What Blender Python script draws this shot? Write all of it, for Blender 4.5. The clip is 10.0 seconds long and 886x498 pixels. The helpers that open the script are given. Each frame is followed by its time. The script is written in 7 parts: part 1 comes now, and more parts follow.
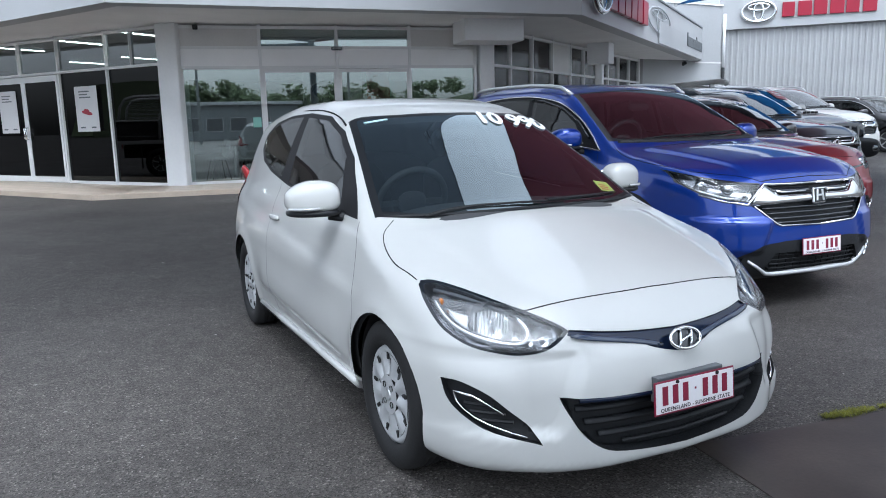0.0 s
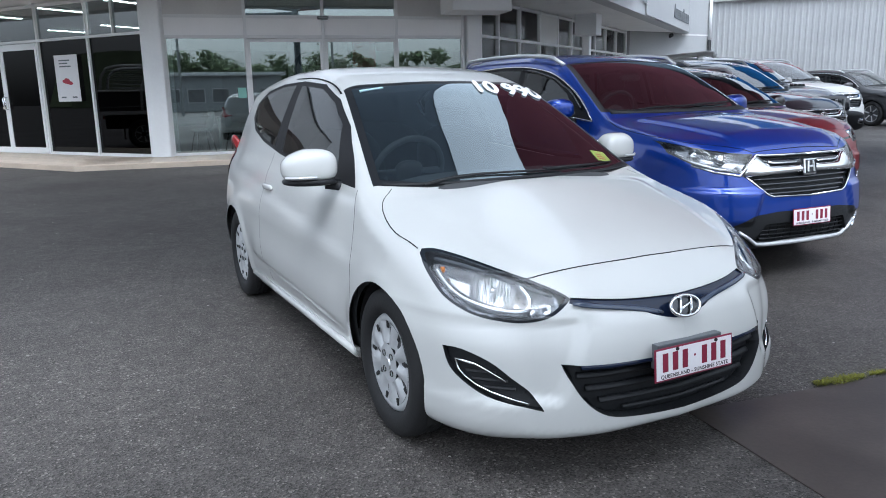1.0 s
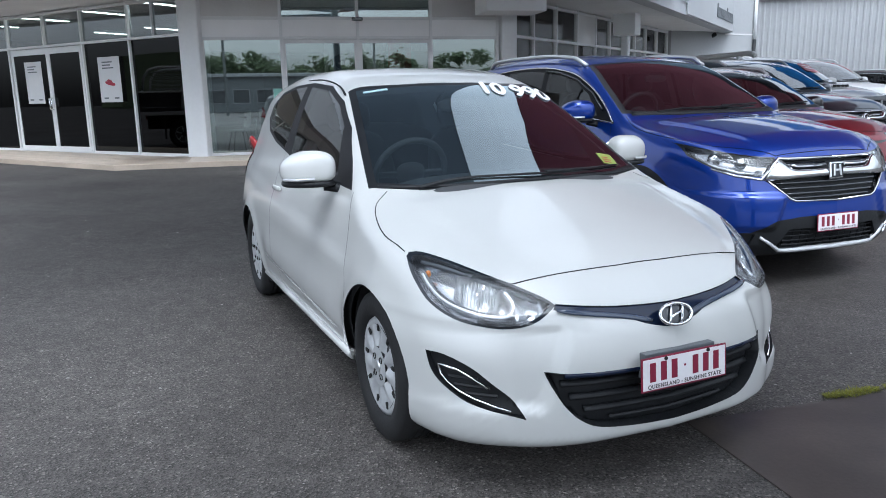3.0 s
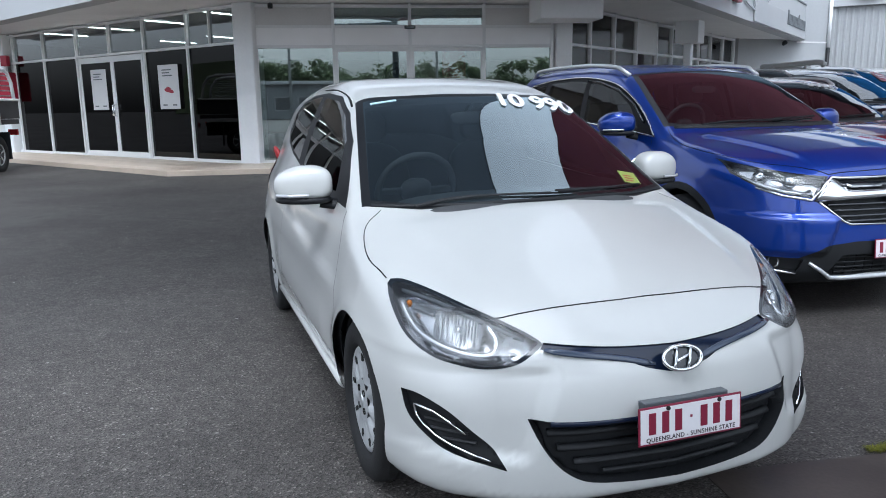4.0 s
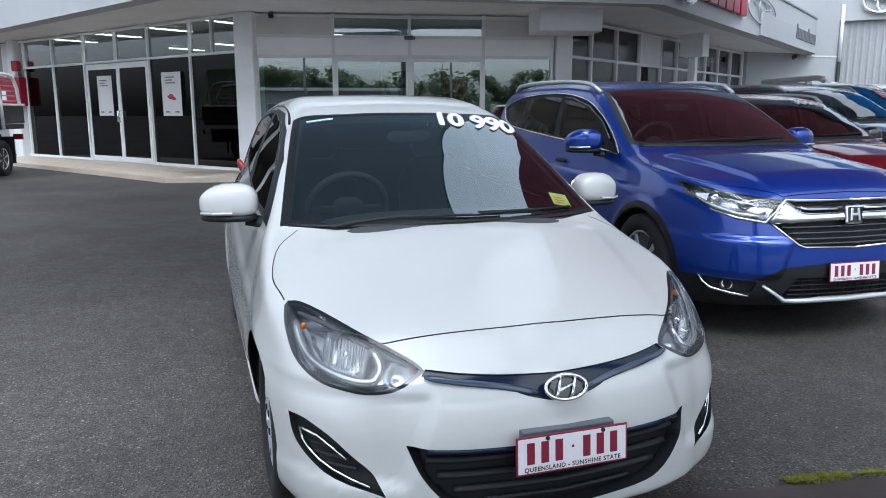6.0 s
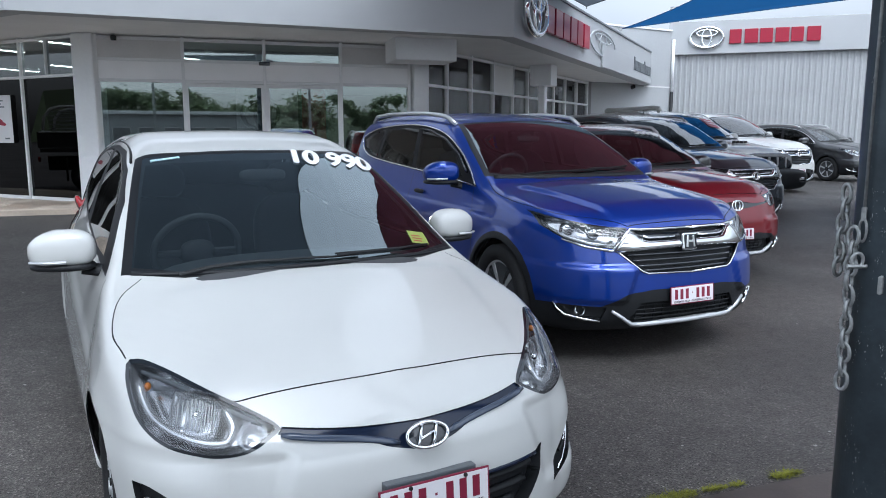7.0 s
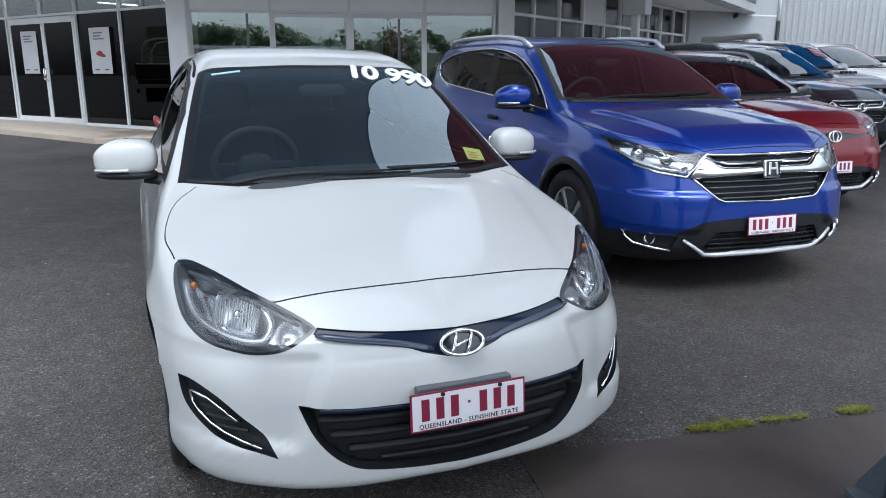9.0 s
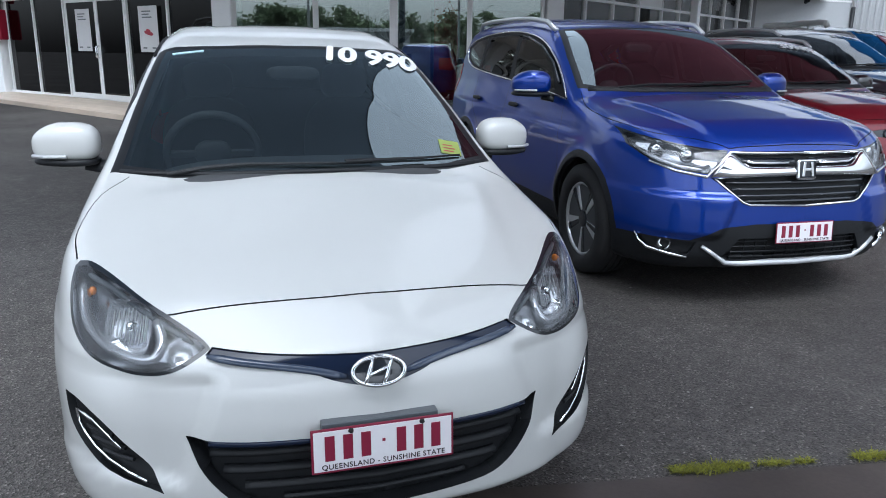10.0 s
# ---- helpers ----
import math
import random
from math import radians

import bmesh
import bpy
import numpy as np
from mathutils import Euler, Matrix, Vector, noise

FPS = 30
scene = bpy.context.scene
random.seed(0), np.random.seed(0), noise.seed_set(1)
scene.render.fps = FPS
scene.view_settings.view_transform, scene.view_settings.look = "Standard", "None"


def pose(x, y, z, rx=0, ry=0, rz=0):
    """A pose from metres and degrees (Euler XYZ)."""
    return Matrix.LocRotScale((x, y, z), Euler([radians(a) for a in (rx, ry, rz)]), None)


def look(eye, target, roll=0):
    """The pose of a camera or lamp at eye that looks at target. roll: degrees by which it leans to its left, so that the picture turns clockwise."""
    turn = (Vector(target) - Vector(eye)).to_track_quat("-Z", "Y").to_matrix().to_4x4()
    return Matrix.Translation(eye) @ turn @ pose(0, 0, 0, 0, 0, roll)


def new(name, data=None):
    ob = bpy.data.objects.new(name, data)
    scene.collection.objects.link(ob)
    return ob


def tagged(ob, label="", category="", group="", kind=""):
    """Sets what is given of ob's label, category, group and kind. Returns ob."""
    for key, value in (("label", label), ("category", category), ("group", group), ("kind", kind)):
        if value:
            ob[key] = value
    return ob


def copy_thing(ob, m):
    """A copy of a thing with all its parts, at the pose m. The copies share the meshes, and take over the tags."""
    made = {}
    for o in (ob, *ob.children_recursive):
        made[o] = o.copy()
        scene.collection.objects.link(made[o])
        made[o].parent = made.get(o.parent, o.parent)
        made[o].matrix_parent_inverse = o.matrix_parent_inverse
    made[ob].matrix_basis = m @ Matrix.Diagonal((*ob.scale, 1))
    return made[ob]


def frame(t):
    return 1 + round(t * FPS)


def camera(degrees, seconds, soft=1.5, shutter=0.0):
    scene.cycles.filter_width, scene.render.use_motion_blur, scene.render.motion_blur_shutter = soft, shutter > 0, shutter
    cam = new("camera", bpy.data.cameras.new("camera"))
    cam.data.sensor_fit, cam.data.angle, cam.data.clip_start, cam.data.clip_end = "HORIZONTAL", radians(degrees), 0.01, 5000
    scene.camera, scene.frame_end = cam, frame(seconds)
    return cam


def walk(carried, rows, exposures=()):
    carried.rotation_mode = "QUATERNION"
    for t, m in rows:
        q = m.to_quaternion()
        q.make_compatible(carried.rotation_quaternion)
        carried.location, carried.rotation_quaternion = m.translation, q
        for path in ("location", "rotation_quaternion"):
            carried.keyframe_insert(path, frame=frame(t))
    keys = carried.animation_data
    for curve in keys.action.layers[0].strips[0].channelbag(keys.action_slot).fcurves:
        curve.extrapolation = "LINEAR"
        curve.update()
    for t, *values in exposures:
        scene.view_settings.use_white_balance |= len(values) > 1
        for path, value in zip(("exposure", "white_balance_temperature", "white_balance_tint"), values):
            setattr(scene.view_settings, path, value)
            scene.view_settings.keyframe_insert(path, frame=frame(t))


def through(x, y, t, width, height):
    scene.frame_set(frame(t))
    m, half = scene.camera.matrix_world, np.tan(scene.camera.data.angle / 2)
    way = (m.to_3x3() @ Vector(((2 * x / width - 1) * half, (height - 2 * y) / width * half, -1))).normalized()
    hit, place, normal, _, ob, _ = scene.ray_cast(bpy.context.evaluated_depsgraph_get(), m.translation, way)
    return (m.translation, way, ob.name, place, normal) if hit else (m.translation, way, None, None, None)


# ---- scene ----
cam = camera(61.6, 10.0, soft=0.95)
METRES, EYE, TILT, LEAN, TURN = 2.29, 1.37, 0.0, 0.0, 0.0
ROWS = [
    (0.0, 0.0, 0.0, 0.0, -0.24, -9.71, 1.4),
    (0.5, -0.0103, -0.0091, -0.0109, -0.82, -11.22, 1.33),
    (1.0, -0.0272, 0.0023, -0.0077, -1.43, -11.8, 1.15),
    (1.5, -0.0188, 0.0082, -0.0076, -1.55, -12.09, 0.97),
    (2.0, -0.003, -0.0026, -0.0049, -1.24, -12.09, 0.9),
    (3.5, 0.1024, 0.0589, -0.0076, 4.18, -11.36, 1.16),
    (4.0, 0.1669, 0.1277, -0.0006, 6.7, -11.03, 0.82),
    (4.5, 0.2954, 0.1464, 0.0015, 8.88, -10.65, 0.22),
    (5.0, 0.3783, 0.1478, 0.0175, 9.64, -10.38, -0.16),
    (6.5, 0.3245, 0.159, 0.0263, 4.65, -10.4, 0.39),
    (7.0, 0.3474, 0.1728, 0.0515, -2.52, -8.66, 0.0),
    (7.5, 0.3749, 0.1903, 0.0739, -9.49, -6.33, -0.42),
    (8.0, 0.3703, 0.1897, 0.0604, -6.7, -7.76, -0.06),
    (8.5, 0.3648, 0.1855, 0.0201, 0.62, -11.29, -0.04),
    (9.0, 0.4124, 0.1871, 0.0072, 4.35, -13.41, 0.02),
    (9.5, 0.4711, 0.2327, -0.0019, 6.5, -14.33, -0.19),
    (10.0, 0.5551, 0.3478, 0.0083, 9.05, -14.65, -0.85),
]
walk(cam, [(t, pose(0, 0, EYE, TILT, LEAN, TURN) @ pose(METRES * x, METRES * y, METRES * z, 90 + pitch, roll, yaw)) for t, x, y, z, yaw, pitch, roll in ROWS], exposures=[(0.0, 0.0, 5850, 6), (2.0, 0.02, 5850, 6), (4.0, -0.08, 5850, 6), (10.0, -0.12, 5850, 6)])

# ---- world and light: an overcast tropical day ----
world = bpy.data.worlds.new("overcast_sky")
scene.world = world
world.use_nodes = True
wn, wl = world.node_tree.nodes, world.node_tree.links
wn.clear()
sky = wn.new("ShaderNodeTexSky")
sky.sky_type = "NISHITA"
sky.sun_disc = False
sky.sun_elevation, sky.sun_rotation = radians(58), radians(165)
sky.air_density, sky.dust_density, sky.ozone_density = 1.0, 4.0, 1.0
hsv = wn.new("ShaderNodeHueSaturation")
hsv.inputs["Saturation"].default_value = 0.15
tc = wn.new("ShaderNodeTexCoord")
cloud = wn.new("ShaderNodeTexNoise")
cloud.inputs["Scale"].default_value = 2.2
cloud.inputs["Detail"].default_value = 6
mul = wn.new("ShaderNodeMixRGB")
mul.blend_type = "MULTIPLY"
mul.inputs[0].default_value = 0.9
ramp = wn.new("ShaderNodeValToRGB")
ramp.color_ramp.elements[0].position, ramp.color_ramp.elements[0].color = 0.3, (0.63, 0.665, 0.72, 1)
ramp.color_ramp.elements[1].position, ramp.color_ramp.elements[1].color = 0.7, (0.985, 0.985, 1.025, 1)
bg = wn.new("ShaderNodeBackground")
bg.inputs["Strength"].default_value = 0.15
wo = wn.new("ShaderNodeOutputWorld")
wl.new(sky.outputs[0], hsv.inputs["Color"])
wl.new(tc.outputs["Generated"], cloud.inputs["Vector"])
wl.new(cloud.outputs[0], ramp.inputs[0])
wl.new(hsv.outputs[0], mul.inputs[1])
wl.new(ramp.outputs[0], mul.inputs[2])
split = wn.new("ShaderNodeSeparateXYZ")
wl.new(tc.outputs["Generated"], split.inputs[0])
dome = wn.new("ShaderNodeMapRange")      # an overcast sky is brightest overhead
dome.inputs[1].default_value, dome.inputs[2].default_value = 0.0, 1.0
dome.inputs[3].default_value, dome.inputs[4].default_value = 1.75, 3.75
wl.new(split.outputs[2], dome.inputs[0])
shade = wn.new("ShaderNodeVectorMath")
shade.operation = "SCALE"
wl.new(mul.outputs[0], shade.inputs[0])
wl.new(dome.outputs[0], shade.inputs["Scale"])
wl.new(shade.outputs[0], bg.inputs["Color"])
wl.new(bg.outputs[0], wo.inputs["Surface"])

sun = new("sun", bpy.data.lights.new("sun", "SUN"))
sun.data.energy, sun.data.angle, sun.data.color = 0.5, radians(35), (1.0, 0.98, 0.96)
sun.matrix_world = look((0, 0, 30), (7, 11, 0))

# ---- materials ----
def mat(name, base, rough=0.5, metal=0.0, grain=0.0, scale=40.0, bump=0.0, spread=0.0, big=1.5, coat=0.0, spec=0.5):
    """A principled material; grain and spread vary the colour finely and broadly, bump gives relief."""
    m = bpy.data.materials.new(name)
    m.use_nodes = True
    n, l = m.node_tree.nodes, m.node_tree.links
    b = n["Principled BSDF"]
    b.inputs["Base Color"].default_value = (*base, 1)
    b.inputs["Roughness"].default_value = rough
    b.inputs["Metallic"].default_value = metal
    b.inputs["Coat Weight"].default_value = coat
    b.inputs["Coat Roughness"].default_value = 0.03
    b.inputs["Specular IOR Level"].default_value = spec
    if grain or spread or bump:
        co = n.new("ShaderNodeTexCoord")
        a = n.new("ShaderNodeTexNoise")
        a.inputs["Scale"].default_value, a.inputs["Detail"].default_value = scale, 5
        c = n.new("ShaderNodeTexNoise")
        c.inputs["Scale"].default_value, c.inputs["Detail"].default_value = big, 4
        l.new(co.outputs["Object"], a.inputs["Vector"])
        l.new(co.outputs["Object"], c.inputs["Vector"])
        mix = []
        for node, amount in ((a, grain), (c, spread)):
            r = n.new("ShaderNodeMapRange")
            r.inputs[1].default_value, r.inputs[2].default_value = 0.3, 0.7
            r.inputs[3].default_value, r.inputs[4].default_value = 1 - amount, 1 + amount * 0.6
            l.new(node.outputs[0], r.inputs[0])
            mix.append(r)
        t = n.new("ShaderNodeMath")
        t.operation = "MULTIPLY"
        l.new(mix[0].outputs[0], t.inputs[0])
        l.new(mix[1].outputs[0], t.inputs[1])
        v = n.new("ShaderNodeVectorMath")
        v.operation = "SCALE"
        v.inputs[0].default_value = base
        l.new(t.outputs[0], v.inputs["Scale"])
        l.new(v.outputs[0], b.inputs["Base Color"])
        if bump:
            k = n.new("ShaderNodeBump")
            k.inputs["Strength"].default_value, k.inputs["Distance"].default_value = bump, 0.01
            l.new(a.outputs[0], k.inputs["Height"])
            l.new(k.outputs[0], b.inputs["Normal"])
    return m


def glassy(name, tint, gloss=1.0, rough=0.0, ior=1.5, film=(1, 1, 1), solid=False):
    """A thin pane: a tinted see-through layer under a mirror-like film."""
    m = bpy.data.materials.new(name)
    m.use_nodes = True
    n, l = m.node_tree.nodes, m.node_tree.links
    n.clear()
    out, mix = n.new("ShaderNodeOutputMaterial"), n.new("ShaderNodeMixShader")
    see, shine, fr = n.new("ShaderNodeBsdfTransparent"), n.new("ShaderNodeBsdfGlossy"), n.new("ShaderNodeFresnel")
    see.inputs[0].default_value = (*tint, 1)
    shine.inputs["Roughness"].default_value = rough
    shine.inputs[0].default_value = (*film, 1)
    fr.inputs["IOR"].default_value = ior
    g = n.new("ShaderNodeMath")
    g.operation, g.use_clamp = "MULTIPLY", True
    g.inputs[1].default_value = gloss
    if solid:    # a pane with two faces: both shine by the angle alone
        lw, power, lift = n.new("ShaderNodeLayerWeight"), n.new("ShaderNodeMath"), n.new("ShaderNodeMath")
        lw.inputs[0].default_value = 0.5
        power.operation, power.inputs[1].default_value = "POWER", 5.0
        lift.operation = "MULTIPLY_ADD"
        lift.inputs[1].default_value, lift.inputs[2].default_value = 0.96, 0.04
        l.new(lw.outputs["Facing"], power.inputs[0])
        l.new(power.outputs[0], lift.inputs[0])
        l.new(lift.outputs[0], g.inputs[0])
    else:
        l.new(fr.outputs[0], g.inputs[0])
    l.new(g.outputs[0], mix.inputs[0])
    l.new(see.outputs[0], mix.inputs[1])
    l.new(shine.outputs[0], mix.inputs[2])
    l.new(mix.outputs[0], out.inputs[0])
    return m


def paint(name, base, flake=0.0, rough=0.35, ior=1.65):
    """Car paint under clear coat, with fine metal flake and a faint film of drying rain."""
    m = mat(name, base, rough, flake, grain=0.06 if flake else 0.015, scale=900, spread=0.03, big=2.5, coat=1.0)
    m.node_tree.nodes["Principled BSDF"].inputs["Coat IOR"].default_value = ior
    return m


def asphalt():
    m = bpy.data.materials.new("asphalt")
    m.use_nodes = True
    n, l = m.node_tree.nodes, m.node_tree.links
    b = n["Principled BSDF"]
    co = n.new("ShaderNodeTexCoord")
    def noise_at(scale, detail=4):
        a = n.new("ShaderNodeTexNoise")
        a.inputs["Scale"].default_value, a.inputs["Detail"].default_value = scale, detail
        l.new(co.outputs["Object"], a.inputs["Vector"])
        return a
    stones = n.new("ShaderNodeTexVoronoi")
    stones.inputs["Scale"].default_value = 130
    l.new(co.outputs["Object"], stones.inputs["Vector"])
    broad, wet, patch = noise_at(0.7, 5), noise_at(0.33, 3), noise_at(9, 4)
    pick = n.new("ShaderNodeSeparateColor")
    l.new(stones.outputs["Color"], pick.inputs[0])
    light = n.new("ShaderNodeMapRange")   # the few pale stones
    light.inputs[1].default_value, light.inputs[2].default_value = 0.90, 1.0
    light.inputs[3].default_value, light.inputs[4].default_value = 0.0, 0.15
    l.new(pick.outputs[0], light.inputs[0])
    tone = n.new("ShaderNodeMapRange")    # stone to stone
    tone.inputs[3].default_value, tone.inputs[4].default_value = 0.033, 0.112
    l.new(pick.outputs[1], tone.inputs[0])
    add = n.new("ShaderNodeMath")
    l.new(tone.outputs[0], add.inputs[0])
    l.new(light.outputs[0], add.inputs[1])
    big = n.new("ShaderNodeMapRange")
    big.inputs[1].default_value, big.inputs[2].default_value = 0.3, 0.7
    big.inputs[3].default_value, big.inputs[4].default_value = 0.72, 1.2
    l.new(broad.outputs[0], big.inputs[0])
    worn = n.new("ShaderNodeMapRange")    # hand-sized patches where the binder has worn
    worn.inputs[1].default_value, worn.inputs[2].default_value = 0.3, 0.7
    worn.inputs[3].default_value, worn.inputs[4].default_value = 0.80, 1.18
    l.new(patch.outputs[0], worn.inputs[0])
    rub = n.new("ShaderNodeMath")
    rub.operation = "MULTIPLY"
    l.new(add.outputs[0], rub.inputs[0])
    l.new(worn.outputs[0], rub.inputs[1])
    mul1 = n.new("ShaderNodeMath")
    mul1.operation = "MULTIPLY"
    l.new(rub.outputs[0], mul1.inputs[0])
    l.new(big.outputs[0], mul1.inputs[1])
    # wet ground along the cars, with the sails' shade put into its colour
    where, edge, damp_shade, shade_mul = n.new("ShaderNodeSeparateXYZ"), n.new("ShaderNodeMath"), n.new("ShaderNodeMapRange"), n.new("ShaderNodeMath")
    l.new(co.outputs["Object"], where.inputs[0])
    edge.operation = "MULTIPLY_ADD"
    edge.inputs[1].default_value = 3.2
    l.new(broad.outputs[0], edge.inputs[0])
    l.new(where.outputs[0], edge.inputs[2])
    damp_shade.interpolation_type = "SMOOTHSTEP"
    damp_shade.inputs[1].default_value, damp_shade.inputs[2].default_value = 0.9, 3.6
    damp_shade.inputs[3].default_value, damp_shade.inputs[4].default_value = 1.0, 0.80
    l.new(edge.outputs[0], damp_shade.inputs[0])
    shade_mul.operation = "MULTIPLY"
    l.new(mul1.outputs[0], shade_mul.inputs[0])
    l.new(damp_shade.outputs[0], shade_mul.inputs[1])
    # towards the left front the canopy's shade is put into the colour
    side, left_shade, dark = n.new("ShaderNodeMath"), n.new("ShaderNodeMapRange"), n.new("ShaderNodeMath")
    side.operation = "MULTIPLY_ADD"
    side.inputs[1].default_value = -3.0
    l.new(broad.outputs[0], side.inputs[0])
    l.new(where.outputs[0], side.inputs[2])
    left_shade.interpolation_type = "SMOOTHSTEP"
    left_shade.inputs[1].default_value, left_shade.inputs[2].default_value = -8.5, -2.5
    left_shade.inputs[3].default_value, left_shade.inputs[4].default_value = 0.68, 1.0
    l.new(side.outputs[0], left_shade.inputs[0])
    dark.operation = "MULTIPLY"
    l.new(shade_mul.outputs[0], dark.inputs[0])
    l.new(left_shade.outputs[0], dark.inputs[1])
    mul1 = dark
    col = n.new("ShaderNodeVectorMath")
    col.operation = "SCALE"
    col.inputs[0].default_value = (1.13, 1.03, 0.96)
    b.inputs["Specular IOR Level"].default_value = 0.28
    l.new(mul1.outputs[0], col.inputs["Scale"])
    l.new(col.outputs[0], b.inputs["Base Color"])
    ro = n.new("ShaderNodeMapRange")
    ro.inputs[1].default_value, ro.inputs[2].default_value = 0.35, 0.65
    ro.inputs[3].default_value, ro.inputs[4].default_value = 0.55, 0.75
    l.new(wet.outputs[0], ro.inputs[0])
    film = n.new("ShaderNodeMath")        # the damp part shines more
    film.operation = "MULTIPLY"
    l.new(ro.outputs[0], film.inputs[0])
    l.new(damp_shade.outputs[0], film.inputs[1])
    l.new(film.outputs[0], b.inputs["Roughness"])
    bp = n.new("ShaderNodeBump")
    bp.inputs["Strength"].default_value, bp.inputs["Distance"].default_value = 0.8, 0.0045
    l.new(stones.outputs["Distance"], bp.inputs["Height"])
    l.new(bp.outputs[0], b.inputs["Normal"])
    return m


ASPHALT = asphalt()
PAD = mat("stained_concrete", (0.066, 0.054, 0.048), 0.42, grain=0.12, scale=60, spread=0.35, big=2.2, bump=0.05)
TILE = mat("cream_tile", (0.50, 0.42, 0.34), 0.4, grain=0.08, scale=30, spread=0.15)
WHITE = mat("white_wall_paint", (0.80, 0.81, 0.82), 0.55, grain=0.02, scale=20, spread=0.05, big=0.8)
# white cladding with its colour darkened against the open skylight
PANEL = mat("darkened_white_cladding", (0.42, 0.43, 0.44), 0.4, grain=0.01, spread=0.06, big=0.5)
SOFFIT = mat("soffit_paint", (0.80, 0.80, 0.80), 0.6, grain=0.02, scale=15, spread=0.05)
ALU = mat("powder_coated_aluminium", (0.74, 0.75, 0.76), 0.4, 0.0, grain=0.03, scale=60)
# entrance panels, lightened in colour to make up for the canopy's shade
PALEPANEL = mat("lightened_infill_panel", (0.88, 0.88, 0.89), 0.45, grain=0.01, spread=0.04)
GREYPANEL = mat("grey_infill_panel", (0.66, 0.655, 0.65), 0.5, grain=0.03, scale=30, spread=0.05)
# white wall paint, darkened in colour to hold down the open skylight
YARDWALL = mat("darkened_white_wall_paint", (0.37, 0.38, 0.39), 0.6, grain=0.03, scale=12, spread=0.08, big=0.5)
CORRUGATED = mat("corrugated_steel", (0.35, 0.36, 0.365), 0.5, 0.0, grain=0.04, scale=8, spread=0.10, big=0.7)
FLOORIN = mat("showroom_floor", (0.16, 0.15, 0.15), 0.35, grain=0.1, scale=10, spread=0.1)
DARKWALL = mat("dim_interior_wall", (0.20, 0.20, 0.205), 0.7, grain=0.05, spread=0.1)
SHOPGLASS = glassy("showroom_glass", (0.66, 0.72, 0.71), 5.2, film=(0.92, 1.0, 0.99))
UPPERGLASS = glassy("upper_showroom_glass", (0.66, 0.70, 0.70), 2.6, solid=True)
SIDEGLASS = glassy("shaded_showroom_glass", (0.70, 0.72, 0.72), 1.0)
TINTGLASS = glassy("black_tinted_glass", (0.045, 0.047, 0.05), 0.75, solid=True)
CARGLASS = glassy("windscreen_glass", (0.66, 0.73, 0.74), 3.6, film=(0.84, 0.96, 1.0))
PLAINGLASS = glassy("plain_windscreen_glass", (0.60, 0.66, 0.66), 2.0)
DARKGLASS = glassy("tinted_car_glass", (0.20, 0.22, 0.23), 0.9)
LENS = glassy("clear_lamp_lens", (0.95, 0.96, 0.97), 0.9)
CHROME = mat("chrome", (0.80, 0.81, 0.82), 0.08, 1.0)
SATIN = mat("satin_silver_plastic", (0.55, 0.56, 0.57), 0.35, 0.6, grain=0.03, scale=80)
HUBCAP = mat("silver_wheel_trim", (0.50, 0.51, 0.52), 0.38, 0.2, grain=0.04, scale=60, spread=0.06, big=6)
PLASTIC = mat("black_grained_plastic", (0.012, 0.013, 0.015), 0.5, grain=0.15, scale=400, bump=0.12, spec=0.28)
GLOSSBLACK = mat("gloss_black_plastic", (0.012, 0.015, 0.02), 0.12, coat=0.6)
GLOSSGREY = mat("gloss_navy_plastic", (0.008, 0.014, 0.034), 0.12, spec=0.4)
BARFACET = mat("lightened_bar_navy", (0.035, 0.05, 0.085), 0.22, coat=0.5)
RUBBER = mat("tyre_rubber", (0.011, 0.011, 0.012), 0.75, grain=0.2, scale=90, spread=0.2, big=6, bump=0.1)
SEALRUBBER = mat("satin_black_window_frame", (0.014, 0.014, 0.016), 0.6, spec=0.2)
FRITBLACK = mat("black_glass_border", (0.012, 0.013, 0.015), 0.35, spec=0.3)
SEAM = mat("shut_line", (0.01, 0.01, 0.01), 0.8)
LINER = mat("cabin_trim", (0.050, 0.052, 0.056), 0.75, grain=0.1, scale=120)
SEATCLOTH = mat("seat_cloth", (0.035, 0.036, 0.04), 0.85, grain=0.25, scale=250, bump=0.15)
LAMPIN = mat("lamp_inner_metal", (0.42, 0.43, 0.45), 0.22, 0.85, grain=0.05, scale=40)
LAMPSILVER = mat("lamp_reflector_silver", (0.66, 0.67, 0.69), 0.16, 0.75, grain=0.03, scale=60)
AMBER = mat("amber_reflector", (0.65, 0.20, 0.03), 0.2, coat=0.5)
REDLENS = mat("red_lamp_lens", (0.45, 0.015, 0.02), 0.12, coat=1.0)
STEEL = mat("galvanised_steel", (0.42, 0.43, 0.43), 0.5, 0.75, grain=0.2, scale=60, spread=0.25, big=9, bump=0.1)
PLATEWHITE = mat("plate_white", (0.74, 0.72, 0.74), 0.4, grain=0.02, scale=90)
MAROON = mat("plate_maroon", (0.20, 0.008, 0.035), 0.45)
PLATEBLACK = mat("plate_black", (0.03, 0.02, 0.025), 0.5)
DECAL = mat("white_vinyl", (0.82, 0.83, 0.84), 0.45)
PAPER = mat("paper_poster", (0.62, 0.62, 0.63), 0.7, grain=0.02, scale=20)
SIGNRED = mat("red_sign_acrylic", (0.32, 0.006, 0.030), 0.35, grain=0.03, coat=0.2)
GREYTEXT = mat("grey_sign_letters", (0.10, 0.11, 0.12), 0.4)
W_PAINT = paint("white_car_paint", (0.555, 0.56, 0.545), 0.0, 0.35, 1.5)
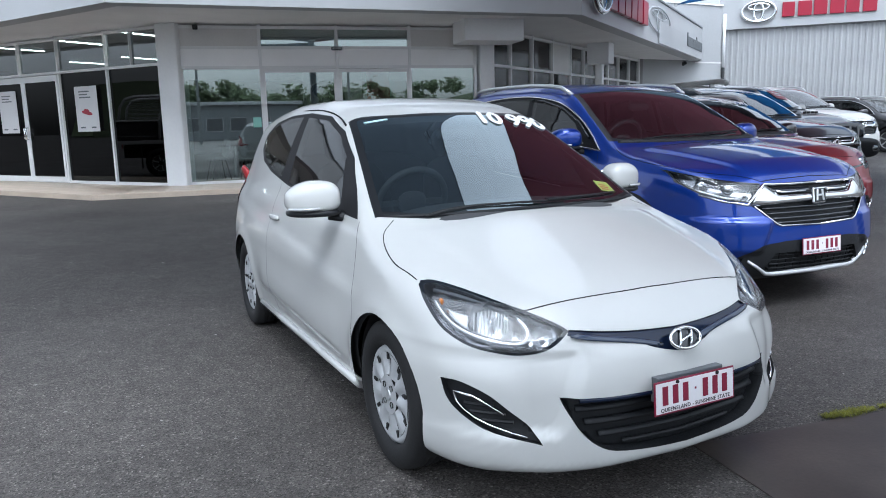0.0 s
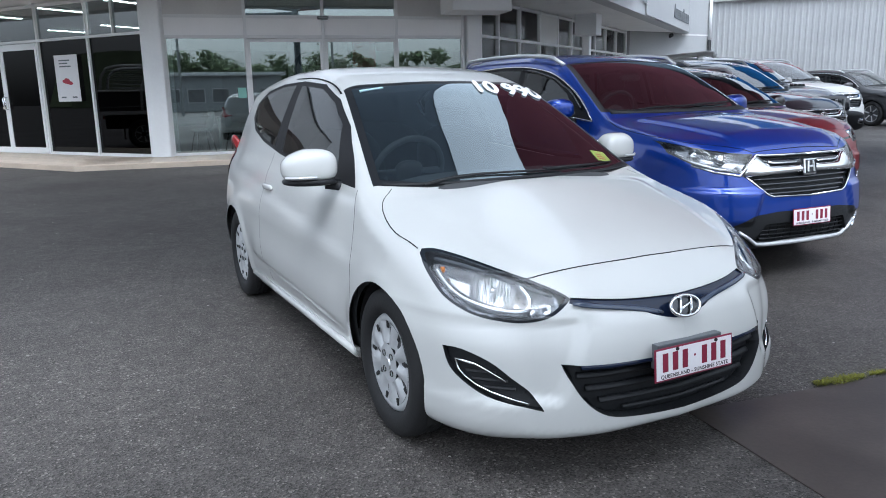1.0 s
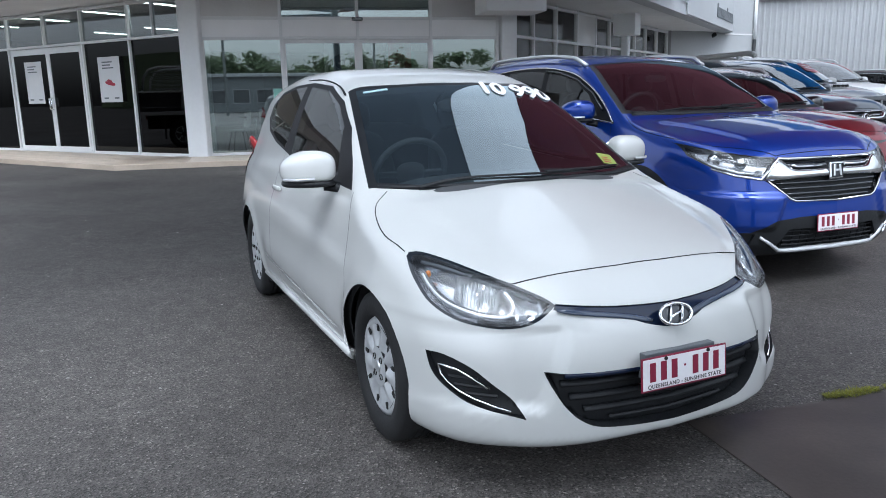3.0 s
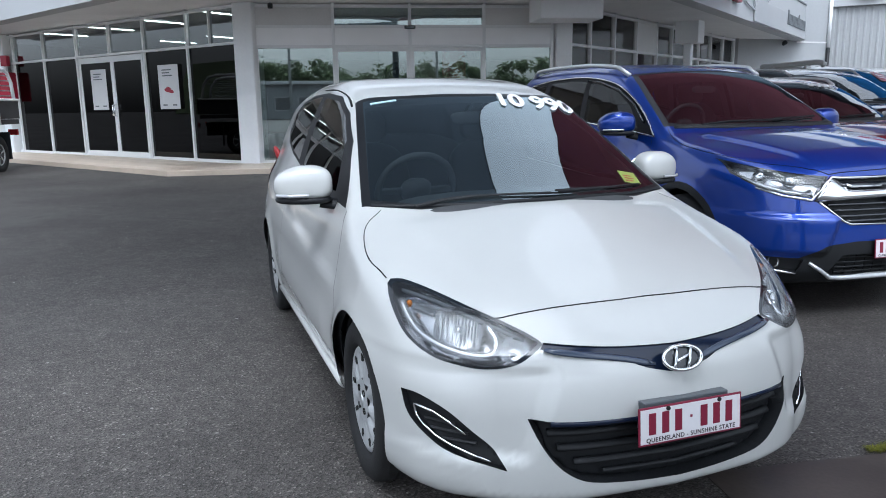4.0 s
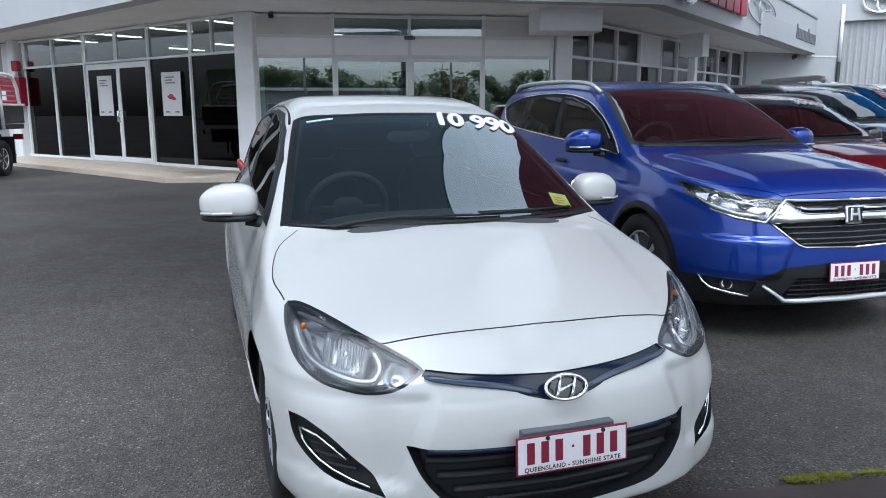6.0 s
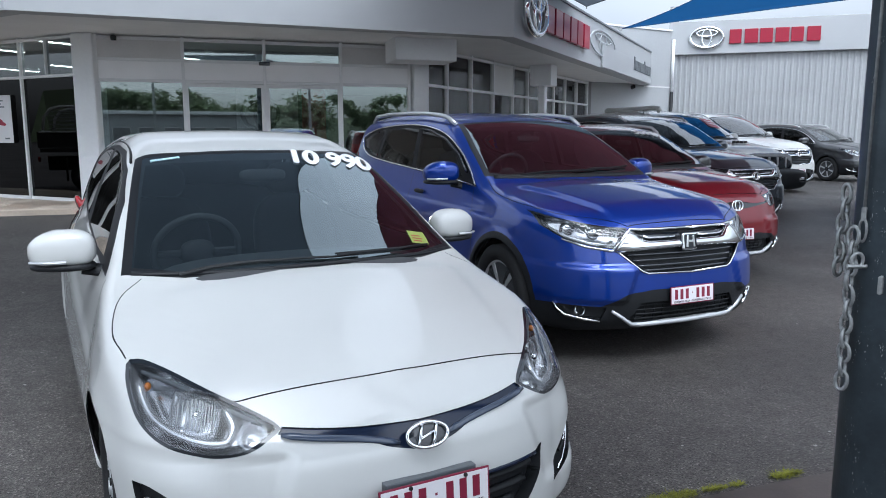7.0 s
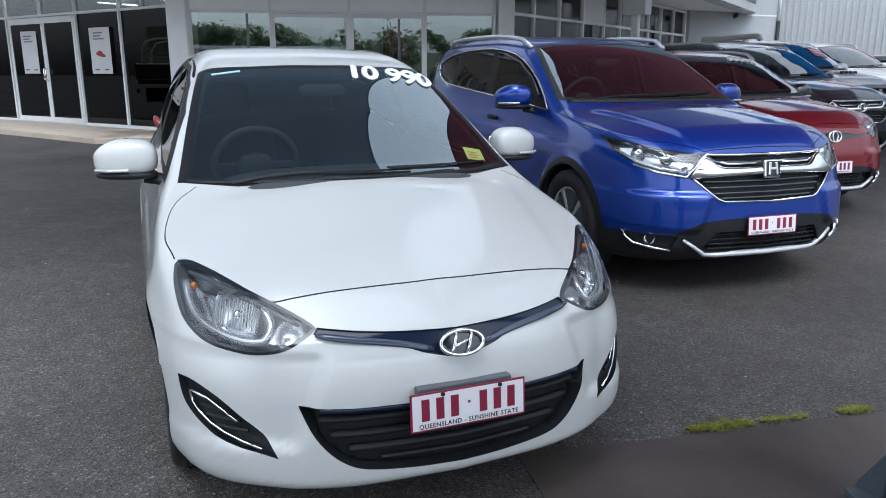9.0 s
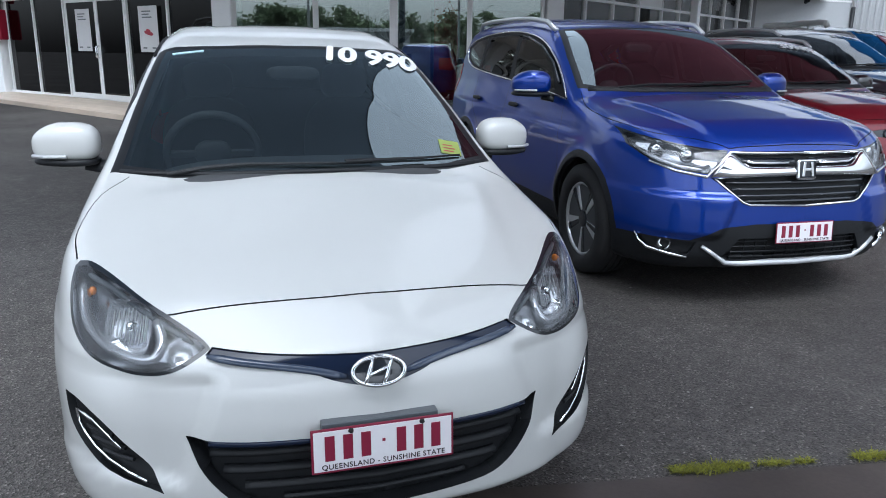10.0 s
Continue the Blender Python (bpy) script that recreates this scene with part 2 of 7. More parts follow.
BLUE_PAINT = paint("blue_metallic_paint", (0.0003, 0.034, 0.28), 0.5, 0.30, 1.48)
RED_PAINT = paint("maroon_metallic_paint", (0.17, 0.003, 0.011), 0.35, 0.35, 1.45)
GREY_PAINT = paint("dark_grey_metallic_paint", (0.055, 0.065, 0.08), 0.6, 0.3)
BLACK_PAINT = paint("black_car_paint", (0.012, 0.013, 0.016), 0.2, 0.3)
SILVER_PAINT = paint("silver_car_paint", (0.45, 0.46, 0.47), 0.6, 0.32)


def cloth(name, base, through):
    m = mat(name, base, 0.8, grain=0.12, scale=300, spread=0.12, big=0.7)
    n, l = m.node_tree.nodes, m.node_tree.links
    b, out = n["Principled BSDF"], n["Material Output"]
    tr, mix = n.new("ShaderNodeBsdfTranslucent"), n.new("ShaderNodeMixShader")
    tr.inputs[0].default_value = (*through, 1)
    mix.inputs[0].default_value = 0.5
    l.new(b.outputs[0], mix.inputs[1])
    l.new(tr.outputs[0], mix.inputs[2])
    l.new(mix.outputs[0], out.inputs[0])
    return m


SAIL_GREY = cloth("charcoal_shade_cloth", (0.06, 0.068, 0.078), (0.085, 0.10, 0.12))
SAIL_BLUE = cloth("blue_shade_cloth", (0.012, 0.06, 0.17), (0.016, 0.09, 0.24))
SAIL_RED = cloth("red_shade_cloth", (0.085, 0.028, 0.036), (0.066, 0.020, 0.026))


def lamp_tube(name, colour, strength):
    m = bpy.data.materials.new(name)
    m.use_nodes = True
    b = m.node_tree.nodes["Principled BSDF"]
    b.inputs["Base Color"].default_value = (0.9, 0.9, 0.9, 1)
    b.inputs["Emission Color"].default_value = (*colour, 1)
    b.inputs["Emission Strength"].default_value = strength
    return m


TUBE = lamp_tube("fluorescent_tube", (1.0, 0.98, 0.95), 15.0)

# ---- mesh helpers ----
def mesh_of(name, verts, faces, material, smooth=True):
    me = bpy.data.meshes.new(name)
    me.from_pydata([tuple(v) for v in verts], [], faces)
    if smooth:
        me.polygons.foreach_set("use_smooth", [True] * len(me.polygons))
    me.materials.append(material)
    me.update()
    return me


def part(name, data, material, parent=None, label="", m=None, smooth=False):
    """Links a bmesh (or a mesh) as one object, under a thing or a part."""
    if isinstance(data, bmesh.types.BMesh):
        me = bpy.data.meshes.new(name)
        for f in data.faces:
            f.smooth = smooth
        data.to_mesh(me)
        data.free()
        me.materials.append(material)
    else:
        me = data
    ob = new(name, me)
    if parent is not None:
        ob.parent = parent
    if m is not None:
        ob.matrix_basis = m
    if label:
        ob["label"] = label
    return ob


def thing(name, label, category, m=None, group="", kind=""):
    ob = new(name)
    ob.empty_display_size = 0.2
    if m is not None:
        ob.matrix_basis = m
    return tagged(ob, label, category, group, kind)


def box(x0, y0, z0, x1, y1, z1, bevel=0.0, segments=2):
    bm = bmesh.new()
    bmesh.ops.create_cube(bm, size=1)
    for v in bm.verts:
        v.co = Vector((x0 + (v.co.x + 0.5) * (x1 - x0), y0 + (v.co.y + 0.5) * (y1 - y0), z0 + (v.co.z + 0.5) * (z1 - z0)))
    if bevel:
        bmesh.ops.bevel(bm, geom=bm.edges[:], offset=bevel, segments=segments, affect="EDGES", profile=0.5)
    return bm


def join(*some):
    bm = some[0]
    for other in some[1:]:
        me = bpy.data.meshes.new("join")
        other.to_mesh(me)
        other.free()
        bm.from_mesh(me)
        bpy.data.meshes.remove(me)
    return bm


def turned(bm, m):
    bmesh.ops.transform(bm, matrix=m, verts=bm.verts[:])
    return bm


def prism(points, z0, z1, bevel=0.0):
    """An upright prism over a polygon in plan."""
    bm = bmesh.new()
    low = [bm.verts.new((x, y, z0)) for x, y in points]
    high = [bm.verts.new((x, y, z1)) for x, y in points]
    n = len(points)
    bm.faces.new(low[::-1])
    bm.faces.new(high)
    for i in range(n):
        bm.faces.new((low[i], low[(i + 1) % n], high[(i + 1) % n], high[i]))
    bmesh.ops.recalc_face_normals(bm, faces=bm.faces[:])
    if bevel:
        bmesh.ops.bevel(bm, geom=bm.edges[:], offset=bevel, segments=2, affect="EDGES", profile=0.5)
    return bm


def lathe(profile, steps=48, axis="y"):
    """Turns (along the axis, radius) pairs round the axis."""
    verts, faces, n = [], [], len(profile)
    for k in range(steps):
        a = 2 * math.pi * k / steps
        for d, r in profile:
            p = (r * math.cos(a), d, r * math.sin(a)) if axis == "y" else (r * math.cos(a), r * math.sin(a), d)
            verts.append(p)
    for k in range(steps):
        for i in range(n - 1):
            a, b = k * n + i, ((k + 1) % steps) * n + i
            faces.append((a, a + 1, b + 1, b))
    bm = bmesh.new()
    vs = [bm.verts.new(p) for p in verts]
    for f in faces:
        bm.faces.new([vs[i] for i in f])
    bmesh.ops.remove_doubles(bm, verts=bm.verts[:], dist=1e-5)
    bmesh.ops.recalc_face_normals(bm, faces=bm.faces[:])
    return bm


def tube(points, radius, sides=10, closed=False, flat=1.0):
    """A round bar along points; flat below 1 thins it across its second side."""
    pts = [Vector(p) for p in points]
    bm, rings, n = bmesh.new(), [], len(pts)
    up = None
    for i, p in enumerate(pts):
        before, after = pts[i - 1] if (i or closed) else p, pts[(i + 1) % n] if (i < n - 1 or closed) else p
        d = (after - before).normalized()
        if up is None:
            up = d.orthogonal().normalized()
        side = d.cross(up)
        if side.length < 1e-4:
            side = d.cross(d.orthogonal())
        side.normalize()
        up = side.cross(d).normalized()
        r = radius[i] if isinstance(radius, (list, tuple)) else radius
        rings.append([bm.verts.new(p + r * (math.cos(a) * side + flat * math.sin(a) * up)) for a in [2 * math.pi * k / sides for k in range(sides)]])
    for i in range(n if closed else n - 1):
        a, b = rings[i], rings[(i + 1) % n]
        for k in range(sides):
            bm.faces.new((a[k], a[(k + 1) % sides], b[(k + 1) % sides], b[k]))
    if not closed:
        bm.faces.new(rings[0][::-1])
        bm.faces.new(rings[-1])
    bmesh.ops.recalc_face_normals(bm, faces=bm.faces[:])
    return bm


def blob(sx, sy, sz, power=2.6, rings=20, steps=32):
    """A rounded box-like solid of the given half sizes."""
    bm, rows = bmesh.new(), []
    def sp(a, p):
        return math.copysign(abs(a) ** (2 / p), a)
    for i in range(1, rings):
        u = -math.pi / 2 + math.pi * i / rings
        rows.append([bm.verts.new((sx * sp(math.cos(u), power) * sp(math.cos(v), power), sy * sp(math.cos(u), power) * sp(math.sin(v), power), sz * sp(math.sin(u), power)))
                     for v in [2 * math.pi * k / steps for k in range(steps)]])
    for a, b in zip(rows, rows[1:]):
        for k in range(steps):
            bm.faces.new((a[k], a[(k + 1) % steps], b[(k + 1) % steps], b[k]))
    bm.faces.new(rows[0][::-1])
    bm.faces.new(rows[-1])
    return bm


def words(text, size, extrude=0.001, offset=0.0, spacing=1.0):
    """Built-in lettering as a mesh in the x-y plane, centred."""
    cu = bpy.data.curves.new("words", "FONT")
    cu.body, cu.size, cu.extrude, cu.offset, cu.space_character = text, size, extrude, offset, spacing
    cu.align_x, cu.align_y = "CENTER", "CENTER"
    cu.resolution_u = 4
    ob = bpy.data.objects.new("words", cu)
    scene.collection.objects.link(ob)
    me = bpy.data.meshes.new_from_object(ob.evaluated_get(bpy.context.evaluated_depsgraph_get()))
    bpy.data.objects.remove(ob)
    bm = bmesh.new()
    bm.from_mesh(me)
    bpy.data.meshes.remove(me)
    return bm


def bold(text, size, fat, slant=0.12, spacing=1.0, narrow=1.0):
    """Heavy slanted lettering: the letters laid over themselves, each copy a hair higher."""
    copies = []
    for k, (dx, dy) in enumerate(((0, 0), (-fat, 0), (fat, 0), (0, -fat), (0, fat))):
        copies.append(turned(words(text, size, 0.0002, 0.0, spacing), pose(dx, dy, 0.0004 * k)))
    bm = join(*copies)
    for v in bm.verts:
        v.co.x = v.co.x * narrow + slant * v.co.y
    return bm


def rail(path, z0, z1, thick, outward=1):
    """A wall-like strip along a plan path, thickened to one side."""
    pts = [Vector((x, y)) for x, y in path]
    off = []
    for i, p in enumerate(pts):
        ds = []
        if i:
            ds.append((p - pts[i - 1]).normalized())
        if i < len(pts) - 1:
            ds.append((pts[i + 1] - p).normalized())
        ns = [Vector((-d.y, d.x)) for d in ds]
        m = sum(ns, Vector((0, 0))).normalized()
        off.append(p + m * (thick * outward / max(0.3, m.dot(ns[0]))))
    return prism([tuple(p) for p in pts] + [tuple(p) for p in reversed(off)], z0, z1)

# ---- car bodies: hulls from plan, side and front curves ----
def curve(*pts):
    """A smooth curve through (position, value) pairs, without overshoot."""
    p = sorted(pts)
    x, v = np.array([a for a, _ in p], float), np.array([b for _, b in p], float)
    h, d = np.diff(x), np.diff(v) / np.diff(x)
    m = np.zeros_like(x)
    m[0], m[-1] = d[0], d[-1]
    for i in range(1, len(x) - 1):
        if d[i - 1] * d[i] > 0:
            a, b = 2 * h[i] + h[i - 1], h[i] + 2 * h[i - 1]
            m[i] = (a + b) / (a / d[i - 1] + b / d[i])

    def at(q):
        q = np.clip(q, x[0], x[-1])
        i = np.clip(np.searchsorted(x, q) - 1, 0, len(h) - 1)
        t = (q - x[i]) / h[i]
        return ((1 + 2 * t) * (1 - t) ** 2 * v[i] + t * (1 - t) ** 2 * h[i] * m[i]
                + t * t * (3 - 2 * t) * v[i + 1] + t * t * (t - 1) * h[i] * m[i + 1])
    return at


def smax(a, b, k):
    """The larger of two, with the corner rounded over k."""
    h = np.maximum(k - np.abs(a - b), 0) / k
    return np.maximum(a, b) + h * h * k / 4


def step(a):
    a = np.clip(a, 0, 1)
    return a * a * (3 - 2 * a)


def hull(s):
    """The body of a car as a function: negative inside. x ahead (nose at 0), y to its left, z up."""
    def f(p):
        x, y, z = p[..., 0], np.abs(p[..., 1]), p[..., 2]
        top = (z - s["top"](x + s["bow"] * y * y) + s["crown"](x) * y * y)
        rise_y, rise_by, rise_x = s["swage"]
        top = top - rise_by * step((rise_y - 0.16 * (x + 0.3) - y) / 0.07 + 0.5) * step((x - rise_x) / 0.12) * step((-0.10 - x) / 0.25)
        width = s["plan"](x) + s["section"](z)
        for wx in s["axles"]:
            r = np.hypot(x - wx, z - s["tyre"])
            width = width + s["flare"] * np.exp(-((r - s["arch"]) / 0.05) ** 2) * step((z - 0.16) / 0.1)
        for (x0, z0, x1, z1, deep, soft) in s["creases"]:
            line = z0 + (z1 - z0) * (x - x0) / (x1 - x0)
            ends = step((x - min(x0, x1)) / 0.25) * step((max(x0, x1) - x) / 0.25)
            width = width - deep * ends * step((z - line) / soft + 0.5) * (1 - step((z - line) / (soft * 5)))
        if "corner" in s:
            low = step((z - 0.12) / 0.14) * (1 - step((z - 0.50) / 0.16))
            width = width + s["corner"] * low * step((x + 0.80) / 0.2)
        side = y - width
        cheek_y, cheek_by, cheek_z0, cheek_z1 = s["cheek"]
        cheek = cheek_by * step((y - cheek_y + 0.35 * (z - cheek_z0)) / 0.06 + 0.5) * step((z - cheek_z0) / 0.05) * step((cheek_z1 - z) / 0.05)
        if "corner" in s:
            cheek = cheek + 1.1 * s["corner"] * low * step((y - 0.56) / 0.16)
        front = x - s["nose"](z) - s["front"](y) - cheek
        back = s["tail"](z) + s["rear"](y) - s["length"] - x
        d = smax(top, side, s["round"](z))
        d = smax(d, front, s["round_front"])
        d = smax(d, back, 0.08)
        d = smax(d, s["under"](x) - z, 0.05)
        return d
    return f


HATCH = dict(
    corner=0.036, swage=(0.50, 0.007, -1.0), cheek=(0.50, -0.022, 0.30, 0.62), length=3.995, axles=(-0.785, -3.31), tyre=0.302, arch=0.335, flare=0.012,
    top=curve((0.2, 0.60), (-0.1, 0.685), (-0.25, 0.765), (-0.5, 0.855), (-0.8, 0.935), (-0.97, 0.975), (-1.03, 1.0), (-1.4, 1.212), (-1.72, 1.385), (-1.85, 1.435),
              (-2.05, 1.484), (-2.4, 1.518), (-2.8, 1.515), (-3.3, 1.465), (-3.7, 1.37), (-4.2, 1.1)),
    bow=0.22, crown=curve((0, 0.06), (-0.9, 0.07), (-1.2, 0.03), (-1.8, 0.05), (-4, 0.06)),
    plan=curve((0.1, 0.80), (-0.3, 0.835), (-0.8, 0.855), (-2.0, 0.855), (-3.2, 0.85), (-4.0, 0.80)),
    section=curve((0.15, -0.07), (0.3, -0.025), (0.5, 0.0), (0.65, -0.005), (0.78, -0.03), (0.9, -0.065), (1.0, -0.115), (1.2, -0.19), (1.4, -0.28), (1.6, -0.39)),
    creases=((-3.7, 0.88, -0.95, 0.66, 0.009, 0.085), (-2.9, 0.40, -1.15, 0.33, -0.016, 0.05)),
    nose=curve((0.13, -0.08), (0.17, -0.03), (0.21, -0.005), (0.3, 0.0), (0.45, -0.005), (0.55, -0.025), (0.62, -0.055), (0.70, -0.115), (0.8, -0.22), (0.95, -0.5)),
    front=curve((0, 0), (0.3, -0.022), (0.48, -0.072), (0.6, -0.145), (0.7, -0.24), (0.79, -0.37), (0.85, -0.55), (0.95, -0.95)),
    tail=curve((0.15, 0.12), (0.3, 0.02), (0.6, 0.0), (0.85, 0.02), (1.0, 0.12), (1.25, 0.24), (1.42, 0.33), (1.6, 0.5)),
    rear=curve((0, 0), (0.5, 0.05), (0.7, 0.14), (0.85, 0.35)),
    under=curve((0.1, 0.165), (-0.4, 0.165), (-1.1, 0.18), (-3.0, 0.2), (-4.0, 0.26)),
    round=curve((0.3, 0.06), (0.8, 0.07), (1.0, 0.065), (1.2, 0.08), (1.45, 0.105)), round_front=0.10)

SUV = dict(
    swage=(0.50, 0.026, -1.2), cheek=(0.50, 0.028, 0.40, 0.68), length=4.596, axles=(-0.945, -3.605), tyre=0.36, arch=0.40, flare=0.02,
    top=curve((0.2, 0.80), (-0.08, 0.92), (-0.2, 0.985), (-0.45, 1.04), (-0.8, 1.095), (-1.15, 1.135), (-1.22, 1.165), (-1.6, 1.38), (-1.95, 1.555), (-2.1, 1.605),
              (-2.4, 1.66), (-2.8, 1.695), (-3.4, 1.70), (-3.9, 1.68), (-4.3, 1.62), (-4.5, 1.55), (-4.8, 1.35)),
    bow=0.20, crown=curve((0, 0.05), (-1.0, 0.06), (-1.3, 0.03), (-2.0, 0.05), (-5, 0.06)),
    plan=curve((0.1, 0.87), (-0.3, 0.905), (-0.9, 0.925), (-2.4, 0.92), (-3.6, 0.925), (-4.6, 0.885)),
    section=curve((0.18, -0.08), (0.35, -0.03), (0.55, 0.0), (0.8, -0.005), (0.95, -0.03), (1.05, -0.065), (1.15, -0.105), (1.35, -0.155), (1.55, -0.215), (1.75, -0.31)),
    creases=((-4.2, 0.98, -1.0, 0.90, 0.015, 0.05),),
    nose=curve((0.18, -0.14), (0.25, -0.06), (0.33, -0.01), (0.45, 0.0), (0.6, -0.01), (0.75, -0.04), (0.85, -0.07), (0.95, -0.13), (1.1, -0.32)),
    front=curve((0, 0), (0.35, -0.025), (0.55, -0.085), (0.7, -0.17), (0.8, -0.28), (0.88, -0.44), (0.95, -0.7)),
    tail=curve((0.15, 0.14), (0.3, 0.03), (0.6, 0.0), (0.95, 0.0), (1.1, 0.03), (1.4, 0.14), (1.6, 0.26)),
    rear=curve((0, 0), (0.5, 0.03), (0.75, 0.10), (0.9, 0.3)),
    under=curve((0.1, 0.24), (-0.4, 0.21), (-1.1, 0.22), (-3.4, 0.23), (-4.6, 0.33)),
    round=curve((0.3, 0.06), (0.9, 0.09), (1.15, 0.08), (1.4, 0.10), (1.65, 0.12)), round_front=0.11)


def skin(spec, around, mid, end):
    """The hull as a bmesh: rays from a spine inside meet the surface."""
    f, L = hull(spec), spec["length"]
    zc = spec.get("spine", 0.62)
    a, b = -0.62, -L + 0.62
    rows = []
    for i in range(1, end + 1):
        phi = 0.5 * math.pi * i / end
        rows.append((a, math.cos(phi), math.sin(phi)))
    for i in range(1, mid):
        rows.append((a + (b - a) * i / mid, 0.0, 1.0))
    for i in range(end, 0, -1):
        phi = 0.5 * math.pi * i / end
        rows.append((b, -math.cos(phi), math.sin(phi)))
    th = np.linspace(0, 2 * np.pi, around, endpoint=False) + np.pi / around
    R = np.array(rows)
    eye = np.zeros((len(rows), around, 3))
    eye[..., 0], eye[..., 2] = R[:, None, 0], zc
    way = np.stack([np.repeat(R[:, 1:2], around, 1), R[:, 2:3] * np.cos(th), R[:, 2:3] * np.sin(th)], -1)
    lo, hi = np.zeros(eye.shape[:2]), np.full(eye.shape[:2], 3.0)
    for _ in range(34):
        t = (lo + hi) / 2
        inside = f(eye + t[..., None] * way) < 0
        lo, hi = np.where(inside, t, lo), np.where(inside, hi, t)
    P = eye + ((lo + hi) / 2)[..., None] * way
    tips = []
    for o, d in ((np.array((a, 0, zc)), 1), (np.array((b, 0, zc)), -1)):
        l, h = 0.0, 3.0
        for _ in range(34):
            t = (l + h) / 2
            l, h = (t, h) if f(o + t * np.array((d, 0, 0))) < 0 else (l, t)
        tips.append(o + l * np.array((d, 0, 0)))
    bm = bmesh.new()
    vs = [[bm.verts.new(p) for p in row] for row in P.tolist()]
    for r, q in zip(vs, vs[1:]):
        for k in range(around):
            bm.faces.new((r[k], q[k], q[(k + 1) % around], r[(k + 1) % around]))
    for tip, ring, flip in ((tips[0], vs[0], 0), (tips[1], vs[-1], 1)):
        c = bm.verts.new(tip.tolist())
        for k in range(around):
            pair = (ring[k], ring[(k + 1) % around])
            bm.faces.new((c, *(pair if not flip else pair[::-1])))
    bmesh.ops.recalc_face_normals(bm, faces=bm.faces[:])
    return bm


def inside(p, poly):
    x, y, hit = p[0], p[1], False
    for (x0, y0), (x1, y1) in zip(poly, poly[1:] + poly[:1]):
        if (y0 > y) != (y1 > y) and x < (x1 - x0) * (y - y0) / (y1 - y0) + x0:
            hit = not hit
    return hit


AXES_OF = {"front": (1, 2), "side": (0, 2), "top": (0, 1)}


def carve(bm, tag, region, view, poly, test, only=None):
    """Cuts a polygon seen from the front, side or top into the skin and marks its faces."""
    u, v = AXES_OF[view]
    us, vs = [p[0] for p in poly], [p[1] for p in poly]
    pad = 0.03
    cand = {f for f in bm.faces if (only is None or f[tag] in only) and test(f)
            and min(us) - pad < f.calc_center_median()[u] < max(us) + pad and min(vs) - pad < f.calc_center_median()[v] < max(vs) + pad}
    mids = {}
    for f in cand:
        c = f.calc_center_median()
        mids[f] = (c[u], c[v])
    for (x0, y0), (x1, y1) in zip(poly, poly[1:] + poly[:1]):
        near, ln = [], math.hypot(x1 - x0, y1 - y0)
        if ln < 1e-6:
            continue
        dx, dy = (x1 - x0) / ln, (y1 - y0) / ln
        for f in cand:
            cu, cv = mids[f]
            along, across = (cu - x0) * dx + (cv - y0) * dy, (cv - y0) * dx - (cu - x0) * dy
            if across > 0.1 or across < -0.1 or along < -0.1 or along > ln + 0.1:
                continue
            s = [((w.co[u] - x0) * dx + (w.co[v] - y0) * dy, (w.co[v] - y0) * dx - (w.co[u] - x0) * dy) for w in f.verts]
            if min(a for _, a in s) < -1e-6 and max(a for _, a in s) > 1e-6 and max(a for a, _ in s) > -0.004 and min(a for a, _ in s) < ln + 0.004:
                near.append(f)
        if not near:
            continue
        co, no = [0.0, 0.0, 0.0], [0.0, 0.0, 0.0]
        co[u], co[v], no[u], no[v] = x0, y0, -dy, dx
        geom = list({e for f in near for e in f.edges}) + list({w for f in near for w in f.verts}) + near
        got = bmesh.ops.bisect_plane(bm, geom=geom, dist=1e-5, plane_co=co, plane_no=no)
        cand = {f for f in cand if f.is_valid} | {g for g in got["geom"] if isinstance(g, bmesh.types.BMFace) and g.is_valid and test(g)}
        for f in got["geom"]:
            if isinstance(f, bmesh.types.BMFace) and f.is_valid:
                c = f.calc_center_median()
                mids[f] = (c[u], c[v])
    found = []
    for f in cand:
        if f.is_valid and (only is None or f[tag] in only):
            c = f.calc_center_median()
            if inside((c[u], c[v]), poly):
                f[tag] = region
                found.append(f)
    return found


def mirrored(poly):
    return [(-y, z) for y, z in poly[::-1]]


def strip(line, wide):
    """A thin closed band along a line in a view."""
    pts, left, right = [Vector(p) for p in line], [], []
    for i, p in enumerate(pts):
        d = (pts[min(i + 1, len(pts) - 1)] - pts[max(i - 1, 0)]).normalized()
        n = Vector((-d.y, d.x)) * wide / 2
        left.append(tuple(p + n))
        right.append(tuple(p - n))
    return left + right[::-1]


def flowing(line, steps=5):
    """A line through the same points, with its corners eased."""
    p = [Vector(q) for q in line]
    if len(p) < 3:
        return line
    p = [2 * p[0] - p[1]] + p + [2 * p[-1] - p[-2]]
    out = []
    for a, b, c, d in zip(p, p[1:], p[2:], p[3:]):
        for k in range(steps):
            t = k / steps
            out.append(tuple(0.5 * (2 * b + (c - a) * t + (2 * a - 5 * b + 4 * c - d) * t * t + (3 * b - a - 3 * c + d) * t ** 3)))
    return out + [tuple(p[-2])]


def eased(poly, sharp=27):
    """A closed outline with its gentle corners rounded and its sharp ones kept."""
    n = len(poly)
    keep = []
    for i in range(n):
        a, b = Vector(poly[i]) - Vector(poly[i - 1]), Vector(poly[(i + 1) % n]) - Vector(poly[i])
        if abs(math.degrees(a.angle_signed(b, 0.0))) > sharp:
            keep.append(i)
    if not keep:
        return flowing(poly + poly[:1], 3)[:-1]
    out = []
    for i, j in zip(keep, keep[1:] + [keep[0] + n]):
        out += flowing([poly[k % n] for k in range(i, j + 1)], 3)[:-1]
    return out


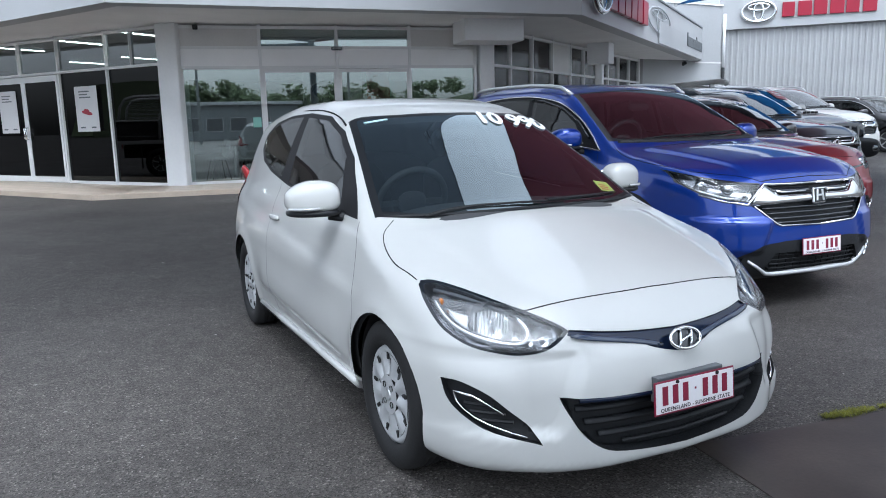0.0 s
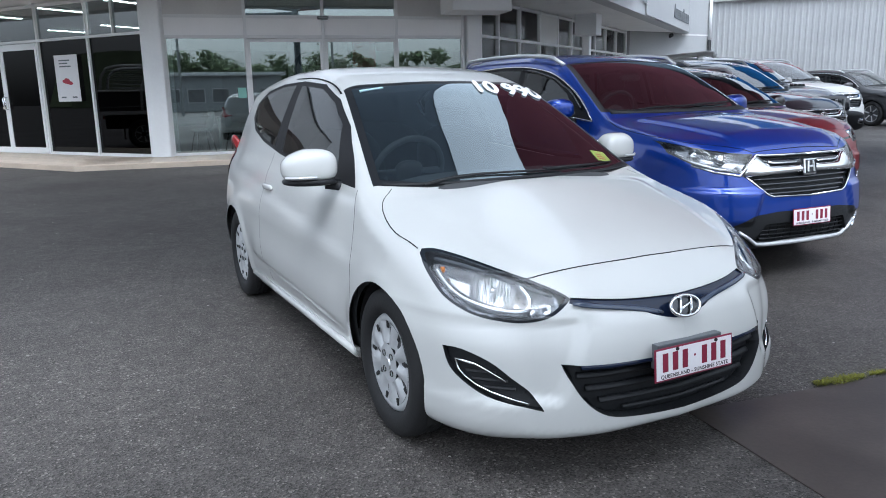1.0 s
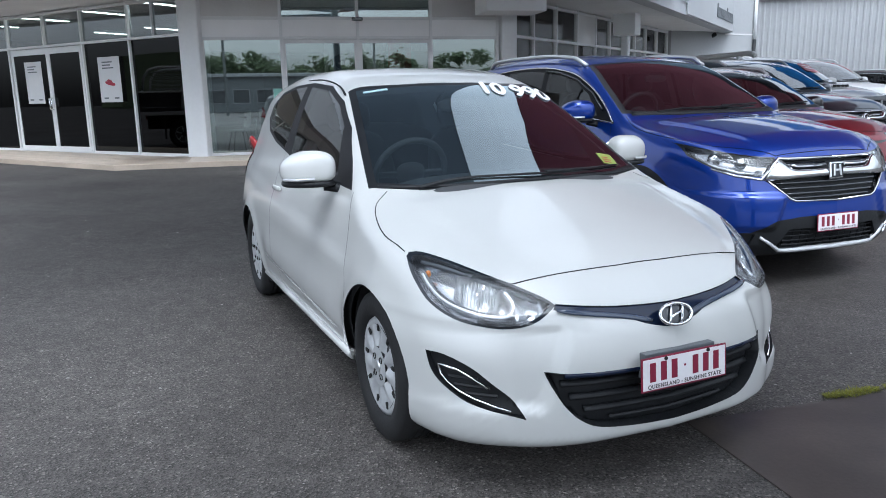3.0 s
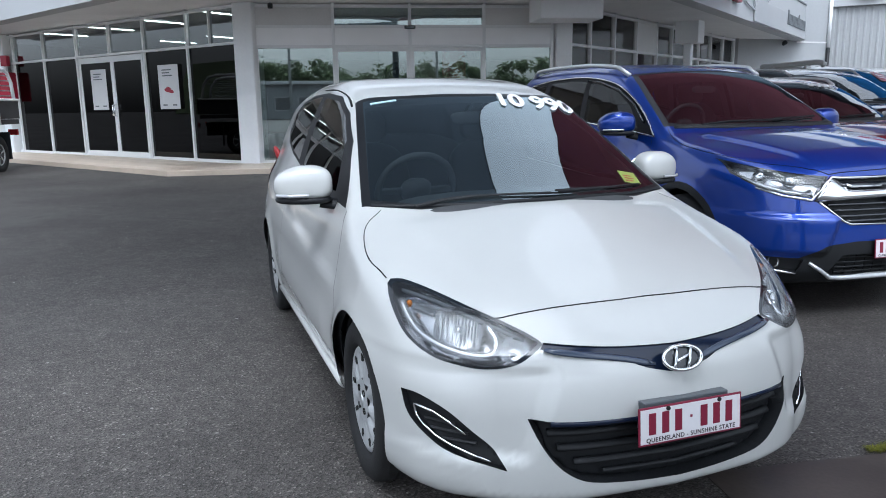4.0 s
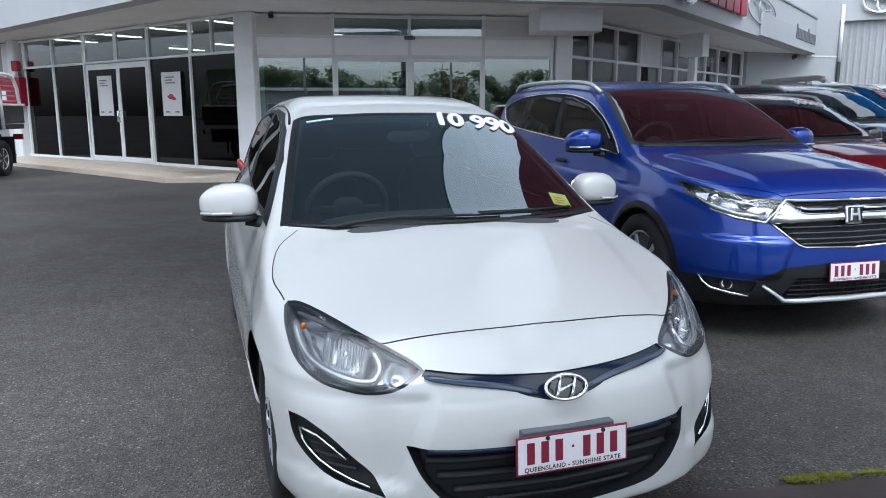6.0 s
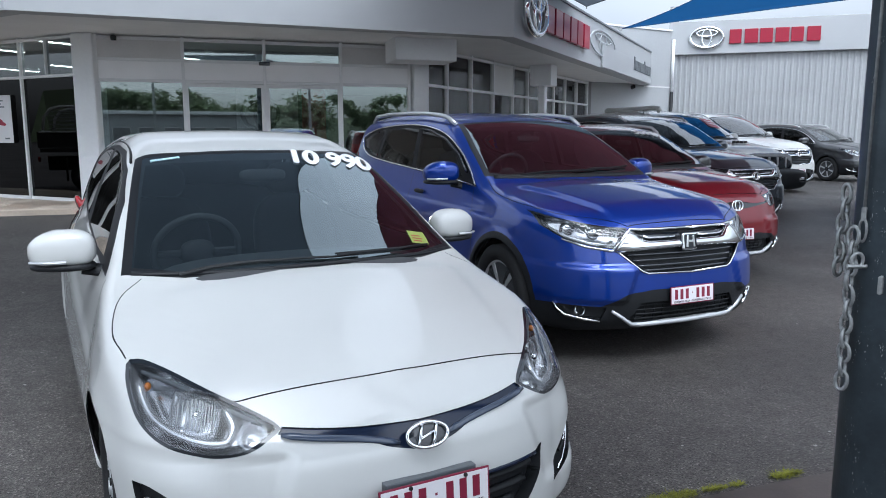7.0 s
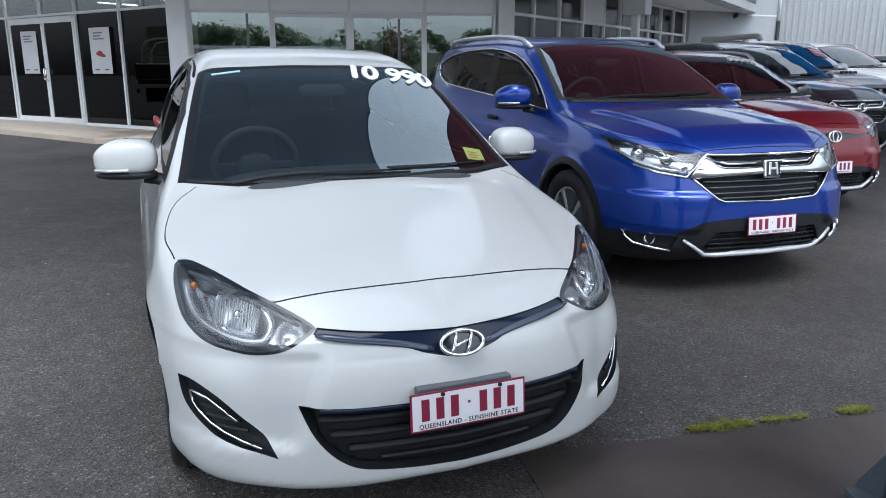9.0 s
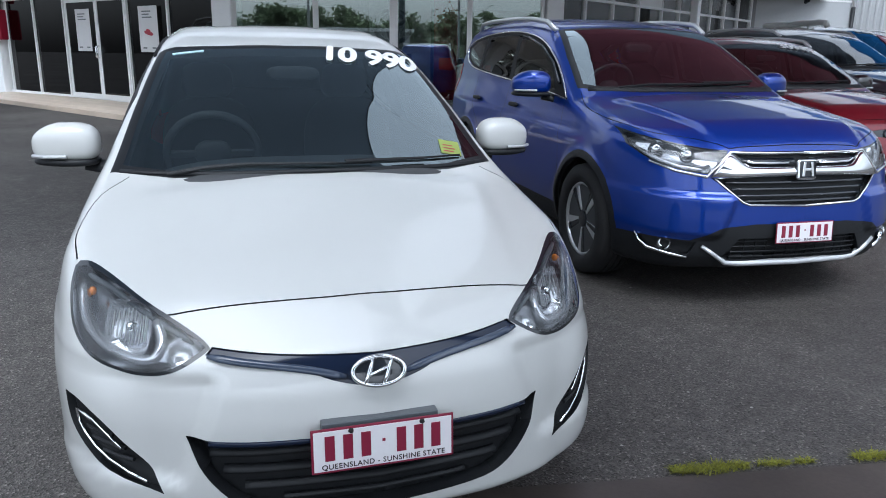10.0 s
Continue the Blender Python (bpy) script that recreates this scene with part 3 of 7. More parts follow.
def shrunk(poly, d):
    """The polygon with its edges moved inwards."""
    n, area = len(poly), sum(a[0] * b[1] - b[0] * a[1] for a, b in zip(poly, poly[1:] + poly[:1]))
    s, out = (1 if area > 0 else -1), []
    for i in range(n):
        p, q, r = Vector(poly[i - 1]), Vector(poly[i]), Vector(poly[(i + 1) % n])
        a, b = (q - p).normalized(), (r - q).normalized()
        na, nb = Vector((-a.y, a.x)) * s, Vector((-b.y, b.x)) * s
        m = (na + nb).normalized()
        out.append(tuple(q + m * d / max(0.45, m.dot(na))))
    return out


def islands(bm, tag, regions, whole):
    """The marked faces, grouped into connected pieces."""
    left = {f for f in bm.faces if f[tag] in regions}
    if whole:
        return [left] if left else []
    out = []
    while left:
        todo, piece = [left.pop()], []
        while todo:
            f = todo.pop()
            piece.append(f)
            for e in f.edges:
                for g in e.link_faces:
                    if g in left:
                        left.discard(g)
                        todo.append(g)
        if len(piece) > 5:
            out.append(piece)
    return out


def lift(bm, tag, regions, material, name, shift=0.0, walls=0.0, scale=(1, 1, 1), whole=False):
    """Each connected piece of the marked faces as a mesh of its own, moved along the skin's normals; walls joins its rim back to the skin."""
    return [lift_piece(p, material, name, shift, walls, scale) for p in islands(bm, tag, regions, whole)]


def lift_piece(piece, material, name, shift, walls, scale):
    index, verts, faces, normals = {}, [], [], []
    sx, sy, sz = scale
    rim = {}
    for f in piece:
        ids = []
        for v in f.verts:
            if v not in index:
                index[v] = len(verts)
                p = v.co + v.normal * shift
                verts.append((p.x * sx, p.y * sy, p.z * sz))
                normals.append(Vector((v.normal.x / sx, v.normal.y / sy, v.normal.z / sz)).normalized())
            ids.append(index[v])
        faces.append(ids)
        for e in f.edges:
            rim[e] = rim.get(e, 0) + 1
    if walls:
        twin = {}
        for e, k in rim.items():
            if k == 1:
                a, b = e.verts
                for v in (a, b):
                    if v not in twin:
                        twin[v] = len(verts)
                        p = v.co + v.normal * walls
                        verts.append((p.x * sx, p.y * sy, p.z * sz))
                faces.append((index[a], index[b], twin[b], twin[a]))
    me = mesh_of(name, verts, faces, material)
    if walls:
        for p in me.polygons[len(piece):]:
            p.use_smooth = False
    else:
        me.normals_split_custom_set_from_vertices(normals)
    return me


def ring_poly(cx, cz, r, n=40, kx=1.0, kz=1.0):
    return [(cx + r / kx * math.cos(2 * math.pi * k / n), cz + r / kz * math.sin(2 * math.pi * k / n)) for k in range(n)]


def wheel(parent, x, y, r, wide, style, rim_r, outside):
    """A wheel at its hub; outside is +1 or -1, the side that shows."""
    hub = part("wheel", lathe([(-wide * 0.35, 0.03), (-wide * 0.35, rim_r * 0.95), (wide * 0.35, rim_r * 0.95), (wide * 0.35, 0.03)], 40), LINER, parent, "", pose(x, y, r))
    w = wide / 2
    prof = [(-w * 0.75, rim_r), (-w * 0.98, rim_r + 0.012), (-w * 1.02, (rim_r + r) / 2), (-w * 0.96, r - 0.022), (-w * 0.82, r - 0.006), (-w * 0.5, r - 0.001)]
    grooves = []
    for g in (-0.45, -0.15, 0.15, 0.45):
        grooves += [(w * (g - 0.045), r), (w * (g - 0.04), r - 0.008), (w * (g + 0.04), r - 0.008), (w * (g + 0.045), r)]
    prof = prof + grooves + [(-d, q) for d, q in prof[::-1]]
    part("tyre", lathe(prof, 64), RUBBER, hub, smooth=True)
    o = outside
    if style == "trim":
        # a moulded wheel trim: domed disc with nine scooped paddles, four bolt pockets and a cap
        dish = [(w * 0.62, rim_r + 0.004), (w * 0.80, rim_r - 0.004), (w * 0.84, rim_r - 0.018), (w * 0.80, rim_r * 0.86)]
        lip = lathe(dish, 64)
        n, rr = 9, [rim_r * q for q in (0.86, 0.74, 0.62, 0.5, 0.40)]
        bm = bmesh.new()
        per = 6
        rows = []
        for j, q in enumerate(rr):
            ring = []
            for k in range(n * per):
                a = 2 * math.pi * k / (n * per)
                ph = (k % per) / per
                scoop = 0.021 * math.sin(math.pi * min(1, ph * 1.6)) * math.sin(math.pi * (j + 0.15) / len(rr)) if ph < 0.62 else 0.0
                d = w * (0.80 + 0.10 * (1 - (q / rim_r) ** 2)) - scoop
                ring.append(bm.verts.new((q * math.cos(a), d, q * math.sin(a))))
            rows.append(ring)
        for p, q in zip(rows, rows[1:]):
            for k in range(n * per):
                bm.faces.new((p[k], p[(k + 1) % (n * per)], q[(k + 1) % (n * per)], q[k]))
        mid = lathe([(w * 0.885, rim_r * 0.40), (w * 0.90, rim_r * 0.2), (w * 0.905, 0.0)], 40)
        bm = join(lip, bm, mid)
        bmesh.ops.recalc_face_normals(bm, faces=bm.faces[:])
        disc = part("wheel_trim", turned(bm, Matrix.Diagonal((1, o, 1, 1))), HUBCAP, hub, "silver plastic wheel trim", smooth=True)
        for k in range(9):
            a = 2 * math.pi * (k + 0.34) / 9
            part("slot", turned(box(-0.015, -0.004, -0.008, 0.015, 0.004, 0.008, 0.003), pose(rim_r * 0.80 * math.cos(a), o * w * 0.80, rim_r * 0.80 * math.sin(a), 0, -math.degrees(a), 0)), SEAM, disc)
        for k in range(4):
            a = math.pi / 4 + math.pi / 2 * k
            part("bolt_pocket", turned(lathe([(-0.004, 0.013), (0.003, 0.013), (0.003, 0.0)], 14), pose(0.048 * math.cos(a), o * w * 0.90, 0.048 * math.sin(a))), SEAM, disc)
        part("cap", turned(lathe([(0, 0.026), (0.006, 0.024), (0.008, 0.0)], 24), pose(0, o * w * 0.90, 0) @ Matrix.Diagonal((1, o, 1, 1))), SATIN, disc)
    else:
        # cast alloy: forked spokes, machined faces over dark pockets
        part("rim", turned(lathe([(w * 0.3, rim_r * 0.93), (w * 0.70, rim_r * 0.95), (w * 0.80, rim_r + 0.006), (w * 0.86, rim_r - 0.002), (w * 0.80, rim_r - 0.012)], 56), Matrix.Diagonal((1, o, 1, 1))), SATIN, hub, smooth=True)
        n = 5 if style == "fork" else 6
        for k in range(n):
            a = 360 * k / n + 18
            for lean in ((-13, 13) if style == "fork" else (0,)):
                sp = box(0.03, w * 0.45, -0.022, rim_r * 0.97, w * 0.74, 0.022, 0.006)
                for v in sp.verts:
                    v.co.z *= 0.6 + 0.6 * v.co.x / rim_r
                part("spoke", turned(sp, Matrix.Diagonal((1, o, 1, 1)) @ pose(0, 0, 0, 0, a, 0) @ pose(0.03, 0, 0, 0, lean * 0.6, 0)), SATIN if style != "fork" or lean > 0 else GLOSSBLACK, hub)
        part("cap", turned(lathe([(w * 0.4, 0.055), (w * 0.78, 0.05), (w * 0.80, 0.03), (w * 0.80, 0.0)], 28), Matrix.Diagonal((1, o, 1, 1))), GLOSSBLACK, hub)
    return hub


def number_plate(parent, m, wide=0.372, tall=0.118, label="white number plate with maroon characters and border"):
    """A pressed plate facing +x of m, its characters given as plain bars."""
    base = part("number_plate", box(-0.002, -wide / 2, -tall / 2, 0.003, wide / 2, tall / 2, 0.002), MAROON, parent, label, m)
    part("plate_face", box(0.0025, -wide / 2 + 0.006, -tall / 2 + 0.006, 0.0045, wide / 2 - 0.006, tall / 2 - 0.006, 0.0008), PLATEWHITE, base)
    step_y = wide * 0.124
    for k in range(7):
        y = -wide / 2 + wide * 0.125 + step_y * k
        if k == 3:
            part("plate_dot", box(0.004, y - 0.004, 0.008, 0.0055, y + 0.004, 0.016, 0.0006), MAROON, base)
            continue
        part("plate_bar", box(0.004, y - 0.0125, -tall * 0.22, 0.0058, y + 0.0125, tall * 0.34, 0.0006), MAROON, base)
    tw = words("QUEENSLAND - SUNSHINE STATE", wide * 0.052, 0.0004, 0.0003, 1.12)
    part("plate_words", turned(tw, pose(0.0052, 0, -tall * 0.36, 90, 0, 90)), PLATEBLACK, base)
    return base


def seat(parent, m):
    ob = part("seat", turned(blob(0.25, 0.25, 0.10, 3.5), pose(0, 0, 0.0)), SEATCLOTH, parent, "dark cloth car seat", m, True)
    part("backrest", turned(blob(0.09, 0.24, 0.34, 3.2), pose(-0.30, 0, 0.33, 0, -18, 0)), SEATCLOTH, ob, smooth=True)
    part("headrest", turned(blob(0.055, 0.13, 0.095, 3), pose(-0.43, 0, 0.74, 0, -12, 0)), SEATCLOTH, ob, smooth=True)
    return ob


def door_mirror(parent, m, side, paint_mat, s=1.0):
    """A door mirror whose housing points away from the car; the arm comes in at the lower inner corner."""
    shell = blob(0.075 * s, 0.125 * s, 0.078 * s, 3.0, 18, 28)
    for v in shell.verts:
        k = v.co.y / (0.125 * s) * side
        v.co.z *= (1.12 - 0.42 * max(0, k) ** 1.6) if v.co.z > 0 else 0.80
        v.co.x -= 0.03 * s * max(0, k)
    ob = part("door_mirror", shell, paint_mat, parent, "body-coloured door mirror", m, True)
    low = blob(0.077 * s, 0.121 * s, 0.018 * s, 3.0, 10, 28)
    for v in low.verts:
        v.co.x -= 0.03 * s * max(0, v.co.y / (0.122 * s) * side)
    part("mirror_base", turned(low, pose(0, 0, -0.060 * s)), PLASTIC, ob, smooth=True)
    part("arm", tube([(0.0, -side * 0.07 * s, -0.07 * s), (0.0, -side * 0.14 * s, -0.085 * s), (0.01, -side * 0.19 * s, -0.10 * s)], [0.032 * s, 0.03 * s, 0.036 * s], 10, flat=0.6), PLASTIC, ob, smooth=True)
    ind = tube([(0.076 * s, -side * 0.02 * s, -0.036 * s), (0.068 * s, side * 0.06 * s, -0.037 * s), (0.03 * s, side * 0.112 * s, -0.037 * s)], 0.007 * s, 8)
    part("indicator", ind, SATIN, ob)
    part("mirror_glass", turned(blob(0.004, 0.105 * s, 0.06 * s, 3.0, 8, 24), pose(-0.072 * s, 0, 0)), CHROME, ob)
    return ob


def build_car(name, label, m, spec, look_of, colour, detail=1.0):
    """One car: the skin is cut into panels, glass, lamps and grilles; wheels, mirrors, cabin and plate are added."""
    car = thing(name, label, "car", m, "cars for sale in the yard")
    k = spec.get("scale", (1, 1, 1))
    L = spec["length"]
    bm = skin(spec, int(200 * detail * look_of.get("fine", 1.0)), int(110 * detail), int(60 * detail))
    tag = bm.faces.layers.int.new("region")
    right = lambda f: f.normal.y < -0.22 and f.calc_center_median().y < -0.2
    left = lambda f: f.normal.y > 0.22 and f.calc_center_median().y > 0.2
    ahead = lambda f: f.calc_center_median().x > -0.75 and f.normal.x > 0.05
    above = lambda f: f.normal.z > 0.12 and f.calc_center_median().z > 0.6
    behind = lambda f: f.calc_center_median().x < -L + 0.9 and f.normal.x < -0.1
    BODY, CUT, SEAMS, WIND, FRIT, SIDE, SEAL, HEAD, GRILLE, FOG, BONNET, DOOR, CLAD, LOW, TAIL, BACK, RIM = range(17)
    # wheel arches
    for ax in spec["axles"]:
        for s_test in (right, left):
            if look_of.get("clad"):
                carve(bm, tag, CLAD, "side", ring_poly(ax, spec["tyre"], spec["arch"] + 0.048, 40), s_test, (BODY,))
            carve(bm, tag, CUT, "side", ring_poly(ax, spec["tyre"], spec["arch"], 44), s_test, (BODY, CLAD))
    side_any = lambda f: right(f) or left(f)
    if look_of.get("clad"):
        carve(bm, tag, CLAD, "side", [(-L - 0.1, 0.1), (0.1, 0.1), (0.1, look_of["clad"]), (-L - 0.1, look_of["clad"])], side_any, (BODY,))
        for poly in look_of.get("front_clad", ()):
            carve(bm, tag, CLAD, "front", poly, lambda f: f.calc_center_median().x > -0.95 and f.normal.x > -0.2, (BODY, CLAD))
    # glass
    carve(bm, tag, FRIT, "top", look_of["wind"], above, (BODY,))
    carve(bm, tag, WIND, "top", shrunk(look_of["wind"], look_of.get("border", 0.036)), above, (FRIT,))
    for s_test in (right, left):
        carve(bm, tag, SEAL, "side", look_of["windows"], s_test, (BODY,))
        for pane in look_of["panes"]:
            carve(bm, tag, SIDE, "side", pane, s_test, (SEAL,))
    if "back" in look_of:
        carve(bm, tag, BACK, "front", look_of["back"], behind, (BODY,))
    # lamps and grilles
    ease = eased if look_of.get("ease") else (lambda q: q)
    head = ease(look_of["head"])
    for poly in (head, mirrored(head)):
        carve(bm, tag, RIM, "front", poly, ahead, (BODY, CLAD))
        carve(bm, tag, HEAD, "front", shrunk(poly, look_of.get("rim_wide", 0.008)), ahead, (RIM,))
    for poly in look_of["slim"]:
        carve(bm, tag, GRILLE, "front", ease(poly), ahead, (BODY, CLAD))
    for poly in look_of["low"]:
        carve(bm, tag, LOW, "front", ease(poly), ahead, (BODY, CLAD))
    for poly in look_of["fog"]:
        for q in (ease(poly), mirrored(ease(poly))):
            carve(bm, tag, FOG, "front", q, ahead, (BODY, CLAD))
    for poly in look_of["tail"]:
        carve(bm, tag, TAIL, "side", poly, lambda f: abs(f.calc_center_median().y) > 0.4, (BODY,))
    # shut lines, then the panels between them
    for view, line in look_of["seams"]:
        both = [line] if view != "top" else [line, [(x, -y) for x, y in line]]
        tests = {"side": (right, left), "top": (above,), "front": (ahead,)}[view]
        for one in both:
            for t in tests:
                carve(bm, tag, SEAMS, view, strip(flowing(one), 0.0042), t, (BODY, CLAD))
    carve(bm, tag, BONNET, "top", look_of["bonnet"], lambda f: f.normal.z > 0.1 and f.calc_center_median().z > 0.6, (BODY,))
    for poly in look_of["doors"]:
        carve(bm, tag, DOOR, "side", poly, side_any, (BODY,))
    # exact normals from the hull itself, so that panels shade as one surface
    bm.verts.index_update()
    at_v, f_of = np.array([v.co[:] for v in bm.verts]), hull(spec)
    grad = np.stack([f_of(at_v + e) - f_of(at_v - e) for e in np.eye(3) * 0.004], -1)
    grad /= np.linalg.norm(grad, axis=1, keepdims=True) + 1e-9
    for v, g in zip(bm.verts, grad.tolist()):
        v.normal = g
    def P(nm, regs, material, lab="", shift=0.0, walls=0.0, whole=False):
        made = lift(bm, tag, regs, material, nm, shift, walls, k, whole)
        return [part(nm, me, material, car, lab) for me in made]

    P("body", (BODY,), colour, whole=True)
    P("bonnet", (BONNET,), colour)
    P("door", (DOOR,), colour)
    P("shut_line", (SEAMS,), SEAM, shift=-0.006)
    P("windscreen", (WIND,), look_of.get("glass", CARGLASS), "raked glass windscreen")
    P("windscreen_border", (FRIT,), FRITBLACK)
    P("side_window", (SIDE,), look_of.get("side_glass", DARKGLASS), "tinted side glass")
    P("window_seal", (SEAL,), SEALRUBBER)
    P("rear_window", (BACK,), DARKGLASS)
    P("cladding", (CLAD,), PLASTIC, "black plastic lower cladding")
    P("headlamp", (HEAD,), LENS, "clear headlamp lens")
    P("headlamp_rim", (RIM,), look_of.get("rim_mat", GLOSSBLACK))
    P("headlamp_housing", (HEAD,), LAMPIN, "", -0.075, 0.0005)
    P("grille", (GRILLE,), look_of.get("slim_mat", GLOSSBLACK), "", -look_of.get("slim_deep", 0.006), 0.0)
    P("lower_grille", (LOW,), PLASTIC, "", -0.05, -0.0005)
    P("fog_surround", (FOG,), PLASTIC, "", -0.022, -0.0005)
    P("tail_lamp", (TAIL,), REDLENS, "red tail lamp", 0.006)
    P("cabin_lining", (BODY, DOOR, SEAL, FRIT, CLAD), LINER, "", -0.035, whole=True)
    bm.free()
    # floor pan, sump and exhaust block the light beneath
    part("underbody", box((-L + 0.35) * k[0], -0.66 * k[1], (float(spec["under"](np.array(-1.5))) - 0.035) * k[2], -0.48 * k[0], 0.66 * k[1], 0.40 * k[2], 0.03), SEAM, car, "dark underbody")
    # wheels and arch liners
    r = spec["tyre"] * k[2]
    for ax in spec["axles"]:
        for o in (-1, 1):
            yy = o * (spec["plan"](np.array(ax)) * k[1] - 0.105 - 0.012)
            wheel(car, ax * k[0], yy, r, look_of["tyre_wide"], look_of["wheel"], look_of["rim"], o)
            lin = lathe([(-0.12, spec["arch"] * k[2] + 0.004), (0.12, spec["arch"] * k[2] + 0.004)], 40)
            bmesh.ops.delete(lin, geom=[v for v in lin.verts if v.co.z < -0.16], context="VERTS")
            part("arch_liner", turned(lin, pose(ax * k[0], yy - o * 0.05, r)), SEAM, car)
    # cabin
    sx, sy, sz = k
    bx, bz = look_of["cowl"]
    dash = blob(0.30, 0.62 * sy, 0.13, 3.2, 14, 30)
    part("dashboard", turned(dash, pose((bx - 0.18) * sx, 0, (bz - 0.14) * sz)), LINER, car, smooth=True)
    for o in (-1, 1):
        seat(car, pose((bx - 1.05) * sx, o * 0.36 * sy, (bz - 0.50) * sz))
    part("rear_seat", join(turned(blob(0.25, 0.6 * sy, 0.1, 3.5), pose((bx - 1.95) * sx, 0, (bz - 0.48) * sz)), turned(blob(0.09, 0.6 * sy, 0.34, 3.5), pose((bx - 2.22) * sx, 0, (bz - 0.16) * sz, 0, -16, 0))), SEATCLOTH, car, smooth=True)
    ws = tube([(0.182 * math.cos(a), 0.182 * math.sin(a), 0) for a in [2 * math.pi * i / 36 for i in range(36)]], 0.016, 8, True)
    steering = part("steering_wheel", turned(join(ws, blob(0.075, 0.06, 0.03, 2.5, 8, 16), box(-0.17, -0.014, -0.01, 0.17, 0.014, 0.008, 0.004)), pose((bx - 0.52) * sx, -0.36 * sy, (bz - 0.02) * sz, 0, -65, 0) @ pose(0, 0, 0, 0, 0, 90)), LINER, car, smooth=True)
    part("rear_view_mirror", turned(blob(0.02, 0.115, 0.032, 3, 8, 20), pose(look_of["mirror_x"] * sx, 0, look_of["mirror_z"] * sz)), LINER, car, smooth=True)
    for o in (-1, 1):
        mx, my, mz = look_of["door_mirror"]
        door_mirror(car, pose(mx * sx, o * my * sy, mz * sz, 0, 0, o * 8), o, look_of.get("mirror_mat", colour), look_of.get("mirror_size", 1.0))
    return car


def on_hull(spec, o, d):
    """Where a ray from outside meets the hull, and the normal there."""
    f, o, d = hull(spec), np.array(o, float), np.array(d, float)
    t = 0.0
    for _ in range(300):
        h = float(f(o + t * d))
        t += max(-0.05, min(0.1, 0.6 * h))
        if abs(h) < 1e-6:
            break
    p = o + t * d
    g = np.array([float(f(p + e) - f(p - e)) for e in np.eye(3) * 0.004])
    return Vector(p), Vector(g).normalized()


def stuck(bm, spec, centre, lean, lift_by):
    """Lays flat lettering (x across, y up) on the glass round a place seen from above."""
    p0, n = on_hull(spec, (centre[0], centre[1], 2.2), (0, 0, -1))
    across = Vector((0, 1, 0)) - n * n.y
    across.normalize()
    up = n.cross(across)
    rot = Matrix.Rotation(radians(lean), 3, n)
    across, up = rot @ across, rot @ up
    for v in bm.verts:
        q = p0 + across * v.co.x + up * v.co.y
        hit, nn = on_hull(spec, q + n * 0.1, -n)
        v.co = hit + nn * (lift_by + v.co.z)
    return bm


# ---- the ground ----
def rise(x, y):
    """The yard climbs gently towards the showroom."""
    t = min(1, max(0, (y - 4.0) / 10.0))
    return 0.17 * t * t * (3 - 2 * t)


def ground_sheet():
    xs = sorted({*[-300, -150, -80, -45, 45, 80, 150, 300], *range(-30, 31, 2)})
    ys = sorted({*[-300, -150, -80, -45, 60, 100, 180, 300], *range(-30, 46, 1)})
    verts = [(x, y, rise(x, y)) for y in ys for x in xs]
    n = len(xs)
    faces = [(j * n + i, j * n + i + 1, (j + 1) * n + i + 1, (j + 1) * n + i) for j in range(len(ys) - 1) for i in range(n - 1)]
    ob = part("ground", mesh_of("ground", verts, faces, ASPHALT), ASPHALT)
    return tagged(ob, "dark grey wet asphalt yard with pale stone chips, shade in its colour", "ground", kind="structure")


ground_sheet()

# the smoother concrete pad round the post's foot, flush with the asphalt
px, py, pa = 1.03, 2.95, radians(17)
ux, uy = math.cos(pa), math.sin(pa)
corners = [(px, py), (px + 5.2 * ux, py + 5.2 * uy), (px + 5.2 * ux + 1.9 * uy, py + 5.2 * uy - 1.9 * ux), (px + 1.9 * uy, py - 1.9 * ux)]
pad = part("pavement", prism(corners, -0.1, 0.004), PAD)
tagged(pad, "flush pad of dark stained concrete", "pavement", kind="structure")


def grass_tuft(x, y, long, wide, count, seed, label):
    rnd = random.Random(seed)
    verts, faces = [], []
    for _ in range(count):
        s = rnd.uniform(-1, 1)
        bx = x + ux * s * long + rnd.gauss(0, 0.006)
        by = y + uy * s * long + rnd.gauss(0, wide * (1 - 0.6 * abs(s)))
        a, h, lean = rnd.uniform(0, 6.28), rnd.uniform(0.005, 0.017), rnd.uniform(0.008, 0.035)
        cx, sy_ = math.cos(a), math.sin(a)
        w = rnd.uniform(0.0012, 0.0025)
        i = len(verts)
        verts += [(bx - sy_ * w, by + cx * w, 0.004), (bx + sy_ * w, by - cx * w, 0.004),
                  (bx + cx * lean * 0.5 + sy_ * w * 0.8, by + sy_ * lean * 0.5 - cx * w * 0.8, 0.004 + h * 0.8), (bx + cx * lean * 0.5 - sy_ * w * 0.8, by + sy_ * lean * 0.5 + cx * w * 0.8, 0.004 + h * 0.8),
                  (bx + cx * lean, by + sy_ * lean, 0.004 + h * 0.75)]
        faces += [(i, i + 1, i + 2, i + 3), (i + 3, i + 2, i + 4)]
    ob = part("grass_tuft", mesh_of("grass_tuft", verts, faces, GRASS), GRASS)
    return tagged(ob, label, "grass", "grass along the joint", "stuff")


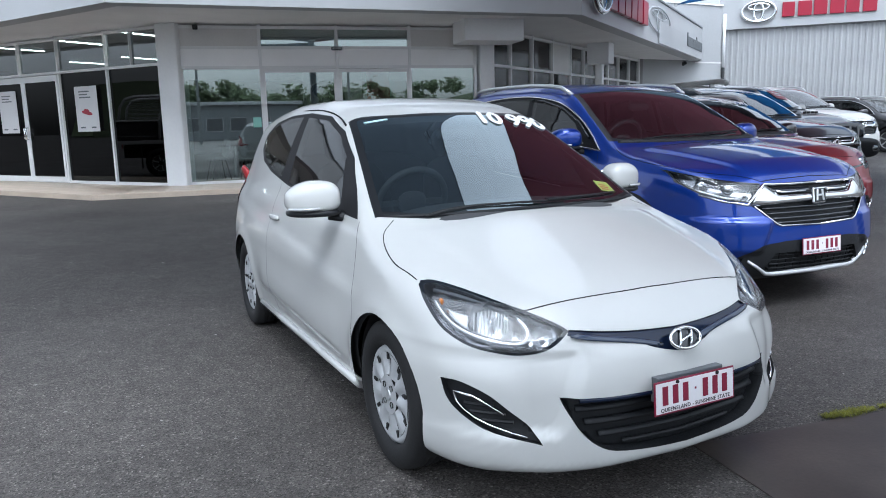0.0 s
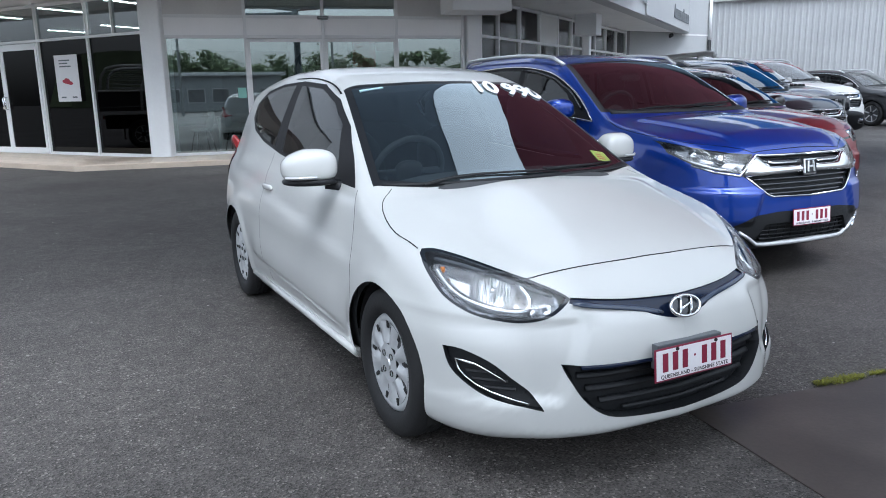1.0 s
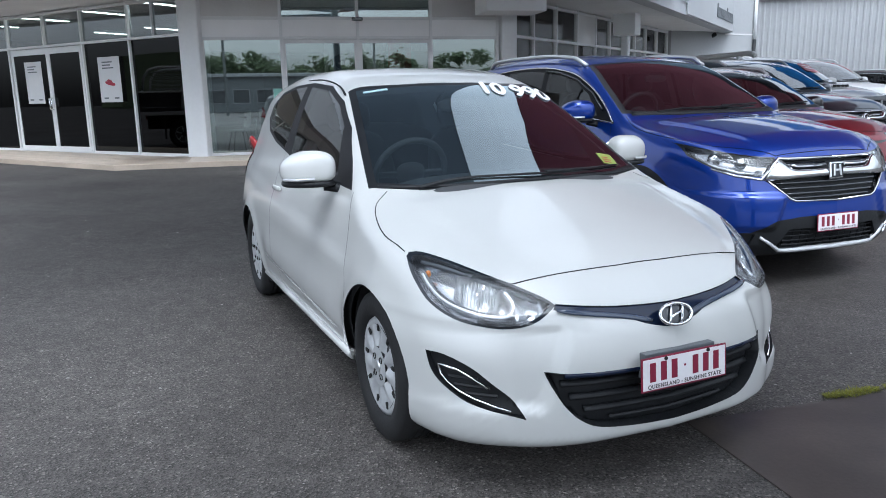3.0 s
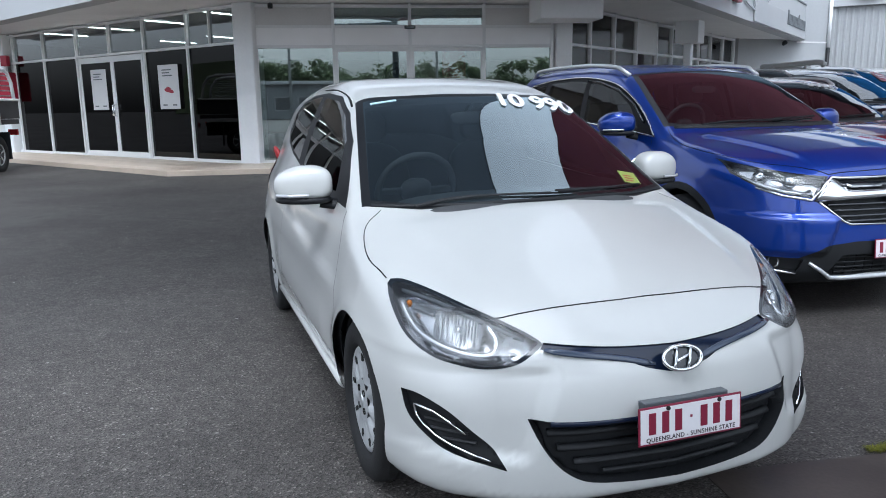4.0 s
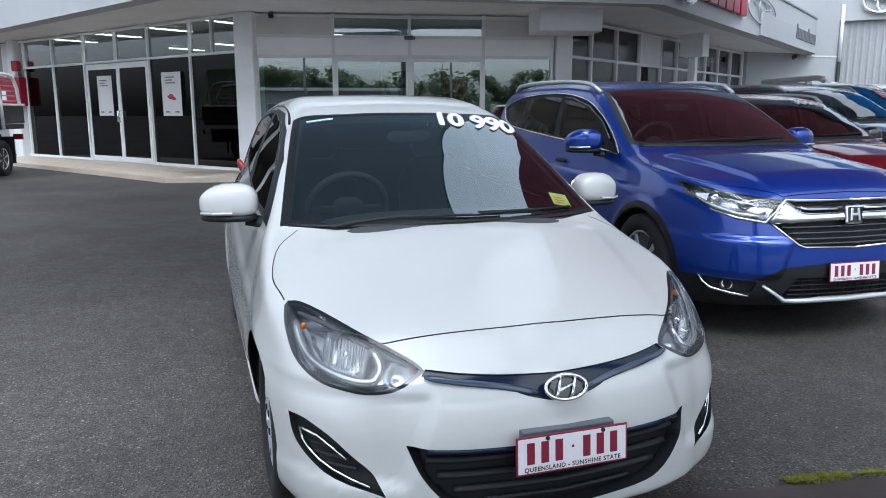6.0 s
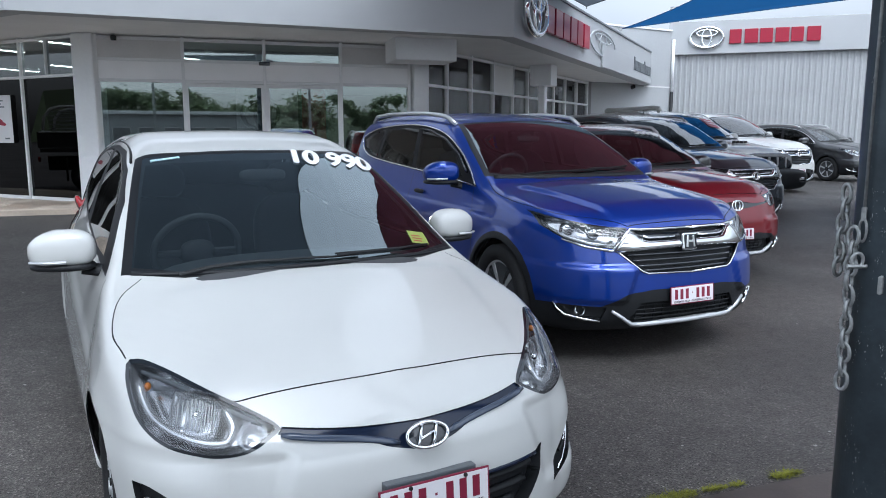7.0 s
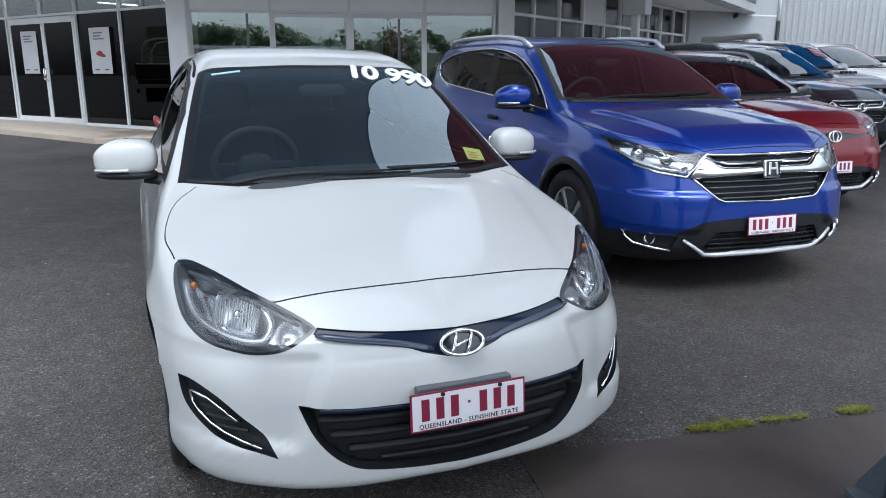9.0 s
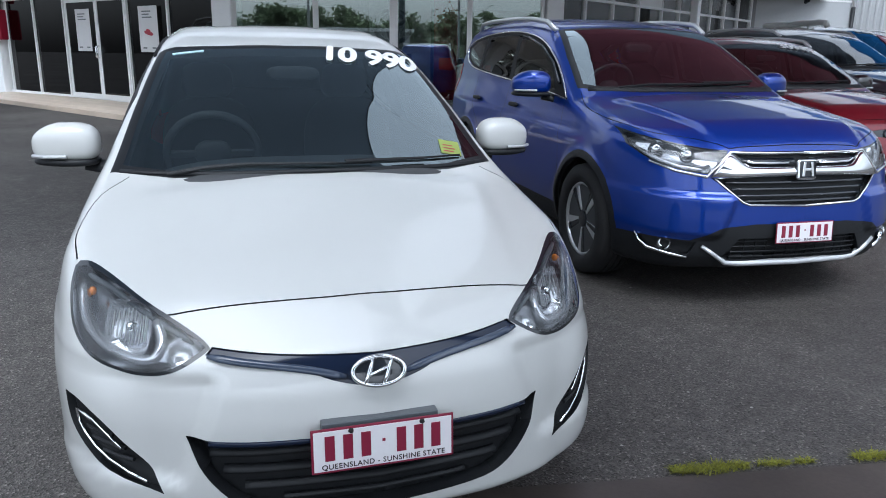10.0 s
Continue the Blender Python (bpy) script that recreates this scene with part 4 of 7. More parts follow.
GRASS = mat("weed_grass", (0.19, 0.195, 0.014), 0.6, grain=0.5, scale=80, spread=0.3, big=25)
for gx, gy, gl, gw, gc, gs in ((1.845, 3.235, 0.14, 0.020, 900, 1), (2.08, 3.31, 0.055, 0.010, 170, 2), (2.19, 3.345, 0.03, 0.008, 100, 3), (2.45, 3.43, 0.075, 0.016, 380, 4)):
    grass_tuft(gx, gy, gl, gw, gc, gs, "yellow-green weeds growing along the pavement joint")


def pebbles():
    """Loose pale chips lying on the asphalt."""
    rnd = random.Random(7)
    verts, faces = [], []
    for _ in range(420):
        x, y = rnd.uniform(-6, 6), rnd.uniform(0.8, 11)
        z, r, a = rise(x, y), rnd.uniform(0.003, 0.009), rnd.uniform(0, 3.14)
        i = len(verts)
        for k in range(5):
            q = a + k * 1.2566
            verts.append((x + r * math.cos(q) * 1.3, y + r * math.sin(q), z))
        verts.append((x, y, z + r * 0.7))
        faces += [(i + k, i + (k + 1) % 5, i + 5) for k in range(5)]
    ob = part("loose_gravel", mesh_of("loose_gravel", verts, faces, CHIP, False), CHIP)
    tagged(ob, "loose pale gravel chips scattered on asphalt", "gravel", kind="stuff")


CHIP = mat("pale_chip", (0.34, 0.33, 0.31), 0.7, grain=0.4, scale=20)
pebbles()

# ---- the showroom: three glazed fronts under one canopy ----
FLOOR, HEAD_Z, SOFF, TOP = 0.26, 2.52, 3.32, 4.46
A0 = Vector((-5.00, 14.78))                    # left end of the entrance front
EA = radians(15.0)
ED = Vector((math.cos(EA), math.sin(EA)))      # along the entrance front
LA = radians(150.5)
LD = Vector((math.cos(LA), math.sin(LA)))      # along the left front
B0 = Vector((-5.36, 14.72))
A1 = A0 + ED * 6.05
SA = radians(60.0)
SD = Vector((math.cos(SA), math.sin(SA)))      # along the side front
S1 = A1 + ED * 0.30
S2 = S1 + SD * 11.6
V0, V1, C0, R0 = Vector((-15.0, 18.6)), Vector((-5.15, 12.0)), Vector((2.76, 14.72)), Vector((9.55, 27.75))
BACK_A, BACK_B = Vector((-8.0, 34.0)), Vector((2.0, 38.0))


def flat(o, d, inward=True):
    """A frame of reference on a wall: x along it, y into the building, z up."""
    n = Vector((-d.y, d.x))
    return Matrix(((d.x, n.x, 0, o.x), (d.y, n.y, 0, o.y), (0, 0, 1, 0), (0, 0, 0, 1)))


def bar(m, x0, z0, x1, z1, deep=0.09, proud=0.0, name="frame_bar", material=None, parent=None, bevel=0.004):
    return part(name, box(x0, -proud - 0.03, z0, x1, deep - 0.03, z1, bevel, 1), material or ALU, parent, m=m)


def pane(m, x0, z0, x1, z1, material, parent, name="pane"):
    ob = part(name, box(x0, 0.010, z0, x1, 0.018, z1), material, parent, m=m)
    ob.visible_shadow = False
    return ob


# plinth and tiles
walk_line = [V0 + Vector((1.2, 0.9)), Vector((-12.6, 17.0)), Vector((-6.1, 12.95)), Vector((1.6, 15.0)), Vector((8.2, 26.4))]
inner = [S2 + Vector((0.3, 0)), S1, A1, A0, B0, B0 + LD * 10, B0 + LD * 12.5]
plinth = part("plinth", prism([tuple(p) for p in walk_line] + [tuple(p) for p in inner], -0.2, FLOOR - 0.012), TILE)
tagged(plinth, "low tiled walkway along the showroom front", "walkway", kind="structure")
rows_of_tiles = []
for o, d, count in ((Vector((-6.1, 12.95)), Vector((7.7, 2.05)).normalized(), 13), (Vector((-6.1, 12.95)), Vector((-6.5, 4.05)).normalized(), 13)):
    nrm = Vector((-d.y, d.x)) if d.x > 0 else Vector((d.y, -d.x))
    for i in range(count):
        for j in range(4):
            rows_of_tiles.append((o + d * (0.3 + i * 0.6) + nrm * (0.22 + j * 0.42), math.degrees(math.atan2(d.y, d.x))))

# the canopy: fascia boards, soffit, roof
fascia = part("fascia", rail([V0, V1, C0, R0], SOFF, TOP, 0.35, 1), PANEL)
tagged(fascia, "deep white fascia band round the showroom canopy", "fascia", kind="structure")
cap = part("trim", rail([V0 + Vector((0, -0.03)), V1 + Vector((0.0, -0.04)), C0 + Vector((0.03, -0.03)), R0 + Vector((0.03, 0))], TOP, TOP + 0.05, 0.45, 1), GREYTEXT)
tagged(cap, "dark metal capping along the fascia top", "trim", kind="structure")
soffit = part("ceiling", prism([tuple(p) for p in (V0 + Vector((0.25, 0.3)), V1 + Vector((0, 0.35)), C0 + Vector((-0.3, 0.25)), R0 + Vector((-0.35, 0.1)), S2 + Vector((0.4, 0.2)), Vector((2, 37)), Vector((-9, 34)), Vector((-17.0, 22.5)))], SOFF + 0.03, SOFF + 0.12), SOFFIT)
tagged(soffit, "flat grey painted soffit and showroom ceiling", "ceiling", kind="structure")
roof = part("roof", prism([tuple(p) for p in (V0 + Vector((0.3, 0.4)), V1 + Vector((0, 0.4)), C0 + Vector((-0.4, 0.3)), R0 + Vector((-0.45, 0.1)), Vector((2, 37.2)), Vector((-9, 34.2)), Vector((-17.0, 22.6)))], TOP - 0.25, TOP - 0.15), WHITE)
tagged(roof, "flat metal roof behind the fascia", "roof", kind="structure")

# entrance front
def entrance():
    m = flat(A0, ED)
    w = tagged(part("wall_entrance", box(-0.04, -0.02, FLOOR - 0.05, 6.09, 0.10, FLOOR + 0.05), ALU, m=m), "glazed entrance front with white aluminium frames", "shopfront", kind="structure")
    xs = [0.0, 1.52, 3.04, 4.55, 5.98]
    par = lambda *a, **kw: bar(None, *a, parent=w, **kw)
    rails = (FLOOR + 0.03, HEAD_Z, 2.90, SOFF)
    for x in xs:
        par(x - 0.03, FLOOR, x + 0.03, SOFF + 0.03, 0.11, 0.02)
    for z in (HEAD_Z, 2.90, SOFF - 0.03):
        par(0.0, z - 0.03, 5.98, z + 0.03, 0.10, 0.01)
    for i in range(4):
        x0, x1 = xs[i] + 0.03, xs[i + 1] - 0.03
        bar(None, x0, HEAD_Z + 0.03, x1, 2.87, 0.05, 0.0, "panel", PALEPANEL, w)
        if i in (0, 3):
            bar(None, x0, 2.93, x1, SOFF - 0.06, 0.05, 0.0, "panel", GREYPANEL, w)
        else:
            pane(None, x0, 2.93, x1, SOFF - 0.06, SHOPGLASS, w)
        if i in (0, 3):
            pane(None, x0, FLOOR + 0.05, x1, HEAD_Z - 0.03, SHOPGLASS, w)
    for i, x0 in ((1, 1.55), (2, 3.07)):
        x1 = x0 + 1.46
        leaf = tagged(part(f"door_{i}", box(x0, -0.035, FLOOR + 0.01, x1, 0.005, FLOOR + 0.11, 0.003), ALU, m=m), "sliding glass entrance door in a white aluminium frame", "door", "entrance doors", "structure")
        part("door_rail", box(x0, -0.035, HEAD_Z - 0.10, x1, 0.005, HEAD_Z - 0.035, 0.003), ALU, leaf)
        for x in (x0, x1 - 0.05):
            part("door_stile", box(x, -0.035, FLOOR + 0.11, x + 0.05, 0.005, HEAD_Z - 0.10, 0.003), ALU, leaf)
        g = part("pane", box(x0 + 0.05, -0.018, FLOOR + 0.11, x1 - 0.05, -0.010, HEAD_Z - 0.10), SHOPGLASS, leaf)
        g.visible_shadow = False
    sensor = tagged(part("door_sensor", turned(box(-0.11, -0.06, -0.035, 0.11, 0.0, 0.035, 0.015), pose(0, 0, 0)), GLOSSBLACK, m=m @ pose(3.04, -0.03, 2.885)), "black motion sensor above the sliding doors", "sensor")
    stick = tagged(part("door_sticker", box(1.31, -0.004, 1.35, 1.47, 0.0, 1.55), STICKER, m=m @ pose(0, 0.008, 0)), "small green notice stuck on the glass", "sticker")


STICKER = mat("mint_notice", (0.25, 0.52, 0.45), 0.5)
entrance()


def left_front():
    # built from its far end so that the building lies on the same side
    far = B0 + LD * 9.35
    d = -LD
    m = flat(far, d)
    U = lambda u: 9.35 - u
    w = tagged(part("wall_left", box(-0.2, -0.02, FLOOR - 0.05, 9.35, 0.10, FLOOR + 0.05), ALU, m=m), "glazed left front with black tinted panes", "shopfront", kind="structure")
    us = [0.0, 1.55, 3.12, 4.50, 5.95, 7.55, 9.15]
    top = HEAD_Z + 0.08
    for u in us:
        if u != 4.50:
            bar(None, U(u) - 0.026, FLOOR, U(u) + 0.026, SOFF + 0.03, 0.09, 0.012, parent=w)
    bar(None, U(4.50) - 0.03, top, U(4.50) + 0.03, SOFF, 0.1, 0.01, parent=w)
    for z in (top, SOFF - 0.03):
        bar(None, 0.0, z - 0.026, 9.35, z + 0.026, 0.08, 0.006, parent=w)
    bar(None, U(0.8) - 0.015, top, U(0.8) + 0.015, SOFF, 0.1, 0.005, parent=w)
    for a, b in zip(us, us[1:]):
        pane(None, U(b) + 0.026, top + 0.026, U(a) - 0.026, SOFF - 0.06, UPPERGLASS, w)
        if a not in (3.12, 4.50):
            pane(None, U(b) + 0.026, FLOOR + 0.05, U(a) - 0.026, top - 0.026, TINTGLASS, w)
    for n, (a, b) in enumerate(((3.16, 4.40), (4.40, 5.84)), 3):
        x0, x1 = U(b), U(a)
        leaf = tagged(part(f"door_{n}", box(x0, -0.045, FLOOR + 0.01, x1, 0.0, FLOOR + 0.13, 0.003), ALU, m=m), "hinged tinted glass door in a white frame", "door", "left front doors", "structure")
        part("door_rail", box(x0, -0.045, top - 0.17, x1, 0.0, top - 0.04, 0.003), ALU, leaf)
        for x in (x0, x1 - 0.07):
            part("door_stile", box(x, -0.045, FLOOR + 0.13, x + 0.07, 0.0, top - 0.17, 0.003), ALU, leaf)
        g = part("pane", box(x0 + 0.07, -0.026, FLOOR + 0.13, x1 - 0.07, -0.018, top - 0.17), TINTGLASS, leaf)
        g.visible_shadow = False
        hx = x0 + 0.035 if n == 3 else x1 - 0.035
        part("door_handle", tube([(hx, -0.05, 1.2), (hx, -0.10, 1.22), (hx, -0.10, 1.45), (hx, -0.05, 1.47)], 0.014, 8), CHROME, leaf, "chrome pull handle", smooth=True)
    for u0, ww in ((2.26, 0.72), (5.02, 0.66)):
        poster = tagged(part("poster", box(U(u0) - ww / 2, -0.045, 1.35, U(u0) + ww / 2, -0.041, 2.28, 0.001, 1), PAPER, m=m), "white paper poster taped inside the tinted glass", "poster", "posters on the left front")
        for k in range(3):
            part("text_line", box(U(u0) - 0.22, -0.0465, 2.16 - k * 0.06, U(u0) + (0.12, 0.05, 0.15)[k], -0.0445, 2.185 - k * 0.06), GREYTEXT, poster)
        for k in range(2):
            part("text_line", box(U(u0) - 0.25 + k * 0.35, -0.0465, 1.42, U(u0) - 0.10 + k * 0.35, -0.0445, 1.45), GREYTEXT, poster)
        if u0 < 4:
            shape = join(turned(blob(0.17, 0.0014, 0.040, 2.4, 8, 24), pose(0, -0.0455, -0.015)), turned(blob(0.09, 0.0014, 0.045, 2.2, 8, 24), pose(-0.02, -0.0457, 0.02)))
            part("red_picture", turned(shape, pose(U(u0), 0, 1.75, 0, 10, 0)), SIGNRED, poster)


left_front()


def column(x, y, r, label, z1=SOFF + 0.03, square=False, turn=0):
    bm = turned(box(-r, -r, FLOOR - 0.1, r, r, z1, 0.03), pose(0, 0, 0, 0, 0, turn)) if square else lathe([(FLOOR - 0.1, 0.01), (FLOOR - 0.1, r), (z1, r), (z1, 0.01)], 32, "z")
    ob = part("column", bm, WHITE, m=pose(x, y, 0), smooth=not square)
    return tagged(ob, label, "column", "canopy columns", "structure")


mid = (A0 + B0) / 2 + Vector((0.02, 0.10))
column(mid.x, mid.y, 0.21, "white painted corner column of the showroom", square=True, turn=-8)
e1 = A1 + ED * 0.14 + Vector((0.02, 0.05))
column(e1.x, e1.y, 0.17, "white painted corner column of the showroom", square=True, turn=15)
GREYWALL = mat("grey_painted_wall", (0.26, 0.255, 0.25), 0.6, grain=0.04, scale=14, spread=0.08)
far_wall = part("wall_far_left", box(-12.0, 0.05, FLOOR - 0.3, 0.0, 0.25, SOFF + 0.03), GREYWALL, m=flat(B0 + LD * 9.6, -LD))
tagged(far_wall, "plain grey wall past the last column", "wall", kind="structure")
part("wall_panel", box(-1.0, 0.03, FLOOR, -0.1, 0.049, SOFF), GREYPANEL, far_wall)
far_l = B0 + LD * 9.55
column(far_l.x, far_l.y, 0.20, "white painted corner column of the showroom", square=True, turn=-29)
hang = tagged(part("bulkhead", box(-0.62, -0.45, 2.93, 0.62, 0.40, SOFF + 0.04, 0.02), WHITE, m=flat(A1 + ED * 0.05 + Vector((0.12, -0.75)), ED)), "white boxed bulkhead under the soffit", "bulkhead", kind="structure")
cam_dome = thing("security_camera", "small black security camera under the soffit", "security camera", flat(A0, ED) @ pose(0.34, -0.10, SOFF + 0.02))
part("body", box(-0.05, -0.09, -0.12, 0.05, 0.03, -0.02, 0.02), GLOSSBLACK, cam_dome)
part("bracket", box(-0.02, -0.02, -0.03, 0.02, 0.02, 0.02), SATIN, cam_dome)
cam_b = thing("security_camera", "small black security camera on the white wall", "security camera", pose(*(R0 + Vector((-0.75, -0.2))), SOFF - 0.12))
part("body", turned(lathe([(-0.16, 0.0), (-0.16, 0.07), (0.1, 0.08), (0.12, 0.0)], 20), pose(0, 0, 0, -20, 0, 30)), GLOSSBLACK, cam_b)
part("bracket", box(-0.02, -0.02, 0.0, 0.02, 0.02, 0.16), GLOSSBLACK, cam_b)


def side_front():
    m = flat(S1, SD)
    length = 11.6
    w = tagged(part("wall_side", box(0, -0.02, FLOOR - 0.05, length, 0.14, FLOOR + 0.30), WHITE, m=m), "glazed side front set back under the canopy", "shopfront", kind="structure")
    xs = [0.0, 0.95, 2.2, 3.5, 4.8, 5.9, 7.0, 8.1, 9.2, 10.4, 11.6]
    for x in xs:
        bar(None, x - 0.03, FLOOR + 0.3, x + 0.03, SOFF + 0.03, 0.11, 0.02, parent=w)
    for z in (HEAD_Z + 0.03, SOFF - 0.03):
        bar(None, 0, z - 0.03, length, z + 0.03, 0.10, 0.01, parent=w)
    for i, (a, b) in enumerate(zip(xs, xs[1:])):
        for z0, z1 in ((FLOOR + 0.3, HEAD_Z), (HEAD_Z + 0.06, SOFF - 0.06)):
            if i == 3 and z0 > 1:
                bar(None, a + 0.03, z0, b - 0.03, z1, 0.06, 0.0, "panel", GREYPANEL, w)
            else:
                pane(None, a + 0.03, z0, b - 0.03, z1, SIDEGLASS, w)
    pier = S1 + SD * 5.4 + Vector((0.55, -0.35))
    column(pier.x, pier.y, 0.10, "white painted canopy column beside the side front", square=True, turn=60)
    tagged(part("bulkhead", box(-0.24, -0.30, 2.80, 0.24, 0.30, SOFF + 0.04, 0.02), WHITE, m=flat(pier + Vector((0.0, -0.1)), SD)), "white boxed bulkhead under the soffit", "bulkhead", kind="structure")


side_front()

# the white wall that closes the yard, a downpipe and the corrugated shed
W0, WD = S2 + Vector((0.0, 0.05)), (R0 + Vector((0.05, 0.1)) - S2).normalized()
white_len = 4.15
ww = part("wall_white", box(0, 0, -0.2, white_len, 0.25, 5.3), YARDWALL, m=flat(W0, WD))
tagged(ww, "tall white painted wall at the yard's end", "wall", kind="structure")
end_pt = W0 + WD * white_len
part("wall_cap", box(-0.05, -0.04, 5.3, white_len + 0.03, 0.3, 5.36), ALU, ww)
part("wall_joint", box(2.7, -0.012, 3.25, white_len, 0.0, 3.30), GREYPANEL, ww)
pipe = thing("downpipe", "white downpipe painted dark at its foot", "downpipe", pose(end_pt.x - 0.05, end_pt.y - 0.12, 0))
part("upper_pipe", tube([(0, 0, 3.1), (0, 0, 5.0)], 0.055, 12), WHITE, pipe, smooth=True)
part("lower_pipe", tube([(0, 0, 0.17), (0, 0, 3.1)], 0.06, 12), PLASTIC, pipe, smooth=True)
SH0 = end_pt + Vector((0.12, 0.0))
SHA = radians(-21)
SHD = Vector((math.cos(SHA), math.sin(SHA)))
shed_m = flat(SH0, SHD)


def shed():
    length, pitch, deep = 26.0, 0.20, 0.024
    xs, ys = [], []
    x = 0.0
    while x < length:
        for dx, dy in ((0.0, 0.0), (0.10, 0.0), (0.125, -deep), (0.165, -deep)):
            xs.append(x + dx)
            ys.append(dy)
        x += pitch
    verts = [(a, b, 0.0) for a, b in zip(xs, ys)] + [(a, b, 4.6) for a, b in zip(xs, ys)]
    n = len(xs)
    ob = part("wall_shed", mesh_of("wall_shed", verts, [(i, i + 1, n + i + 1, n + i) for i in range(n - 1)], CORRUGATED, False), CORRUGATED, m=shed_m)
    tagged(ob, "pale ribbed steel cladding of the workshop wall", "wall", kind="structure")
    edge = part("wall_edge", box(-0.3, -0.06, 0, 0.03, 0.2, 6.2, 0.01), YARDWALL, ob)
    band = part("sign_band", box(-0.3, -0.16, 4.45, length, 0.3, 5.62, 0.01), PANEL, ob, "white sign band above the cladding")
    body = part("shed_body", box(-0.25, 0.04, 0, length, 9, 5.6), WHITE, ob)


shed()


def ring_sign(parent, m, rx, rz, thick, material=CHROME, name="emblem"):
    """A three-oval emblem as plain rings."""
    def oval(a, b, cx, cz, t):
        return tube([(cx + a * math.cos(q), 0, cz + b * math.sin(q)) for q in [2 * math.pi * i / 40 for i in range(40)]], t, 8, True)
    bm = join(oval(rx, rz, 0, 0, thick), oval(rx * 0.62, rz * 0.32, 0, rz * 0.42, thick * 0.8), oval(rx * 0.28, rz * 0.86, 0, -rz * 0.04, thick * 0.8))
    return part(name, bm, material, parent, "chrome oval ring emblem", m, True)


def sign_blocks(name, label, m, total, tall, count, material, proud=0.07):
    """A row of sign letters given as plain blocks of their size and colour."""
    ob = thing(name, label, "sign", m)
    pitch = total / count
    for i in range(count):
        x = i * pitch
        w = pitch * (0.80, 0.88, 0.84, 0.88, 0.80, 0.86)[i % 6]
        bm = box(x, -proud, 0, x + w, 0, tall * (1.0 if count < 8 or i in (0, 8) else 0.74), 0.012)
        part("letter_block", bm, material, ob)
    return ob


# signs on the shed band
band_face = shed_m @ pose(0, -0.165, 0)
em = thing("oval_emblem", "chrome oval ring emblem on the white sign band", "sign", band_face @ pose(1.02, -0.05, 5.02))
ring_sign(em, None, 0.56, 0.36, 0.06)
sign_blocks("sign_letters", "raised red block letters on the white sign band", band_face @ pose(1.80, 0, 4.78), 3.05, 0.5, 6, SIGNRED)
sign_blocks("sign_letters", "dark grey letters on the white sign band", band_face @ pose(7.3, 0, 4.80), 4.4, 0.42, 14, GREYTEXT, 0.03)

# signs on the canopy's side fascia
FD = (R0 - C0).normalized()
fas = flat(C0, FD) @ pose(0, -0.005, 0)
em2 = thing("oval_emblem", "large chrome oval ring emblem on the fascia", "sign", fas @ pose(0.95, -0.12, 3.90))
ring_sign(em2, None, 0.62, 0.42, 0.07)
sign_blocks("sign_letters", "raised red block letters on the white fascia", fas @ pose(1.72, 0, 3.62), 3.6, 0.56, 6, SIGNRED, 0.12)
FAINT = mat("pale_silver_emblem", (0.50, 0.52, 0.54), 0.35, 0.15)
em3 = thing("oval_emblem", "faint silver oval ring emblem on the fascia", "sign", fas @ pose(7.1, -0.03, 3.95))
ring_sign(em3, None, 1.45, 0.32, 0.02, FAINT)
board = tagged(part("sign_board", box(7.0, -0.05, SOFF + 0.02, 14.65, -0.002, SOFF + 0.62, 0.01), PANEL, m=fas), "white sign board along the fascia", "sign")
sign_blocks("sign_letters", "dark grey letters on the white sign board", fas @ pose(11.3, -0.055, 3.60), 3.1, 0.42, 14, GREYTEXT, 0.02)

# ---- inside the showroom ----
showroom_floor = part("floor", prism([tuple(p) for p in (B0 + LD * 12, B0, A0, A1, S1, S2, Vector((2, 37)), Vector((-9, 34)))], FLOOR - 0.1, FLOOR), FLOORIN)
tagged(showroom_floor, "dark polished showroom floor", "floor", kind="structure")
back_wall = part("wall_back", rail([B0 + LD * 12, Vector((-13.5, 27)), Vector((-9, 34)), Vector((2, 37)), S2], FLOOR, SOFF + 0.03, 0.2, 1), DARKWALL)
tagged(back_wall, "dim back walls of the showroom", "wall", kind="structure")
for i in range(6):
    for j in range(2):
        if i < 4:
            p, along = B0 + LD * (1.18 + i * 2.2) + Vector((LD.y, -LD.x)) * (0.72 + j * 3.4), Vector((LD.y, -LD.x))
        else:
            p, along = A0 + ED * (1.6 + (i - 4) * 2.6) + Vector((-ED.y, ED.x)) * (4.6 + j * 2.6), ED
        tl = thing("ceiling_light", "white fluorescent strip light under the showroom ceiling", "ceiling light", flat(p, along) @ pose(0, 0, SOFF + 0.03), "showroom strip lights")
        part("housing", box(-0.62, -0.05, -0.05, 0.62, 0.05, 0.0, 0.01), WHITE, tl)
        part("diffuser", box(-0.60, -0.04, -0.065, 0.60, 0.04, -0.049, 0.005), TUBE, tl)
for i in range(3):
    p = S1 + SD * (1.5 + i * 3.2) + Vector((-SD.y, SD.x)) * 1.8
    tl = thing("ceiling_light", "white fluorescent strip light under the showroom ceiling", "ceiling light", flat(p, SD) @ pose(0, 0, SOFF + 0.03, 0, 0, 90), "showroom strip lights")
    part("housing", box(-0.62, -0.05, -0.05, 0.62, 0.05, 0.0, 0.01), WHITE, tl)
    part("diffuser", box(-0.60, -0.04, -0.065, 0.60, 0.04, -0.049, 0.005), TUBE, tl)
ins = flat(A0, ED)
screen = thing("display_wall", "pale display wall with a dark oval emblem", "display wall", ins @ pose(3.5, 3.2, FLOOR))
part("board", box(-0.9, 0, 0, 0.55, 0.12, 2.6, 0.01), PAPER, screen)
